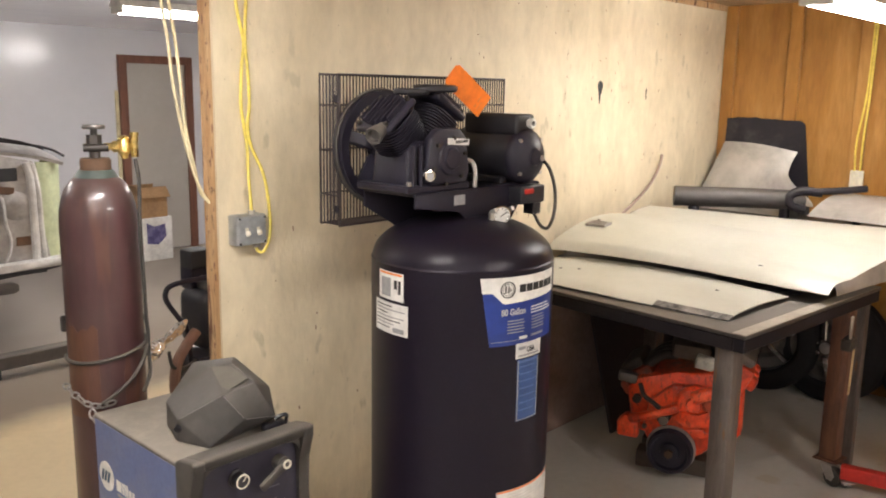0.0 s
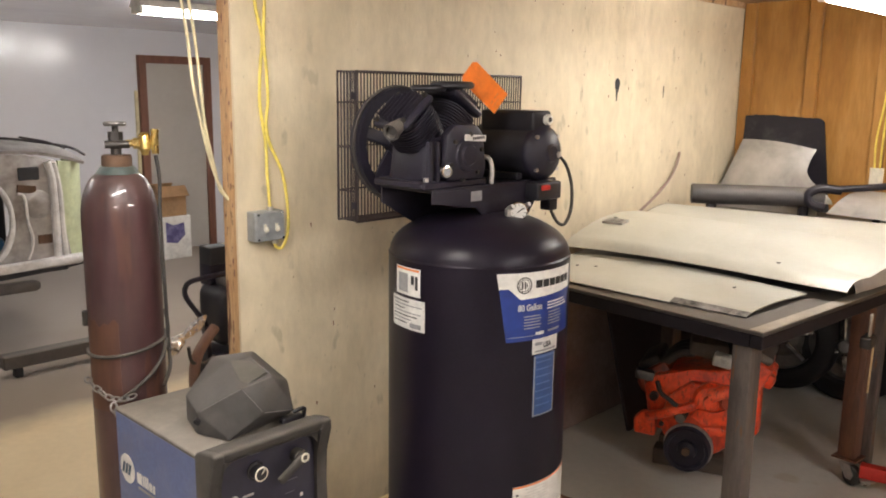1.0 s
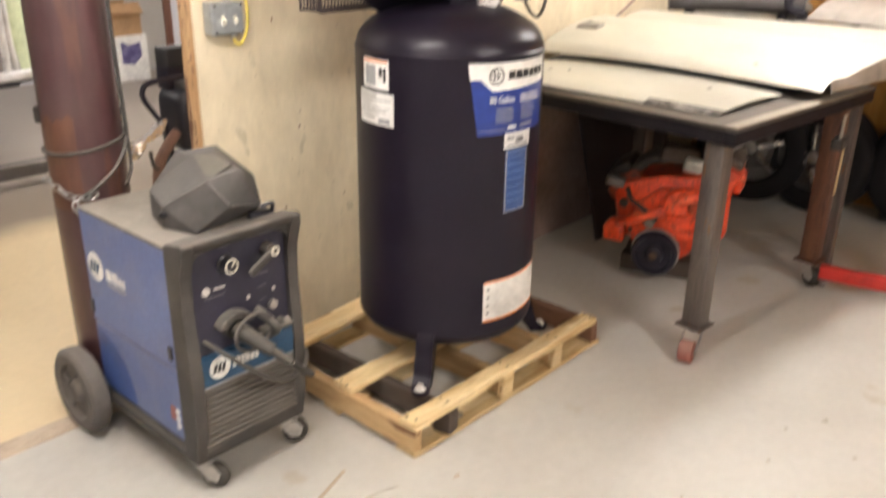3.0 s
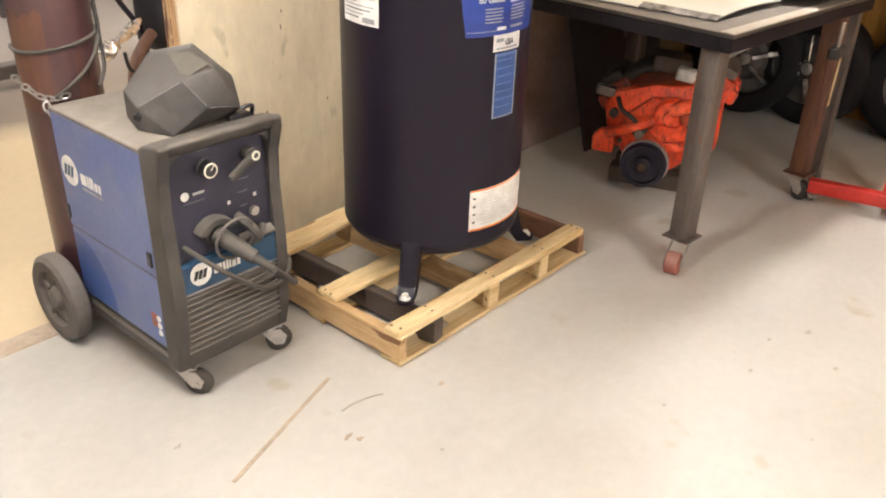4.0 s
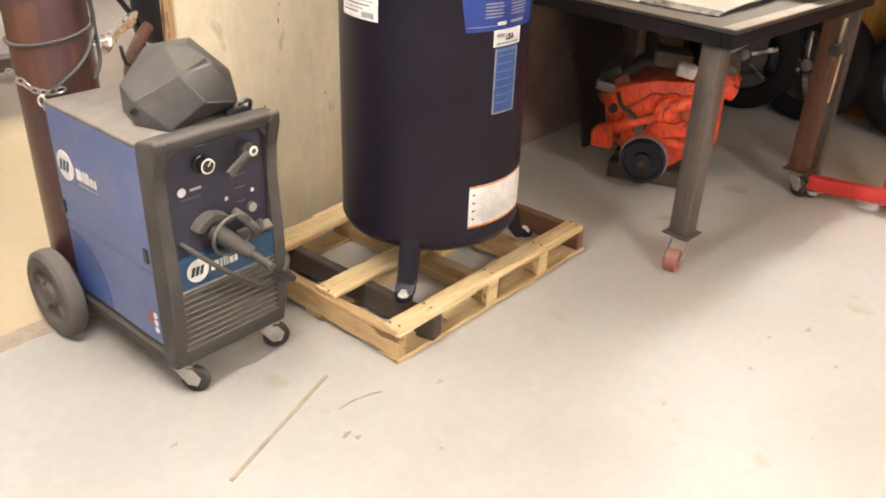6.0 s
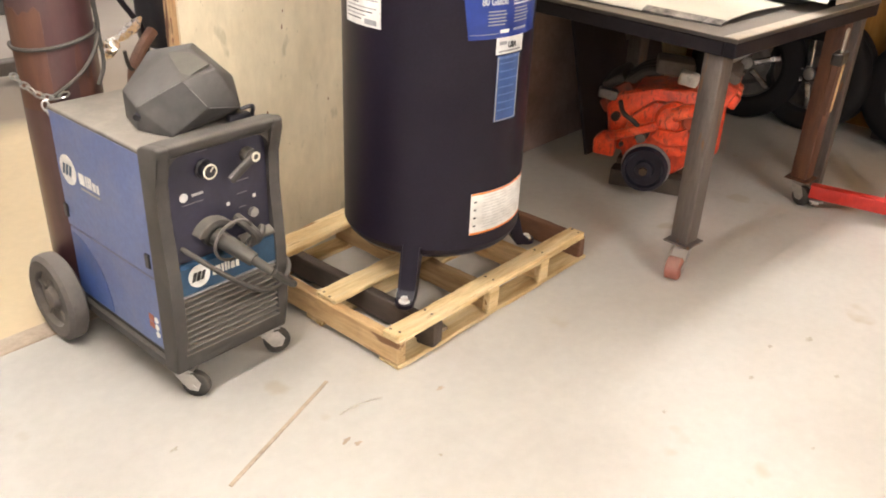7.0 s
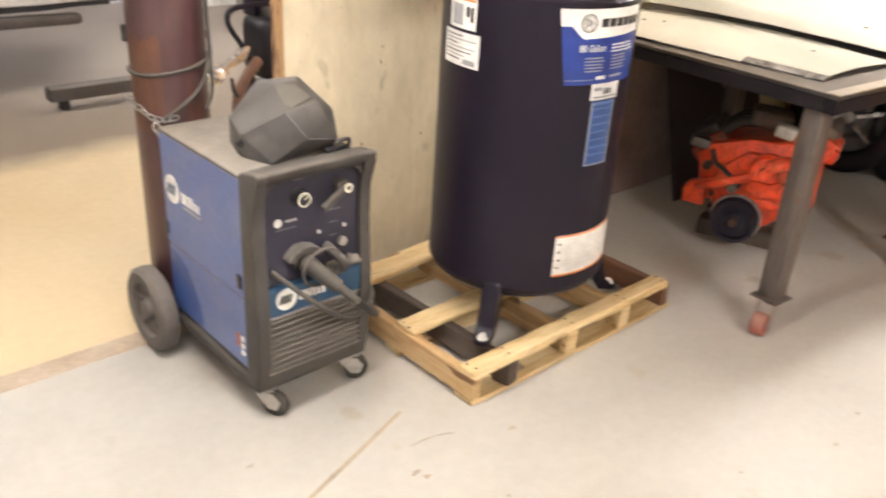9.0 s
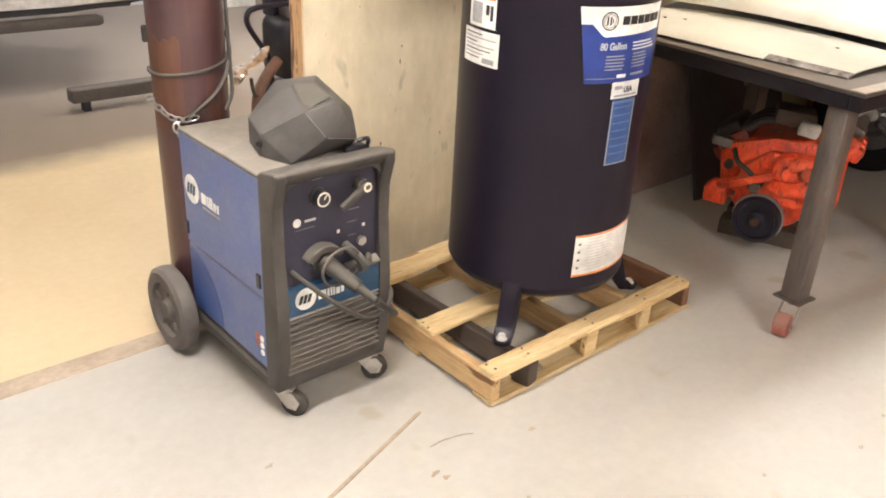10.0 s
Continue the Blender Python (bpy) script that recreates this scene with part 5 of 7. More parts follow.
# undercarriage
bm = bmnew()
box(bm, XC, -0.27, 0.125, WX1 - WX0 + 0.01, 0.62, 0.045, 0.008)
box(bm, XC, 0.09, 0.10, 0.34, 0.25, 0.02, 0.004)
base = part("base_tray", bm, M_PANEL, wel, "black base tray with cylinder rack", smooth=False)
bm = bmnew()
rod(bm, (WX0 - 0.06, -0.02, 0.145), (WX1 + 0.06, -0.02, 0.145), 0.01)
part("axle", bm, M_STEEL, wel)
for x, sx in ((WX0 - 0.055, -1), (WX1 + 0.055, 1)):
    wm = Matrix.Translation((x, -0.02, 0.145)) @ pose(0, 0, 0, 0, 90 * sx, 0)
    bm = bmnew()
    lathe(bm, [(0.055, -0.03), (0.128, -0.032), (0.143, -0.022), (0.146, 0.0), (0.143, 0.022), (0.128, 0.032), (0.095, 0.030), (0.09, 0.012), (0.055, 0.010), (0.055, -0.03)], 48, wm)
    wheel = part("wheel", bm, M_WHEELG, wel, "dusty grey rubber rear wheel")
    bm = bmnew()
    lathe(bm, [(0.0, -0.028), (0.057, -0.028), (0.057, 0.012), (0.04, 0.014), (0.03, 0.030), (0.014, 0.034), (0.0, 0.034)], 32, wm)
    part("hub", bm, M_WHEELG, wheel)
    for k in range(5):
        bm = bmnew()
        vs = box(bm, 0.073, 0, 0.014, 0.05, 0.016, 0.012, 0.003)
        bmesh.ops.transform(bm, matrix=wm @ pose(0, 0, 0, 0, 0, 72 * k), verts=vs)
        part("rib", bm, M_WHEELG, wheel, smooth=False)


def caster(x, y, z_top, r, wheel_mat, parent, yaw, width=0.028, fork_mat=None, reach=0.03):
    """A swivel caster with fork, plate and wheel that touches the floor."""
    cm = pose(x, y, 0, 0, 0, yaw)
    fm = fork_mat or M_STEEL
    bm = bmnew()
    vs = box(bm, 0, 0, z_top - 0.003, 0.07, 0.06, 0.006, 0.001)
    vs += rod(bm, (0, 0, z_top - 0.022), (0, 0, z_top - 0.005), 0.022)
    for s in (-1, 1):
        vs += prism(bm, [(-0.03, z_top - 0.02), (0.03, z_top - 0.02), (reach + 0.022, r + 0.012), (reach + 0.01, r - 0.015), (reach - 0.018, r - 0.012)], 0.004, Matrix.Translation((0, s * (width / 2 + 0.005) + 0.002, 0)) @ pose(0, 0, 0, 90), 0.001, 1)
    bmesh.ops.transform(bm, matrix=cm, verts=vs)
    c = part("caster", bm, fm, parent, "steel caster fork")
    bm = bmnew()
    lathe(bm, [(0.0, -width / 2), (r * 0.8, -width / 2), (r, -width / 2 + 0.005), (r, width / 2 - 0.005), (r * 0.8, width / 2), (0, width / 2)], 32, cm @ Matrix.Translation((reach, 0, r)) @ pose(0, 0, 0, 90))
    part("wheel", bm, wheel_mat, c)
    bm = bmnew()
    a, b = cm @ Vector((reach, -width / 2 - 0.01, r)), cm @ Vector((reach, width / 2 + 0.01, r))
    rod(bm, a, b, 0.007, n=8)
    part("axle_bolt", bm, M_STEEL, c)


caster(-0.985, -0.565, 0.105, 0.042, M_RUBBER, wel, -55)
caster(-0.690, -0.565, 0.105, 0.042, M_RUBBER, wel, -20)

# ---- gas cylinder on the welder's rack ----
CX, CY, CR = -0.926, 0.052, 0.114
gas = thing("gas_cylinder", CX, CY, 0.11, "tall scuffed maroon gas cylinder with brass regulator, chained upright", "gas cylinder")
bm = bmnew()
prof = [(0, 0.11), (CR - 0.012, 0.11), (CR, 0.122), (CR, 1.335)]
for k in range(1, 8):
    a = k / 8 * math.pi / 2
    prof.append((CR - 0.064 * (1 - math.cos(a)), 1.335 + 0.143 * math.sin(a)))
prof += [(0.046, 1.487), (0.044, 1.495)]
lathe(bm, prof + [(0, 1.495)], 56, Matrix.Translation((CX, CY, 0)))
body = part("body", bm, M_CYL, gas, "maroon painted steel body")
bm = bmnew()
lathe(bm, [(0.064, 1.476), (0.058, 1.487), (0.049, 1.498), (0.04, 1.499), (0.04, 1.475), (0.064, 1.476)], 40, Matrix.Translation((CX, CY, 0)))
part("shoulder_band", bm, M_CYLTOP, body, "grey-green shoulder paint")
bm = bmnew()
sheet(bm, lambda u, v: Vector((CX + (CR + 0.0012) * math.cos(radians(172 + 62 * u)), CY + (CR + 0.0012) * math.sin(radians(172 + 62 * u)), 0.74 + (0.285 + 0.008 * math.sin(9 * u) + 0.006 * math.sin(23 * u)) * v)), 24, 6, 0.001)
part("worn_patch", bm, M_CYLWORN, body, "rust-orange worn paint")
bm = bmnew()
sheet(bm, lambda u, v: Vector((CX + (CR + 0.0012) * math.cos(radians(270 + 26 * u)), CY + (CR + 0.0012) * math.sin(radians(270 + 26 * u)), 0.76 + (0.12 + 0.06 * math.sin(7 * u)) * v)), 12, 4, 0.001)
part("worn_patch", bm, M_CYLWORN, body, "rust-orange worn paint")
bm = bmnew()
box(bm, CX + (CR + 0.004) * math.cos(radians(160)), CY + (CR + 0.004) * math.sin(radians(160)), 1.025, 0.022, 0.018, 0.05, 0.004, pose(0, 0, 0, 0, 0, 160))
part("clip", bm, M_GREASE, gas, "small dark clip")
bm = bmnew()
lathe(bm, [(0, 1.49), (0.043, 1.49), (0.045, 1.495), (0.045, 1.527), (0.041, 1.533), (0, 1.533)], 32, Matrix.Translation((CX, CY, 0)))
part("neck_ring", bm, M_RUSTNECK, gas, "rusty neck ring")
bm = bmnew()
rod(bm, (CX, CY, 1.53), (CX, CY, 1.595), 0.016)
rod(bm, (CX, CY, 1.575), (CX, CY, 1.603), 0.022, n=6)
rod(bm, (CX - 0.035, CY, 1.565), (CX + 0.03, CY - 0.03, 1.565), 0.012)
rod(bm, (CX, CY, 1.595), (CX, CY, 1.625), 0.010)
valve = part("valve", bm, M_GREASE, gas, "dull brass valve")
bm = bmnew()
lathe(bm, [(0.020, -0.005), (0.032, -0.006), (0.034, 0.0), (0.032, 0.006), (0.020, 0.005), (0.020, -0.005)], 24, Matrix.Translation((CX, CY, 1.627)))
for k in range(4):
    vs = box(bm, 0.012, 0, 0, 0.026, 0.008, 0.007)
    bmesh.ops.transform(bm, matrix=Matrix.Translation((CX, CY, 1.627)) @ pose(0, 0, 0, 0, 0, 90 * k + 30), verts=vs)
part("handwheel", bm, M_RIM, valve, "small metal handwheel")
RX, RY, RZ = CX + 0.066, CY - 0.055, 1.572
bm = bmnew()
rod(bm, (CX + 0.02, CY - 0.02, 1.567), (RX, RY, RZ), 0.011)
rod(bm, (CX + 0.04, CY - 0.036, 1.568), (CX + 0.056, CY - 0.05, 1.569), 0.017, n=6)
lathe(bm, [(0, -0.04), (0.010, -0.04), (0.013, -0.028), (0.019, -0.020), (0.019, 0.018), (0.015, 0.026), (0.010, 0.03), (0, 0.03)], 28, Matrix.Translation((RX, RY, RZ)))
rod(bm, (RX, RY, RZ - 0.01), (RX + 0.024, RY - 0.020, RZ + 0.002), 0.009)
reg = part("regulator", bm, M_BRASS, gas, "yellow brass gas regulator")
bm = bmnew()
rod(bm, (RX + 0.024, RY - 0.020, RZ - 0.035), (RX + 0.024, RY - 0.020, RZ + 0.034), 0.011)
rod(bm, (RX + 0.024, RY - 0.020, RZ + 0.030), (RX + 0.024, RY - 0.020, RZ + 0.040), 0.013, n=6)
part("flow_tube", bm, M_BRASS, reg, "brass flow tube")
bm = bmnew()
tube(bm, [(RX + 0.024, RY - 0.020, RZ - 0.04), (CX + 0.094, CY - 0.084, 1.46), (CX + 0.088, CY - 0.088, 1.33), (CX + 0.092, CY - 0.088, 1.1), (CX + 0.098, CY - 0.082, 0.93), (CX + 0.094, CY - 0.092, 0.85), (CX + 0.06, CY - 0.112, 0.80)], 0.006, 8)
part("hose", bm, M_RUBBER, gas, "black gas hose")
# strap round the cylinder and chain
bm = bmnew()
tube(bm, [(CX + (CR + 0.005) * math.cos(a), CY + (CR + 0.005) * math.sin(a), 0.935 + 0.02 * math.cos(a)) for a in [radians(150 + 15 * k) for k in range(17)]], 0.006, 6, 2)
tube(bm, [on for on in [(CX + (CR + 0.012) * math.cos(radians(a)), CY + (CR + 0.012) * math.sin(radians(a)), z) for a, z in ((-5, 1.02), (-30, 0.97), (-55, 0.91), (-80, 0.86), (-105, 0.82), (-125, 0.79))]], 0.006, 6, 4)
part("cable_strap", bm, M_RUBBER, gas, "black cable wrapped round the cylinder")


def chain(points, parent, link=0.030, wire=0.0032):
    path = smooth_path(points, 10)
    d, last, k = 0.0, path[0], 0
    for p in path[1:]:
        d += (p - last).length
        if d >= link * 0.72:
            t = (p - last).normalized()
            q = t.to_track_quat("X", "Z").to_matrix().to_4x4()
            bm = bmnew()
            ring = [(link / 2 * math.cos(a), link / 3.2 * math.sin(a), 0) for a in [2 * math.pi * j / 12 for j in range(13)]]
            tube(bm, ring, wire, 6, 1, smooth=False)
            bmesh.ops.transform(bm, matrix=Matrix.Translation(p) @ q @ pose(0, 0, 0, 90 * (k % 2) + 20), verts=bm.verts)
            part("link", bm, M_CHAIN, parent)
            d, k = 0.0, k + 1
        last = p


ch = thing("chain", CX, CY - CR - 0.015, 0.80, "bright steel chain holding the gas cylinder", "chain")
chain([(CX - 0.135, CY + 0.02, 0.845), (CX - 0.128, CY - 0.05, 0.82), (CX - 0.105, CY - 0.09, 0.795), (CX - 0.07, CY - 0.115, 0.79), (CX - 0.035, CY - 0.128, 0.80)], ch)
chain([(CX - 0.10, CY - 0.10, 0.79), (CX - 0.105, CY - 0.11, 0.77), (CX - 0.10, CY - 0.118, 0.75)], ch)

# ---- welding helmet lying on the lid ----
hel = thing("welding_helmet", -0.83, -0.42, 0.782, "scuffed dark grey faceted welding helmet lying on the dusty lid", "welding helmet")
HP = dict(A=(-0.839, -0.405, 0.957), B=(-0.812, -0.482, 0.985), C=(-0.795, -0.572, 0.945), D=(-0.886, -0.552, 0.925), E=(-0.938, -0.334, 0.862), F=(-0.968, -0.452, 0.848),
          H=(-0.838, -0.585, 0.852), I=(-0.728, -0.572, 0.828), J=(-0.712, -0.522, 0.90), L=(-0.925, -0.545, 0.784), M=(-0.965, -0.441, 0.784), N=(-0.808, -0.266, 0.935),
          O=(-0.775, -0.44, 0.985), G=(-0.93, -0.32, 0.784), Q=(-0.79, -0.255, 0.784), R=(-0.69, -0.40, 0.90), S=(-0.70, -0.38, 0.784), T=(-0.715, -0.53, 0.80))
bm = bmnew()
hv = {k: bm.verts.new(p) for k, p in HP.items()}
for loop in ("NABO", "EFDA", "ENA" [::-1], "FLHD" , "FML", "DHIC", "CIJ", "OBCJ", "ORJ" [::-1], "NOR", "EGMF", "EGQN" [::-1], "NQSR" [::-1], "RSTJ" [::-1], "JTI" [::-1], "LTI", "LIH", "ABCD"):
    bm.faces.new([hv[k] for k in loop])
bmesh.ops.recalc_face_normals(bm, faces=bm.faces)
bmesh.ops.bevel(bm, geom=list(bm.edges), offset=0.005, segments=2, affect="EDGES", profile=0.5, clamp_overlap=True)
part("shell", bm, M_HELMET, hel, "faceted dark grey shell", angle=24)
for p, q in ("DF", "DH", "HI"):
    bm = bmnew()
    rod(bm, Vector(HP[p]) * 0.96 + Vector(HP[q]) * 0.04, Vector(HP[q]) * 0.94 + Vector(HP[p]) * 0.06, 0.0010, n=6)
    part("scuffed_edge", bm, M_SCUFF, hel, "pale scuffed edge")
bm = bmnew()
ctr = (Vector(HP["A"]) + Vector(HP["B"]) + Vector(HP["C"]) + Vector(HP["D"])) / 4
nrm = (Vector(HP["B"]) - Vector(HP["D"])).cross(Vector(HP["C"]) - Vector(HP["A"])).normalized()
nrm = nrm if nrm.z > 0 else -nrm
q = [ctr + (Vector(HP[k]) - ctr) * 0.80 for k in "ABCD"]
q = [p - nrm * (p - ctr).dot(nrm) + nrm * 0.0005 for p in q]
lo = [bm.verts.new(p - nrm * 0.003) for p in q]
hi = [bm.verts.new(p + nrm * 0.0045) for p in q]
bm.faces.new(hi)
for k in range(4):
    bm.faces.new((lo[k], lo[(k + 1) % 4], hi[(k + 1) % 4], hi[k]))
part("lens", bm, M_LENS, hel, "hazy greenish viewing lens", smooth=False)
bm = bmnew()
rod(bm, (-0.972, -0.455, 0.822), (-0.962, -0.448, 0.826), 0.010, n=14)
part("pivot_knob", bm, M_BLKPLA, hel, "round black pivot knob")
bm = bmnew()
tube(bm, [(-0.735, -0.575, 0.822), (-0.712, -0.585, 0.83), (-0.695, -0.578, 0.822), (-0.69, -0.565, 0.795)], 0.006, 8)
box(bm, -0.73, -0.56, 0.797, 0.07, 0.025, 0.02, 0.004)
part("headband", bm, M_BLKPLA, hel, "black headband end showing under the rim")

# ---- steel table with car panels ----
TM = pose(0.70, -1.325, 0, 0, 0, -4.5)      # its near corner; x along, y towards the wall
TZ, TL, TW = 0.93, 1.20, 1.17
tab = thing("steel_table", 1.27, -0.76, 0, "heavy dark steel work table on casters, loaded with car panels", "table")


def tpart(name, bm, material, label="", smooth=False, parent=None):
    bmesh.ops.transform(bm, matrix=TM, verts=bm.verts)
    return part(name, bm, material, parent or tab, label, smooth=smooth)


bm = bmnew()
box(bm, TL / 2, TW / 2, TZ - 0.007, TL, TW, 0.014, 0.002)
tpart("tabletop", bm, M_TABLE, "dark steel plate top")
bm = bmnew()
box(bm, TL / 2, 0.028, TZ + 0.0015, TL - 0.006, 0.052, 0.003, 0.001)
tpart("edge_strip", bm, M_EDGE, "pale worn steel strip along the edge")
bm = bmnew()
box(bm, 0.13, 0.055, TZ - 0.075, 0.03, 0.012, 0.018, 0.003)
tpart("weld_tab", bm, M_EDGE, "small pale weld tab")
for cx, cy, sx, sy in ((TL / 2, 0.026, TL - 0.004, 0.045), (TL / 2, TW - 0.026, TL - 0.004, 0.045), (0.026, TW / 2, 0.045, TW - 0.10), (TL - 0.026, TW / 2, 0.045, TW - 0.10)):
    bm = bmnew()
    box(bm, cx, cy, TZ - 0.040, sx, sy, 0.05, 0.003)
    tpart("apron", bm, M_APRON, "black steel angle rail")
for k, (lx, ly) in enumerate(((0.085, 0.10), (1.09, 0.10), (0.085, TW - 0.10), (1.09, TW - 0.10))):
    bm = bmnew()
    box(bm, lx, ly, (0.128 + TZ - 0.068) / 2 , 0.078, 0.078, TZ - 0.068 - 0.128, 0.008, seg=2)
    box(bm, lx, ly, 0.124, 0.11, 0.11, 0.008, 0.001)
    leg = tpart("leg", bm, M_LEG if k != 1 else M_RUSTLEG, "square steel tube leg", smooth=True)
    c = TM @ Vector((lx, ly, 0))
    caster(c.x, c.y, 0.119, 0.044, M_REDWHEEL if k in (0, 2) else M_RUBBER, tab, (193, 250, 170, 260)[k], 0.056 if k == 0 else 0.042, reach=0.088 if k == 0 else 0.03)
bm = bmnew()
a, b = Vector((1.05, -1.10, 0.715)), Vector((1.05, -1.29, 0.862))
box(bm, 1.05, (a.y + b.y) / 2, (a.z + b.z) / 2, 0.005, (b - a).length, 0.026, 0.001, pose(0, 0, 0, math.degrees(math.atan2(b.z - a.z, b.y - a.y))))
part("brace", bm, M_STEEL, tab, "bare metal diagonal brace strip", smooth=False)
bm = bmnew()
box(bm, 1.05, -1.10, 0.79, 0.005, 0.022, 0.155, 0.001)
part("brace", bm, M_STEEL, tab, "bare metal hanging strip", smooth=False)


def bil(a, b, c, d, u, v):
    return (Vector(a) * (1 - u) + Vector(b) * u) * (1 - v) + (Vector(d) * (1 - u) + Vector(c) * u) * v


# front panel, a long slim lid
def f_a(u, v):
    p = bil((0.82, -0.17, 0.958), (0.845, -1.195, 0.945), (1.335, -1.225, 0.948), (1.29, -0.12, 0.960), u, v)
    p.x += 0.05 * math.sin(math.pi * u) * (v - 0.1)
    p.z += 0.016 * math.sin(math.pi * u ** 0.8) * v * v + 0.020 * math.sin(math.pi * min(1, v * 1.05)) * (1 - 0.5 * u) - 0.012 * max(0, 1 - v / 0.08)
    return p


bm = bmnew()
sheet(bm, f_a, 36, 18, 0.004)
pan = thing("car_boot_lid", 1.05, -0.7, 0.94, "slim silver-beige car panel lying on the steel table", "car panel", "loose car panels")
part("skin", bm, M_PRIMER, pan, "dull silver-beige skin", angle=40)
bm = bmnew()
sheet(bm, lambda u, v: f_a(0.70 + 0.30 * u, 0.07 * v) + Vector((-0.002, -0.001, 0.0018)), 12, 3, 0.006)
part("worn_lip", bm, M_WORN, pan, "bare grey worn lip")
for u, v in ((0.17, 0.35), (0.24, 0.42), (0.80, 0.62)):
    bm = bmnew()
    c = f_a(u, v)
    rod(bm, c + Vector((0, 0, -0.001)), c + Vector((0, 0, 0.0015)), 0.008, n=12)
    part("bolt_hole", bm, M_DARK, pan, "dark bolt hole")


# the wide panel behind it, with a rolled front edge
def f_b(u, v):
    p = bil((1.21, -0.11, 1.006), (1.385, -1.365, 0.974), (2.10, -1.435, 1.060), (1.88, -0.10, 1.100), u, v)
    lip = max(0, 1 - v / 0.085)
    p.z += 0.065 * math.sin(math.pi * (0.12 + 0.8 * v)) * (1 - 0.8 * u ** 4 * min(1, v * 4)) - 0.026 * lip ** 2
    p.x -= 0.012 * math.sqrt(lip)
    p.z += 0.013 * math.sin(math.pi * min(1, u * 1.15) ** 0.7) * (1 - v) ** 1.5
    p.x += 0.03 * math.sin(math.pi * u) * (1 - v)
    return p


bm = bmnew()
sheet(bm, f_b, 40, 48, 0.004)
pan = thing("car_bonnet", 1.65, -0.75, 0.94, "wide silver-beige car bonnet lying on the steel table", "car panel", "loose car panels")
part("skin", bm, M_PRIMER, pan, "dull silver-beige skin", angle=40)
def f_flange(u, v):
    p = f_b(1.0, 0.06 + 0.94 * u)
    return p + Vector((0.004, -0.012 * math.sin(v * math.pi / 2), -(p.z - 0.948) * v * (0.75 + 0.25 * u)))


bm = bmnew()
sheet(bm, f_flange, 24, 6, 0.003)
part("end_flange", bm, M_GREYPANEL, pan, "grey folded end flange", angle=50)
bm = bmnew()
sheet(bm, lambda u, v: f_b(0.04 + 0.08 * u, 0.33 + 0.09 * v) + Vector((0, 0, 0.012)), 4, 3, 0.012)
hinge = part("hinge_plate", bm, M_GREYPANEL, pan, "pale grey slotted hinge plate")
for k in range(3):
    bm = bmnew()
    sheet(bm, lambda u, v: f_b(0.05 + 0.06 * u, 0.350 + 0.026 * k + 0.005 * v) + Vector((0, 0, 0.0135)), 4, 1, 0.001)
    part("slot", bm, M_RIM, hinge, "dark slot")
for u, v in ((0.045, 0.50), (0.745, 0.13)):
    bm = bmnew()
    c = f_b(u, v)
    rod(bm, c + Vector((0, 0, -0.001)), c + Vector((0, 0, 0.0015)), 0.010, n=12)
    part("bolt_hole", bm, M_DARK, pan, "dark bolt hole")
bm = bmnew()
sheet(bm, lambda u, v: bil((1.25, -0.12, 0.962), (1.42, -1.24, 0.943), (1.98, -1.30, 0.965), (1.84, -0.12, 1.01), u, v) + Vector((0.01, 0, 0.008 * math.sin(math.pi * v))), 16, 8, 0.004)
part("inner_frame", bm, M_DKPANEL, pan, "dark inner frame under the skin")

# bench at the end wall, mostly hidden
bench = thing("bench", 2.55, -0.7, 0, "dark steel bench against the plywood wall, piled with car parts", "bench")
bm = bmnew()
box(bm, 2.56, -0.72, 1.03, 1.1, 1.3, 0.04, 0.004)
part("top", bm, M_TABLE, bench, smooth=False)
for x, y in ((2.06, -0.15), (3.05, -0.15), (2.06, -1.3), (3.05, -1.3)):
    bm = bmnew()
    box(bm, x, y, 0.505, 0.06, 0.06, 1.01, 0.004)
    part("leg", bm, M_LEG, bench, smooth=False)


def f_c(u, v):
    p = bil((1.84, -0.10, 1.064), (2.06, -1.45, 1.050), (2.64, -1.40, 1.092), (2.20, -0.085, 1.128), u, v)
    p.z += 0.016 * math.sin(math.pi * v)
    return p


bm = bmnew()
sheet(bm, f_c, 30, 12, 0.004)
pan = thing("car_door_skin", 2.35, -0.7, 1.05, "pale silver car panel on the bench", "car panel", "loose car panels")
part("skin", bm, M_PRIMER, pan, angle=40)
# the fold's dark colour is the shadow below the pale skin's end
bm = bmnew()
sheet(bm, lambda u, v: f_c(0.0, 0.35 + 0.65 * u) + Vector((0.002 * v, 0.002, -0.036 * v)), 12, 2, 0.003)
part("end_flange", bm, M_DKPANEL, pan, "folded end, coloured dark for its shadow")
bm = bmnew()
rod(bm, (2.06, -0.12, 1.05), (2.06, -0.12, 1.095), 0.012, n=8)
part("rest", bm, M_DKPANEL, pan)
bm = bmnew()
rod(bm, (2.5, -1.3, 1.05), (2.5, -1.3, 1.085), 0.012, n=8)
part("rest", bm, M_DKPANEL, pan)

# dark bumper bar
bump = thing("bumper", 2.6, -0.45, 1.05, "dusty dark grey car bumper bar on the bench", "bumper")
bm = bmnew()
tube(bm, [(2.405, -0.125, 1.172), (2.47, -0.22, 1.172), (2.62, -0.42, 1.172), (2.80, -0.62, 1.165), (2.86, -0.70, 1.16)], 0.058, 14)
part("bar", bm, M_BUMPER, bump, "rounded dark rubber bar")
bm = bmnew()
tube(bm, [(2.86, -0.80, 1.215), (2.80, -0.70, 1.222), (2.765, -0.655, 1.185), (2.77, -0.67, 1.135), (2.81, -0.73, 1.115)], 0.026, 10)
part("bracket", bm, M_DKPANEL, bump, "black end bracket")
bm = bmnew()
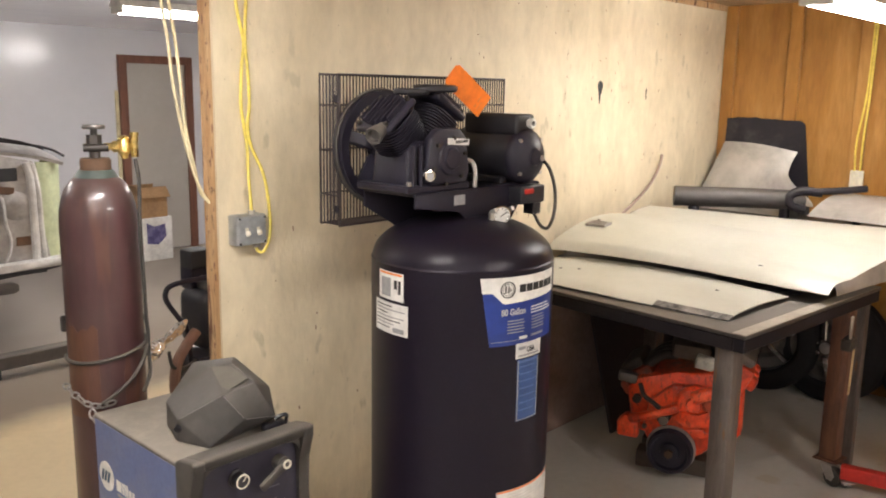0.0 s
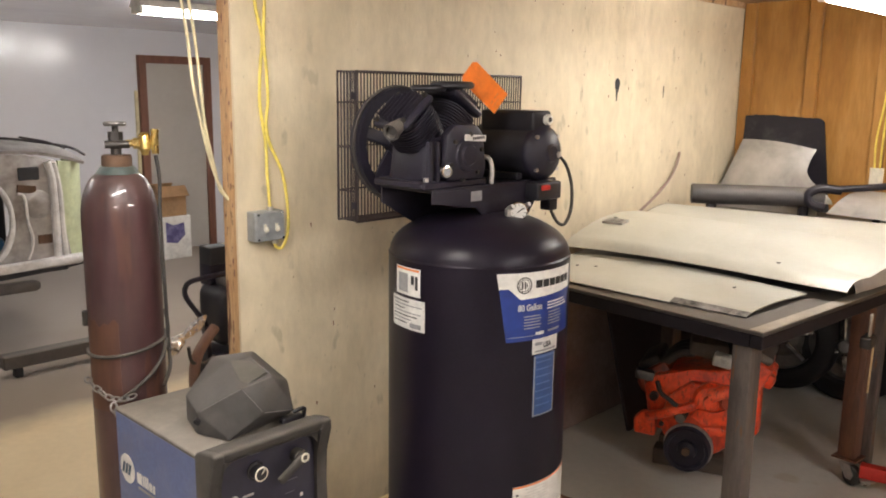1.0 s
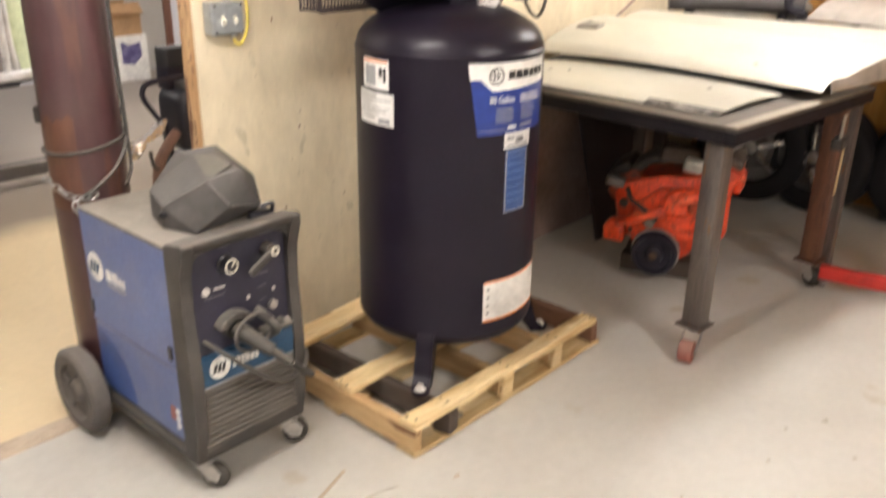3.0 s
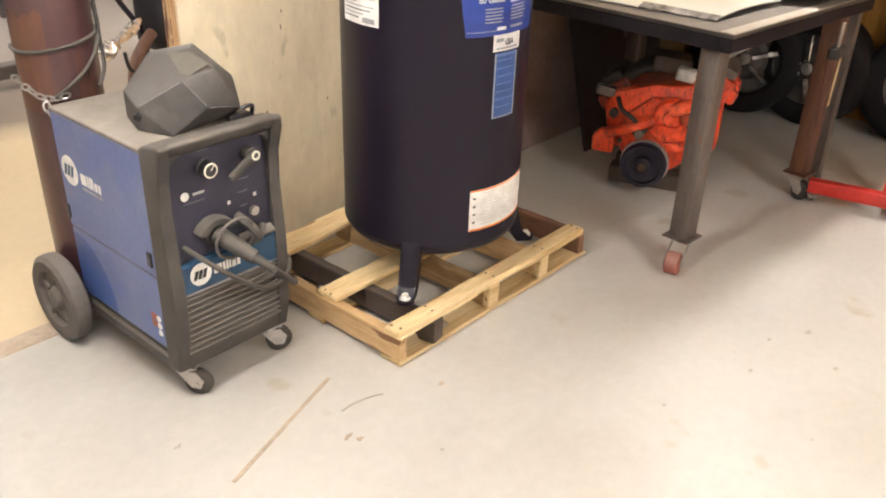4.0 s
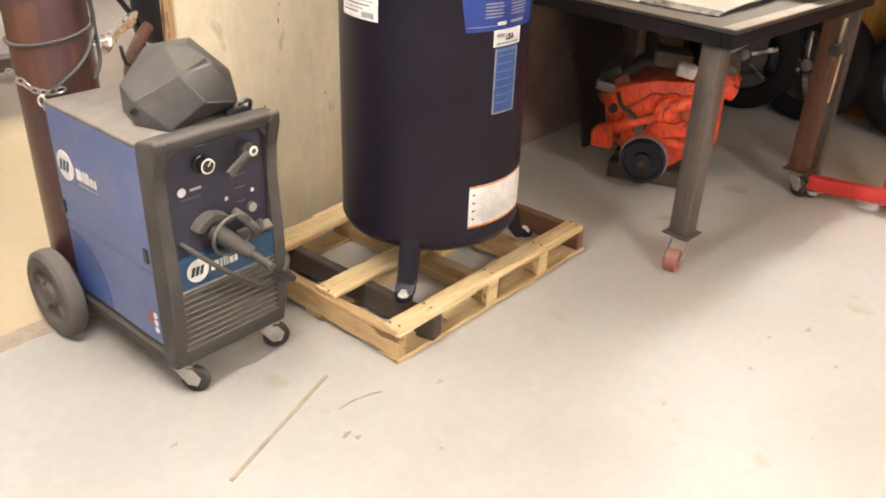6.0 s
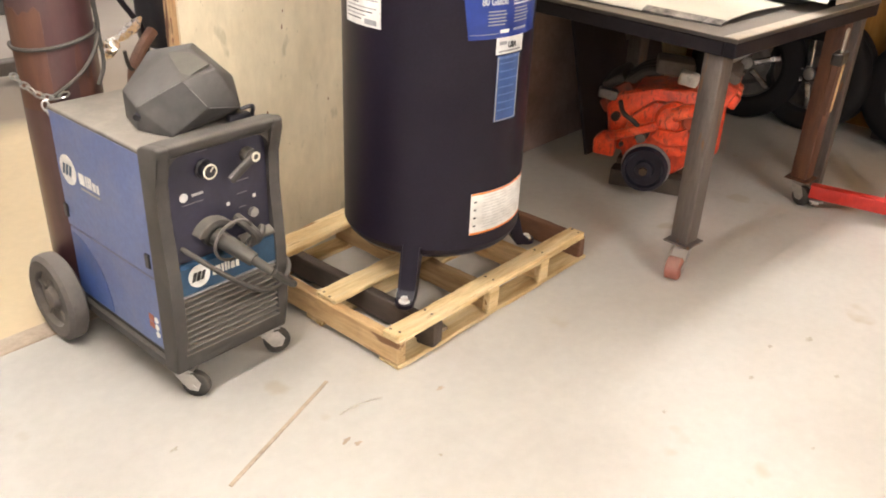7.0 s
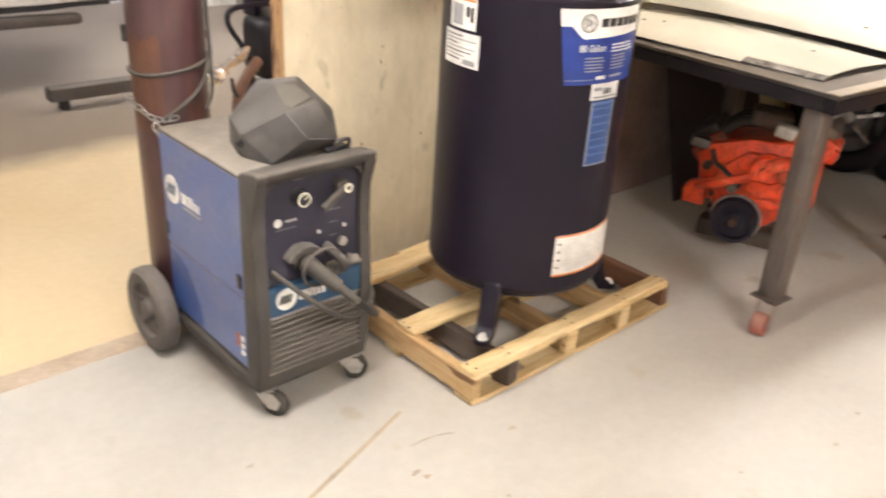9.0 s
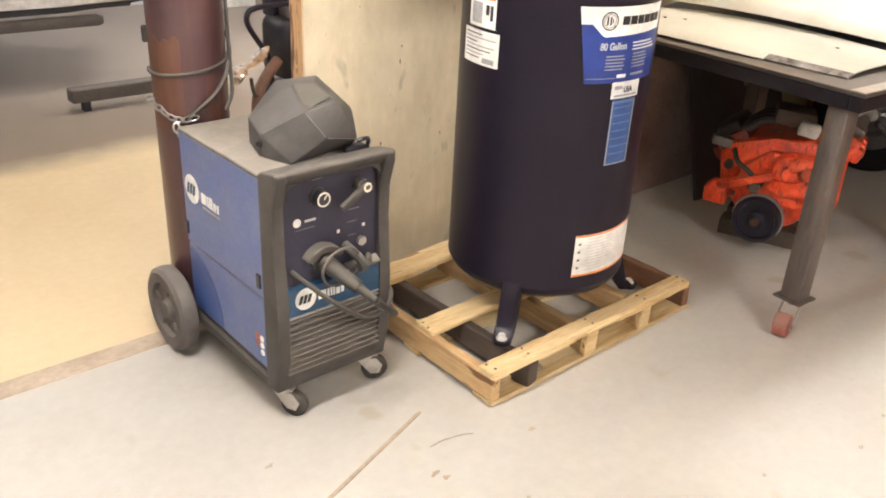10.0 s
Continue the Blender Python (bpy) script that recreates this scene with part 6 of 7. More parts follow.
tube(bm, [(2.80, -0.66, 1.215), (2.86, -0.78, 1.222), (2.93, -0.89, 1.232), (2.99, -0.965, 1.242), (3.01, -0.99, 1.246)], 0.020, 10)
part("arm", bm, M_DKPANEL, bump, "dark bar end")
bm = bmnew()
rod(bm, (2.47, -0.22, 1.05), (2.47, -0.22, 1.13), 0.03, n=10)
part("stay", bm, M_DKPANEL, bump)
bm = bmnew()
rod(bm, (2.80, -0.62, 1.05), (2.80, -0.62, 1.12), 0.03, n=10)
part("stay", bm, M_DKPANEL, bump)


# grey fender leaning at the end wall, with a wheel-arch cut
def f_f(u, v):
    base = 2.92 + 0.16 * v
    left = 0.0 - 0.10 * v ** 0.7
    right = -0.74 + 0.20 * math.sin(math.pi / 2 * min(1, v / 0.62)) ** 1.6 - 0.022 * max(0, (v - 0.62) / 0.38) ** 2
    return Vector((base - 0.04 * math.sin(math.pi * u), left + (right - left) * u, 1.12 + 0.345 * v + 0.02 * math.sin(3 * u) - 0.045 * u * v))


bm = bmnew()
sheet(bm, f_f, 22, 16, 0.004)
fen = thing("fender", 2.98, -0.35, 1.05, "sanded grey car fender leaning by the plywood wall", "car panel", "loose car panels")
part("skin", bm, M_GREYPANEL, fen, angle=40)
bm = bmnew()
sheet(bm, lambda u, v: Vector((2.90, -0.02 - 0.64 * u, 1.05 + 0.09 * v)), 8, 2, 0.004)
part("lower_edge", bm, M_GREYPANEL, fen)
bm = bmnew()
sheet(bm, lambda u, v: bil((2.66, -0.80, 1.105), (2.70, -1.45, 1.09), (3.1, -1.42, 1.20), (3.02, -0.86, 1.21), u, v) + Vector((0, 0, 0.03 * math.sin(math.pi * v))), 14, 8, 0.004)
pan = thing("car_wing", 2.9, -1.1, 1.05, "bright sanded silver panel on the bench", "car panel", "loose car panels")
part("skin", bm, M_GREYPANEL, pan, angle=40)
bm = bmnew()
rod(bm, (2.85, -1.0, 1.05), (2.85, -1.0, 1.16), 0.02, n=8)
part("rest", bm, M_DKPANEL, pan)
bm = bmnew()
rod(bm, (2.95, -1.35, 1.05), (2.95, -1.35, 1.16), 0.02, n=8)
part("rest", bm, M_DKPANEL, pan)


def f_d(u, v):
    y = -0.075 - (0.49 + 0.09 * (1 - v)) * u
    return Vector((3.10 + 0.045 * v - 0.01 * math.sin(6 * u), y, 1.05 + (0.562 + 0.006 * math.sin(5 * u) + 0.006 * noise.noise(Vector((u * 14, 0.3, 0.7))) - 0.022 * max(0, (u - 0.93) / 0.07) ** 2) * v))


bm = bmnew()
sheet(bm, f_d, 48, 10, 0.008)
single("leaning_sheet", bm, M_DKPANEL, "dark grey scuffed sheet, sheen put in its colour, leaning against the plywood wall", "car panel", "loose car panels")
# hook of bare wire standing from the table at the wall
bm = bmnew()
tube(bm, [(1.93, -0.035, 1.03), (1.992, -0.03, 1.085), (2.11, -0.025, 1.135), (2.22, -0.022, 1.186), (2.32, -0.02, 1.245), (2.385, -0.02, 1.31), (2.415, -0.022, 1.37), (2.418, -0.024, 1.405)], 0.0075, 8)
single("rubber_strip", bm, M_BROWN, "curved brown rubber strip propped against the wall", "strip")

# ---- under the table ----
eng = thing("engine_block", 1.56, -0.70, 0, "greasy orange painted engine block with a black pulley, under the table", "engine")
EM = pose(1.56, -0.70, 0, 0, 0, 20)


def epart(name, bm, material, label="", angle=35, parent=None):
    bmesh.ops.transform(bm, matrix=EM, verts=bm.verts)
    return part(name, bm, material, parent or eng, label, angle=angle)


def lumpy(bm, amount, scale=14):
    for v in bm.verts:
        v.co += Vector((noise.noise(v.co * scale), noise.noise(v.co * scale + Vector((5, 1, 2))), noise.noise(v.co * scale + Vector((1, 9, 4))))) * amount


bm = bmnew()
prism(bm, [(-0.27, 0.24), (-0.22, 0.20), (0.17, 0.19), (0.22, 0.25), (0.25, 0.40), (0.20, 0.47), (0.02, 0.50), (-0.10, 0.52), (-0.27, 0.50)], 0.26, pose(-0.22, 0, 0, 90, 0, 90), 0.025, 2)
lumpy(bm, 0.012)
block = epart("block", bm, M_ORANGE, "bright orange cast block")
bm = bmnew()
prism(bm, [(-0.19, 0.21), (-0.10, 0.13), (0.10, 0.12), (0.16, 0.22), (0.13, 0.36), (0.03, 0.46), (-0.13, 0.45), (-0.20, 0.36)], 0.05, pose(-0.265, 0, 0, 90, 0, 90), 0.018, 2)
lumpy(bm, 0.008)
cover = epart("timing_cover", bm, M_ORANGE, "orange timing cover")
for y, z in ((-0.185, 0.24), (-0.19, 0.35), (-0.12, 0.435), (0.02, 0.445), (0.12, 0.355), (0.145, 0.24), (-0.06, 0.29), (0.05, 0.31)):
    bm = bmnew()
    rod(bm, (-0.262, y, z), (-0.279, y, z), 0.011, n=6)
    epart("bolt", bm, M_GREASE if z < 0.3 else M_ORANGE, parent=cover)
# the second head and its cover take darker colours for the shade there
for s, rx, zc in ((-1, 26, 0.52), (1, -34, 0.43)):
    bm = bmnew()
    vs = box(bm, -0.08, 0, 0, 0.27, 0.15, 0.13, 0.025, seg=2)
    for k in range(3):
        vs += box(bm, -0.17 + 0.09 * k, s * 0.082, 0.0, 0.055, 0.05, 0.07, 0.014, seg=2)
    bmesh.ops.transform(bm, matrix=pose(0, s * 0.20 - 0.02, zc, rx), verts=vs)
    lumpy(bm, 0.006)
    head = epart("cylinder_head", bm, M_ORANGE if s < 0 else M_ORANGED, "orange cylinder head" if s < 0 else "grimy orange cylinder head, coloured darker for the shade on its side")
    bm = bmnew()
    vs = box(bm, -0.08, 0, 0.085, 0.25, 0.11, 0.05, 0.02, seg=2)
    bmesh.ops.transform(bm, matrix=pose(0, s * 0.20 - 0.02, zc, rx), verts=vs)
    epart("rocker_cover", bm, M_MANIF if s < 0 else M_GREASE, "grimy dark rocker cover", parent=head)
bm = bmnew()
box(bm, -0.09, -0.02, 0.585, 0.22, 0.17, 0.07, 0.02, pose(0, 0, 0, 4, 5, 8), 2)
man = epart("manifold", bm, M_MANIF, "dusty brown manifold")
for k in range(3):
    bm = bmnew()
    tube(bm, [(-0.16 + 0.07 * k, 0.03, 0.57), (-0.17 + 0.07 * k, 0.10, 0.56), (-0.18 + 0.07 * k, 0.17, 0.50)], 0.024, 10, 4)
    epart("runner", bm, M_GREASE, parent=man)
bm = bmnew()
lathe(bm, [(0, 0.035), (0.03, 0.035), (0.035, 0.02), (0.07, 0.016), (0.085, 0.0), (0.085, -0.03), (0, -0.03)], 28, pose(-0.275, -0.07, 0.385, 0, -90, 0))
pump2 = epart("water_pump", bm, M_ORANGE, "round orange water pump")
bm = bmnew()
tube(bm, [(-0.30, -0.07, 0.42), (-0.315, -0.13, 0.455), (-0.30, -0.19, 0.46), (-0.25, -0.22, 0.48)], 0.030, 12, 5)
epart("outlet", bm, M_ORANGE, parent=pump2)
bm = bmnew()
tube(bm, [(-0.29, 0.0, 0.36), (-0.31, 0.08, 0.33), (-0.29, 0.16, 0.29), (-0.24, 0.21, 0.26)], 0.022, 10, 5)
epart("water_pipe", bm, M_ORANGE, "orange painted pipe")
bm = bmnew()
rod(bm, (-0.285, 0.06, 0.315), (-0.24, 0.06, 0.315), 0.035, n=20)
epart("plug", bm, M_GREASE, "dark grimy core plug")
bm = bmnew()
prism(bm, [(-0.05, -0.055), (0.05, -0.05), (0.055, 0.02), (0.015, 0.06), (-0.05, 0.045)], 0.06, pose(-0.25, 0.225, 0.215, 90, 0, 90), 0.012)
epart("engine_mount", bm, M_ORANGE, "orange mounting lug")
bm = bmnew()
box(bm, -0.265, 0.235, 0.465, 0.05, 0.085, 0.045, 0.01, pose(0, 0, 0, 10, 0, 12), 2)
epart("thermostat_neck", bm, M_RIM, "dull metal neck")
bm = bmnew()
box(bm, -0.25, -0.10, 0.575, 0.05, 0.085, 0.06, 0.014, pose(0, 0, 0, 10, -8, 6), 3)
lumpy(bm, 0.008, 30)
epart("rag", bm, M_CLOTH, "off-white rag stuffed in a port")
bm = bmnew()
lathe(bm, [(0, -0.03), (0.098, -0.03), (0.104, -0.012), (0.092, 0.0), (0.104, 0.012), (0.098, 0.03), (0.084, 0.028), (0.078, 0.006), (0.045, 0.004), (0.04, 0.024), (0.02, 0.03), (0, 0.03)], 40, pose(-0.30, 0.02, 0.152, 0, -90, 0))
pul = epart("pulley", bm, M_CAST, "black crank pulley")
# pale ring put in as the light catching the pulley's edge
bm = bmnew()
lathe(bm, [(0.096, -0.040), (0.110, -0.040), (0.112, -0.034), (0.110, -0.028), (0.096, -0.028), (0.096, -0.040)], 40, pose(-0.30, 0.02, 0.152, 0, -90, 0))
epart("lit_rim", bm, M_STEEL, "pale steel ring standing in for the pulley's lit rim", parent=pul)
bm = bmnew()
rod(bm, (-0.325, 0.02, 0.152), (-0.345, 0.02, 0.152), 0.020, n=6)
epart("hub_bolt", bm, M_RUSTNECK, "rusty hub bolt", parent=pul)
bm = bmnew()
prism(bm, [(-0.075, -0.03), (0.03, -0.045), (0.085, -0.01), (0.06, 0.03), (-0.02, 0.02), (-0.06, 0.05)], 0.014, pose(-0.315, -0.075, 0.325, 90, 0, 90), 0.004)
lumpy(bm, 0.004, 30)
epart("bracket", bm, M_ORANGE, "orange cast bracket")
bm = bmnew()
rod(bm, (-0.30, 0.055, 0.30), (-0.325, 0.055, 0.30), 0.022, n=14)
epart("sender", bm, M_MANIF, "dull brown sender")
# dark tube added to draw the shaded gap between left part and centre
bm = bmnew()
tube(bm, [(-0.27, 0.175, 0.44), (-0.305, 0.15, 0.40), (-0.315, 0.105, 0.375), (-0.31, 0.07, 0.34), (-0.30, 0.075, 0.29)], 0.011, 10, 5)
epart("dark_gap_tube", bm, M_GREASE, "dark curved tube standing in for a shaded gap")
bm = bmnew()
lathe(bm, [(0, 0.012), (0.030, 0.012), (0.036, 0.0), (0.046, -0.004), (0.050, -0.03), (0, -0.03)], 24, pose(-0.30, -0.145, 0.40, 0, -90, 0))
epart("pump_flange", bm, M_ORANGED, "grimy pump flange")
bm = bmnew()
prism(bm, [(-0.06, 0.0), (-0.01, -0.022), (0.05, -0.012), (0.06, 0.012), (0.0, 0.018)], 0.010, pose(-0.325, -0.11, 0.265, 90, 0, 90), 0.003)
lumpy(bm, 0.003, 40)
epart("timing_tab", bm, M_ORANGE, "worn metal tab")
for y, z, r in ((-0.235, 0.30, 0.022), (-0.225, 0.225, 0.018), (0.19, 0.36, 0.020)):
    bm = bmnew()
    rod(bm, (-0.235, y, z), (-0.262, y, z), r, n=18)
    epart("core_plug", bm, M_GREASE, "dark core plug")
bm = bmnew()
box(bm, -0.06, 0.03, 0.14, 0.26, 0.22, 0.12, 0.02, seg=2)
epart("oil_pan", bm, M_GREASE, "greasy black oil pan")
for x in (-0.14, 0.02):
    bm = bmnew()
    box(bm, x, 0.02, 0.04, 0.09, 0.34, 0.08, 0.004)
    epart("stand_block", bm, M_DARKWOOD, "dark timber block")

# added sheet whose brown carries the shade on the wall under the table
bm = bmnew()
box(bm, 1.48, -0.035, 0.43, 1.74, 0.012, 0.858, 0.003, pose(0, 0, 0, -2.5))
single("wall_shade_sheet", bm, M_BROWN, "brown sheet standing in for the shaded wall under the table", "board", smooth=False)
# added sheet: fills the dark zone behind the engine and cuts bounce light
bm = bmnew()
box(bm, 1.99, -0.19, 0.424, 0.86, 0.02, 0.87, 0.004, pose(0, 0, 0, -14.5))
single("dark_fill_sheet", bm, M_DARKFILL, "added dark brown sheet standing in for the shade under the table", "board", smooth=False)


def tyre(x, y, r, w, yaw, tilt, label):
    t = thing("tyre", x, y, 0, label, "tyre", "spare tyres")
    tm = pose(x, y, r * math.cos(radians(tilt)) + w * 0.5 * math.sin(radians(abs(tilt))), 0, 90, 0)
    tm = Matrix.Translation(tm.translation) @ pose(0, 0, 0, 0, 0, yaw) @ pose(0, 0, 0, 0, 90 + tilt, 0)
    bm = bmnew()
    lathe(bm, [(r * 0.60, -w * 0.42), (r * 0.66, -w * 0.5), (r * 0.85, -w * 0.52), (r * 0.96, -w * 0.42), (r, -w * 0.3), (r * 0.985, -w * 0.02), (r, 0), (r * 0.985, w * 0.02), (r, w * 0.3), (r * 0.96, w * 0.42), (r * 0.85, w * 0.52), (r * 0.66, w * 0.5), (r * 0.60, w * 0.42)], 56, tm)
    part("rubber", bm, M_TYRE, t, "black tyre")
    bm = bmnew()
    lathe(bm, [(r * 0.62, -w * 0.42), (r * 0.60, -w * 0.2), (r * 0.40, -w * 0.16), (r * 0.30, -w * 0.30), (r * 0.12, -w * 0.32), (0, -w * 0.32)], 40, tm)
    rim = part("rim", bm, M_RIM, t, "dull steel rim")
    bm = bmnew()
    lathe(bm, [(r * 0.10, -w * 0.33), (r * 0.10, -w * 0.42), (r * 0.06, -w * 0.45), (0, -w * 0.45)], 24, tm)
    part("cap", bm, M_STEEL, rim)
    for k in range(6):
        bm = bmnew()
        vs = box(bm, r * 0.36, 0, -w * 0.36, r * 0.46, r * 0.10, w * 0.10, 0.006, pose(0, 0, 0, 0, -10, 0))
        bmesh.ops.transform(bm, matrix=tm @ pose(0, 0, 0, 0, 0, 60 * k + yaw), verts=vs)
        part("spoke", bm, M_ALLOY, rim, "bright alloy spoke", smooth=False)


tyre(2.86, -0.55, 0.325, 0.20, 12, 0, "black car tyre on a steel rim standing under the bench")
tyre(2.92, -0.92, 0.325, 0.20, -8, 0, "black car tyre on a steel rim standing under the bench")
tyre(2.98, -1.50, 0.325, 0.20, 5, 0, "black car tyre on a steel rim standing beside the bench")
hd = thing("steel_post", 1.54, -1.41, 0.52, "brown steel post with a worn pale edge hung from the table", "post")
pm = pose(1.535, -1.412, 0.62, 2, -4, 0)
bm = bmnew()
box(bm, 0, 0, 0, 0.060, 0.030, 0.215, 0.004, seg=2)
bmesh.ops.transform(bm, matrix=pm, verts=bm.verts)
part("body", bm, M_RUSTLEG, hd, "brown rusted body", smooth=False)
bm = bmnew()
box(bm, 0.022, -0.017, 0.0, 0.014, 0.006, 0.205, 0.002)
bmesh.ops.transform(bm, matrix=pm, verts=bm.verts)
part("worn_edge", bm, M_PINE, hd, "pale worn edge", smooth=False)
bm = bmnew()
box(bm, 0.005, 0.0, 0.128, 0.080, 0.045, 0.05, 0.008, seg=2)
bmesh.ops.transform(bm, matrix=pm, verts=bm.verts)
part("bracket", bm, M_GREASE, hd, "dark bracket", smooth=False)
bm = bmnew()
box(bm, 0.0, -0.004, 0.20, 0.022, 0.010, 0.10, 0.003)
bmesh.ops.transform(bm, matrix=pm, verts=bm.verts)
part("strap", bm, M_EDGE, hd, "pale upper strap", smooth=False)

# red hoist standing on the floor beyond the table
ho = thing("engine_hoist", 2.2, -2.0, 0, "red painted steel engine hoist with low legs", "hoist")
bm = bmnew()
HD = Vector((0.205, -0.98, 0)).normalized()
h0 = Vector((1.775, -1.37, 0.085))
hr = Matrix.Rotation(math.atan2(HD.y, HD.x), 4, "Z")
c = h0 + HD * 0.65
box(bm, c.x, c.y, 0.085, 1.3, 0.055, 0.062, 0.006, hr, 2)
part("leg", bm, M_RED, ho, "red box-section leg")
bm = bmnew()
c = h0 + HD * 0.31
box(bm, c.x + 0.155, c.y - 0.01, 0.235, 0.075, 0.075, 0.36, 0.006, hr, 2)
part("upright", bm, M_RED, ho, "short red upright")
bm = bmnew()
box(bm, c.x + 0.105, c.y, 0.085, 0.055, 0.17, 0.05, 0.005, hr, 2)
part("cross_bar", bm, M_RED, ho, "red cross bar")
for d in (0.03, 1.2):
    c = h0 + HD * d
    caster(c.x, c.y, 0.05, 0.02, M_RUBBER, ho, 30, 0.02)

# ---- switch box and cables on the wall ----
sb = thing("switch_box", -0.445, -0.03, 1.27, "grey steel switch box with two switches on the wall", "switch box")
bm = bmnew()
box(bm, -0.445, -0.027, 1.271, 0.120, 0.054, 0.104, 0.006, seg=2)
part("box", bm, M_BOX, sb)
bm = bmnew()
box(bm, -0.445, -0.056, 1.271, 0.112, 0.004, 0.098, 0.0015)
cover = part("cover", bm, M_BOX, sb, "galvanised cover plate", smooth=False)
for dx in (-0.022, 0.024):
    bm = bmnew()
    box(bm, -0.445 + dx, -0.066, 1.262, 0.009, 0.02, 0.016, 0.002, pose(0, 0, 0, -25))
    box(bm, -0.445 + dx, -0.0585, 1.270, 0.013, 0.002, 0.022, 0.0008)
    part("switch", bm, M_IVORY, cover, "ivory toggle switch", smooth=False)
for dx in (-0.05, 0.05):
    for dz in (-0.043, 0.043):
        bm = bmnew()
        rod(bm, (-0.445 + dx, -0.058, 1.271 + dz), (-0.445 + dx, -0.0605, 1.271 + dz), 0.004, n=8)
        part("screw", bm, M_CHROME, cover)
for x, z0, z1 in ((-0.428, 1.322, 1.336), (-0.41, 1.205, 1.22)):
    bm = bmnew()
    rod(bm, (x, -0.03, z0), (x, -0.03, z1), 0.012)
    part("connector", bm, M_STEEL, sb)
bm = bmnew()
tube(bm, [(-0.457, -0.012, 2.30), (-0.459, -0.012, 2.10), (-0.452, -0.012, 2.00), (-0.430, -0.012, 1.90), (-0.440, -0.012, 1.82), (-0.447, -0.012, 1.70), (-0.437, -0.012, 1.62), (-0.428, -0.014, 1.55), (-0.430, -0.02, 1.45), (-0.428, -0.03, 1.335)], 0.0055, 8)
single("yellow_cable", bm, M_YELLOW, "yellow plastic cable running down to the switch box", "cable", "wall cables")
bm = bmnew()
tube(bm, [(-0.414, -0.014, 2.30), (-0.414, -0.014, 2.10), (-0.422, -0.016, 2.00), (-0.431, -0.022, 1.90), (-0.418, -0.014, 1.80), (-0.415, -0.014, 1.70), (-0.430, -0.022, 1.62), (-0.412, -0.016, 1.55), (-0.365, -0.016, 1.45), (-0.348, -0.02, 1.33), (-0.356, -0.03, 1.24), (-0.385, -0.035, 1.188), (-0.408, -0.03, 1.192), (-0.41, -0.03, 1.21)], 0.0055, 8)
single("yellow_cable", bm, M_YELLOW, "yellow plastic cable looping under the switch box", "cable", "wall cables")
for dx, dy in ((-0.006, 0.0), (0.026, 0.01)):
    bm = bmnew()
    tube(bm, [(-0.70 + dx, 0.04 + dy, 2.30), (-0.685 + dx, 0.05 + dy, 2.05), (-0.665 + dx, 0.05 + dy, 1.90), (-0.65 + dx, 0.055 + dy, 1.76), (-0.628 + dx * 0.6, 0.055 + dy, 1.62), (-0.595 + dx * 0.4, 0.055 + dy, 1.48), (-0.565, 0.055 + dy, 1.40), (-0.545, 0.055, 1.37), (-0.538, 0.055, 1.362)], 0.0055, 8)
    single("cream_cable", bm, M_CREAM, "cream cable sagging to the wall's end stud", "cable", "wall cables")
ol = thing("outlet", 3.16, -0.86, 1.30, "ivory outlet plate on the plywood wall", "outlet")
bm = bmnew()
box(bm, 3.155, -0.885, 1.275, 0.012, 0.075, 0.115, 0.003)
part("plate", bm, M_IVORY, ol, smooth=False)
bm = bmnew()
tube(bm, [(3.155, -0.87, 1.33), (3.155, -0.865, 1.5), (3.155, -0.895, 1.8), (3.155, -0.90, 2.30)], 0.006, 6)
tube(bm, [(3.155, -0.90, 1.33), (3.155, -0.90, 1.5), (3.155, -0.91, 1.8), (3.155, -0.915, 2.30)], 0.006, 6)
single("yellow_cable", bm, M_YELLOW, "pair of yellow cables running down the plywood wall", "cable", "wall cables")

# ---- the adjoining room ----
car = thing("car_shell", -0.6, 3.9, 0, "stripped grey car body shell raised on a low dolly", "car")


CY0 = 3.25
cm_ = Matrix.Translation((0, CY0, 0)) @ pose(0, 0, 0, 90)
# pillar and rear of the door opening, in x and z
arch = [(-0.36 + 0.17 * math.sin(radians(a)), 0.875 - 0.27 * math.cos(radians(a))) for a in range(0, 181, 15)]
bm = bmnew()
prism(bm, [(-0.36, 0.50), (0.18, 0.55), (0.135, 0.80), (0.125, 1.10), (0.10, 1.255), (-0.10, 1.30), (-0.36, 1.31)] + arch[::-1], 0.07, cm_ @ Matrix.Translation((0, 0, -0.07)), 0.010)
part("quarter_panel", bm, M_SHELL, car, "bare metal door pillar with holes")
bm = bmnew()
tube(bm, [(x - 0.005, CY0 - 0.002, z) for x, z in arch], 0.016, 8, 2)
part("door_rim", bm, M_SHELLRIM, car, "pale rim of the door opening")
bm = bmnew()
tube(bm, [(0.13, CY0 - 0.01, 0.58), (0.115, CY0 - 0.012, 0.80), (0.11, CY0 - 0.012, 1.05), (0.085, CY0 - 0.01, 1.24)], 0.02, 8)
part("pillar_edge", bm, M_SHELLRIM, car, "pale folded pillar edge")
bm = bmnew()
prism(bm, [(-2.6, 0.545), (-0.30, 0.545), (0.20, 0.553), (0.24, 0.615), (-0.28, 0.595), (-2.6, 0.64)], 0.10, cm_ @ Matrix.Translation((0, 0, -0.02)), 0.015)
part("sill", bm, M_SHELLRIM, car, "pale rocker sill")
bm = bmnew()
prism(bm, [(-2.6, 0.46), (0.17, 0.49), (0.17, 0.55), (-2.6, 0.55)], 0.3, cm_ @ Matrix.Translation((0, 0, -0.38)), 0.006)
part("floor_pan", bm, M_DARK, car, "dark underside")
bm = bmnew()
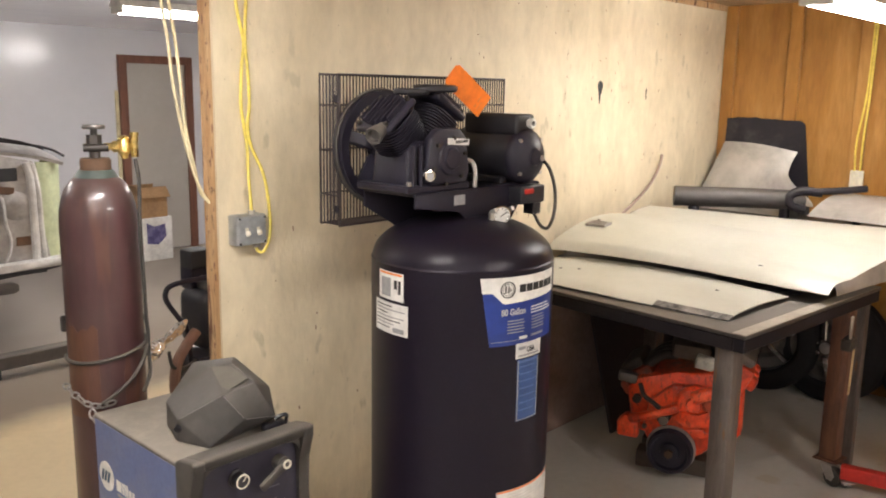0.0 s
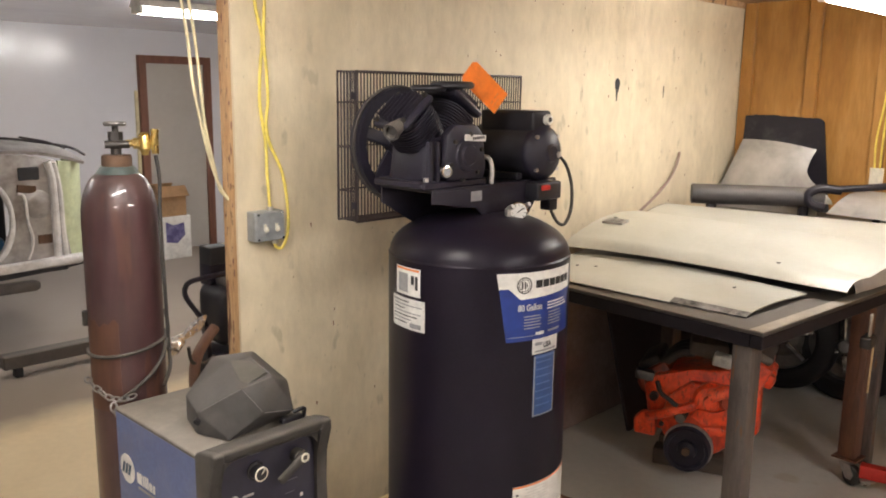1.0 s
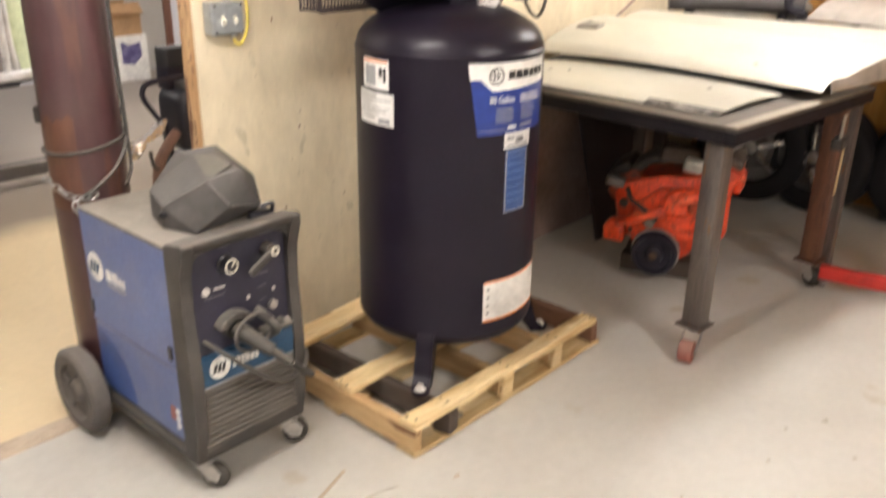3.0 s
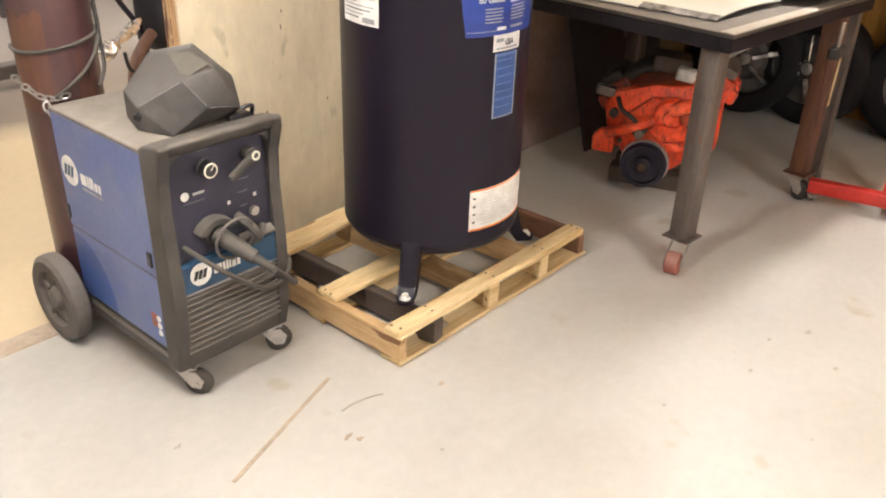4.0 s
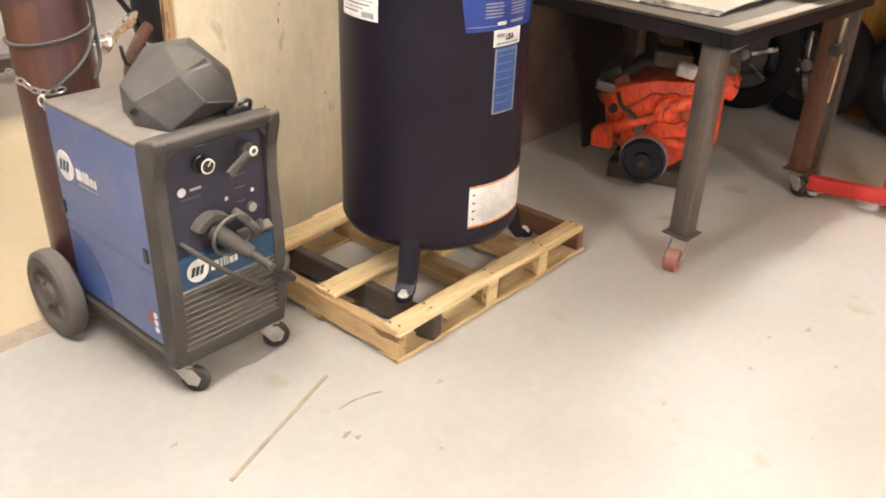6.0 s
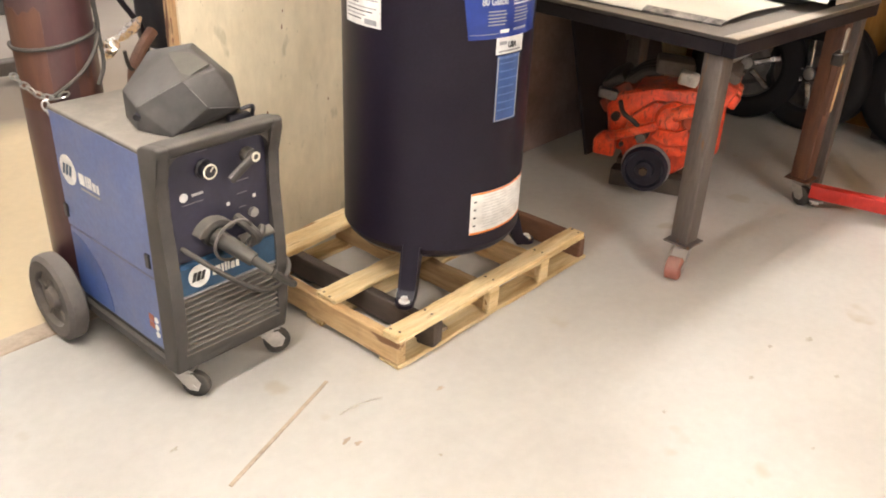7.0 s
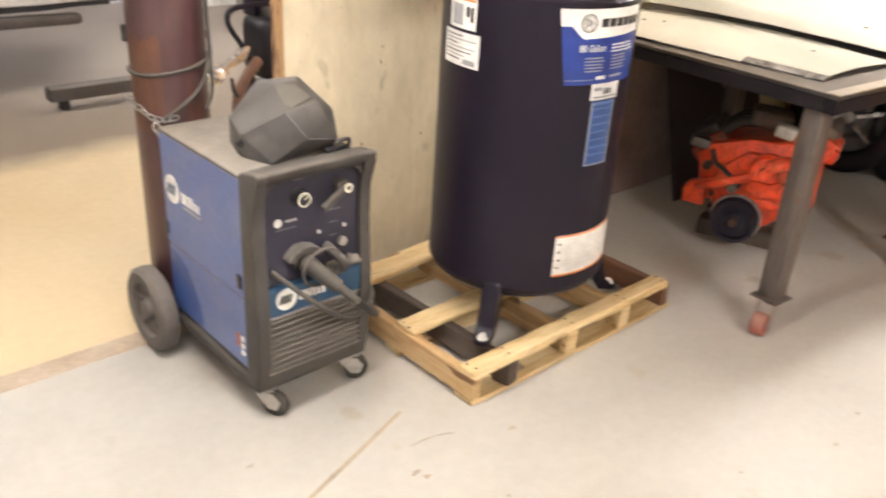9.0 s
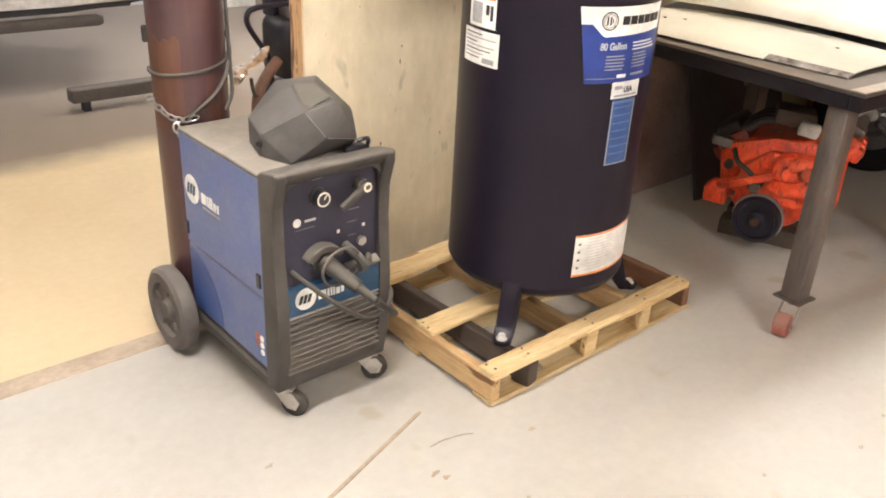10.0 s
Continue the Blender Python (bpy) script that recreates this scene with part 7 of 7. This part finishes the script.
prism(bm, [(-2.6, 0.408), (-0.10, 0.405), (-0.07, 0.42), (-0.07, 0.462), (-0.10, 0.474), (-2.6, 0.478)], 0.06, cm_ @ Matrix.Translation((0, 0, 0.0)), 0.008)
part("dolly_rail", bm, M_BEAM, car, "dark rail of the dolly under the sill")
for x in (-2.3, -1.6):
    bm = bmnew()
    box(bm, x, CY0 + 0.04, 0.21, 0.05, 0.05, 0.42, 0.004)
    part("dolly_leg", bm, M_DARK, car, smooth=False)
    bm = bmnew()
    box(bm, x, CY0 + 0.06, 0.50, 0.05, 0.05, 0.10, 0.004)
    part("dolly_post", bm, M_DARK, car, smooth=False)
bm = bmnew()
sheet(bm, lambda u, v: Vector((-2.5 + 2.80 * u, CY0 + 0.02 + 1.3 * v, 1.325 + 0.07 * math.sin(math.pi * min(1, v * 1.4)) - 0.09 * max(0, (u - 0.82) / 0.18) ** 2)), 24, 14, 0.02)
part("roof", bm, M_SHELL, car, "grey roof skin")
bm = bmnew()
tube(bm, [(-0.9, CY0 + 0.12, 1.40), (-0.30, CY0 + 0.10, 1.405), (-0.05, CY0 + 0.06, 1.385), (0.20, CY0 + 0.02, 1.335), (0.30, CY0, 1.28)], 0.009, 8)
tube(bm, [(-0.10, CY0 + 0.05, 1.41), (0.06, CY0 + 0.03, 1.375), (0.17, CY0 + 0.0, 1.33)], 0.007, 8)
part("gutter", bm, M_DKPANEL, car, "dark roof gutter rail")
bm = bmnew()
box(bm, -1.3, CY0 + 0.75, 0.88, 2.3, 1.1, 0.72, 0.08, seg=2)
part("interior", bm, M_DARK, car, "dark gutted interior")
bm = bmnew()
box(bm, -0.36, CY0 + 0.18, 0.66, 0.3, 0.2, 0.2, 0.05, seg=2)
part("seat_base", bm, M_BLUED, car, "dark blue seat remains")


def f_tail(u, v):
    x = 0.115 + 0.33 * math.sin(u * math.pi / 2)
    y = CY0 + 0.0 + 0.75 * (1 - math.cos(u * math.pi / 2))
    return Vector((x - 0.03 * (1 - v) * u, y, 0.57 + 0.68 * v - 0.05 * u * v))


bm = bmnew()
sheet(bm, f_tail, 14, 10, 0.02)
part("tail_panel", bm, M_SHELLG, car, "pale yellow-green end panel")
for x, z, w, hgt, mt, lb in ((-0.075, 1.175, 0.13, 0.085, M_DARK, "dark recess"), (0.0, 0.735, 0.09, 0.06, M_RUSTNECK, "rusty recess"), (0.19, 1.20, 0.09, 0.05, M_RUSTNECK, "rusty patch")):
    bm = bmnew()
    box(bm, x, CY0 - 0.002 + (0.05 if x > 0.1 else 0), z, w, 0.008, hgt, 0.003, pose(0, 0, 0, 0, 0, 25 if x > 0.1 else 0))
    part("recess", bm, mt, car, lb, smooth=False)
bm = bmnew()
lathe(bm, [(0, 0.02), (0.05, 0.018), (0.085, 0.008), (0.095, 0)], 28, Matrix.Translation((-0.03, CY0 - 0.0, 0.97)) @ pose(0, 0, 0, 90))
part("boss", bm, M_SHELL, car)
bm = bmnew()
tube(bm, [(-0.155, CY0 - 0.012, 1.05), (-0.114, CY0 - 0.014, 1.02), (-0.103, CY0 - 0.012, 0.86), (-0.081, CY0 - 0.014, 0.757), (-0.094, CY0 - 0.012, 0.67), (-0.122, CY0 - 0.012, 0.61)], 0.009, 8, 5)
part("seam", bm, M_SHELLRIM, car, "bright ragged seam")
bm = bmnew()
tube(bm, [(0.045, CY0 - 0.004, 1.25), (0.070, CY0 - 0.006, 1.14), (0.075, CY0 - 0.006, 0.89), (0.075, CY0 - 0.004, 0.60)], 0.026, 10, 6)
part("post", bm, M_SHELLRIM, car, "pale rounded door post")
bm = bmnew()
box(bm, -0.095, CY0 - 0.003, 1.075, 0.12, 0.010, 0.05, 0.004, pose(0, 0, 0, 0, 8, 0))
part("patch", bm, M_RUSTNECK, car, "rusty smear under the recess", smooth=False)
bm = bmnew()
prism(bm, [(-2.6, 0.485), (-0.30, 0.505), (0.05, 0.528), (0.25, 0.550), (0.25, 0.578), (-0.08, 0.560), (-2.6, 0.53)], 0.05, cm_ @ Matrix.Translation((0, 0, 0.02)), 0.006)
part("underbody_flange", bm, M_DARK, car, "dark flange under the sill")
bm = bmnew()
for x in (-2.3, -1.6):
    box(bm, x, CY0 + 0.9, 0.22, 0.07, 0.5, 0.44, 0.004)
part("dolly", bm, M_DARK, car, "dark steel dolly", smooth=False)

beam = thing("steel_beam", -0.15, 2.75, 0, "dark steel hoist leg lying across the floor on small feet", "beam")
bm = bmnew()
box(bm, 0.0, 2.745, 0.105, 0.98, 0.09, 0.085, 0.008)
part("bar", bm, M_BEAM, beam, smooth=False)
for x in (-0.40, 0.40):
    bm = bmnew()
    box(bm, x, 2.745, 0.032, 0.05, 0.05, 0.064, 0.006)
    part("foot", bm, M_DARK, beam, smooth=False)

bx = thing("white_carton", 2.05, 5.55, 0, "white printed carton with a violet picture, on the floor", "carton")
bm = bmnew()
box(bm, 2.06, 5.55, 0.22, 0.36, 0.30, 0.44, 0.004)
part("carton", bm, M_PAPER, bx, smooth=False)
bm = bmnew()
prism(bm, [(-0.10, -0.09), (0.02, -0.11), (0.11, -0.03), (0.10, 0.10), (-0.02, 0.08), (-0.10, 0.12)], 0.002, Matrix.Translation((2.06, 5.399, 0.27)) @ pose(0, 0, 0, 90))
part("picture", bm, M_PRINT, bx, "muted violet printed picture", smooth=False)
cb = thing("cardboard_box", 2.05, 5.55, 0.44, "brown cardboard box with raised flaps on a white carton", "carton")
bm = bmnew()
box(bm, 2.05, 5.55, 0.55, 0.31, 0.27, 0.22, 0.003)
part("body", bm, M_CARD, cb, smooth=False)
for rx, dy in ((-40, -0.17), (35, 0.17)):
    bm = bmnew()
    box(bm, 2.05, 5.55 + dy, 0.70, 0.30, 0.005, 0.13, 0, pose(0, 0, 0, rx))
    part("flap", bm, M_CARD, cb, smooth=False)
bm = bmnew()
box(bm, 1.90, 5.55, 0.71, 0.005, 0.26, 0.12, 0, pose(0, 0, 0, 0, -20, 0))
part("flap", bm, M_CARD, cb, smooth=False)

# small black compressor on a hand cart behind the wall's end
sc = thing("portable_compressor", -0.3, 0.5, 0, "small black portable compressor with a bent tube handle, behind the wall", "air compressor")
bm = bmnew()
tube(bm, [(-0.15, 0.46, 1.00), (-0.36, 0.46, 1.0), (-0.475, 0.45, 0.995), (-0.505, 0.45, 0.97), (-0.50, 0.45, 0.93), (-0.455, 0.45, 0.86), (-0.42, 0.45, 0.80), (-0.40, 0.46, 0.60)], 0.0105, 10, 4)
part("handle", bm, M_CAST, sc, "black bent tube handle")
bm = bmnew()
box(bm, -0.268, 0.52, 0.825, 0.205, 0.20, 0.25, 0.05, seg=4)
part("housing", bm, M_BLKPLA, sc, "rounded black housing")
bm = bmnew()
box(bm, -0.285, 0.49, 0.968, 0.09, 0.09, 0.06, 0.02, seg=3)
part("cover", bm, M_RIM, sc, "pale grey cover")
bm = bmnew()
box(bm, -0.285, 0.575, 0.985, 0.13, 0.09, 0.10, 0.012, seg=2)
part("motor", bm, M_CAST, sc, "black motor block")
bm = bmnew()
box(bm, -0.305, 0.56, 1.065, 0.10, 0.09, 0.075, 0.008, seg=2)
part("switch", bm, M_DARK, sc, "dark switch box")
bm = bmnew()
tube(bm, [(-0.40, 0.42, 0.80), (-0.455, 0.40, 0.76), (-0.495, 0.40, 0.70), (-0.51, 0.40, 0.62), (-0.50, 0.40, 0.50), (-0.46, 0.40, 0.40)], 0.022, 10)
part("fender_arc", bm, M_BELT, sc, "brown curved guard")
bm = bmnew()
tube(bm, [(-0.625, 0.38, 0.760), (-0.59, 0.38, 0.782), (-0.55, 0.385, 0.805), (-0.51, 0.39, 0.822), (-0.475, 0.40, 0.842), (-0.44, 0.41, 0.852)], lambda f: 0.026 - 0.014 * f + 0.006 * math.sin(11 * f), 12, 10)
lumpy(bm, 0.010, 55)
part("nozzle", bm, M_FOIL, sc, "crumpled shiny foil wrap", smooth=False)
bm = bmnew()
tube(bm, [(-0.545, 0.37, 0.76), (-0.53, 0.38, 0.70), (-0.50, 0.39, 0.68), (-0.45, 0.41, 0.67), (-0.40, 0.43, 0.68)], 0.007, 6)
part("hose", bm, M_RUBBER, sc, "thin black hose")
bm = bmnew()
lathe(bm, [(0, -0.20), (0.10, -0.19), (0.14, -0.14), (0.14, 0.14), (0.10, 0.19), (0, 0.20)], 28, Matrix.Translation((-0.28, 0.50, 0.30)) @ pose(0, 0, 0, 0, 90, 0))
box(bm, -0.28, 0.50, 0.56, 0.26, 0.2, 0.25, 0.02)
for x in (-0.42, -0.14):
    box(bm, x, 0.50, 0.085, 0.05, 0.2, 0.17, 0.01)
part("tank", bm, M_CAST, sc, "black lying tank")

# ---- marks on the floor ----
bm = bmnew()
a, b = Vector((-0.660, -0.812, 0)), Vector((-1.128, -0.972, 0))
dv = (b - a).normalized()
box(bm, (a.x + b.x) / 2, (a.y + b.y) / 2, 0.002, (b - a).length, 0.012, 0.004, 0.001, Matrix.Rotation(math.atan2(dv.y, dv.x), 4, "Z"))
single("wood_strip", bm, M_PALESTRIP, "thin pale brown wooden strip lying on the concrete", "strip", smooth=False)
rng = random.Random(11)
for x, y, s in ((-0.80, -1.055, 0.020), (-0.785, -1.085, 0.016), (-0.44, -1.08, 0.02), (-0.055, -1.632, 0.012), (0.505, -1.948, 0.016), (-0.66, -1.28, 0.01), (0.30, -1.75, 0.014), (0.52, -1.72, 0.014), (-1.15, -0.75, 0.018), (0.10, -2.02, 0.01), (0.66, -1.80, 0.02)):
    bm = bmnew()
    n = 14
    pts = [(x + s * rng.uniform(0.35, 1.1) * math.cos(2 * math.pi * k / n), y + 0.6 * s * rng.uniform(0.35, 1.1) * math.sin(2 * math.pi * k / n)) for k in range(n)]
    prism(bm, pts, 0.0006)
    single("stain", bm, M_SILL if s in (0.020, 0.016) and y > -1.1 else M_STAIN, "small faint brown stain on the concrete", "stain", "floor stains", smooth=False)
bm = bmnew()
tube(bm, [(-0.74, -0.96, 0.003), (-0.69, -0.96, 0.003), (-0.63, -0.975, 0.003), (-0.60, -0.99, 0.003)], 0.002, 6)
single("wire_scrap", bm, M_STAIN, "thin scrap of grey wire on the concrete", "wire")
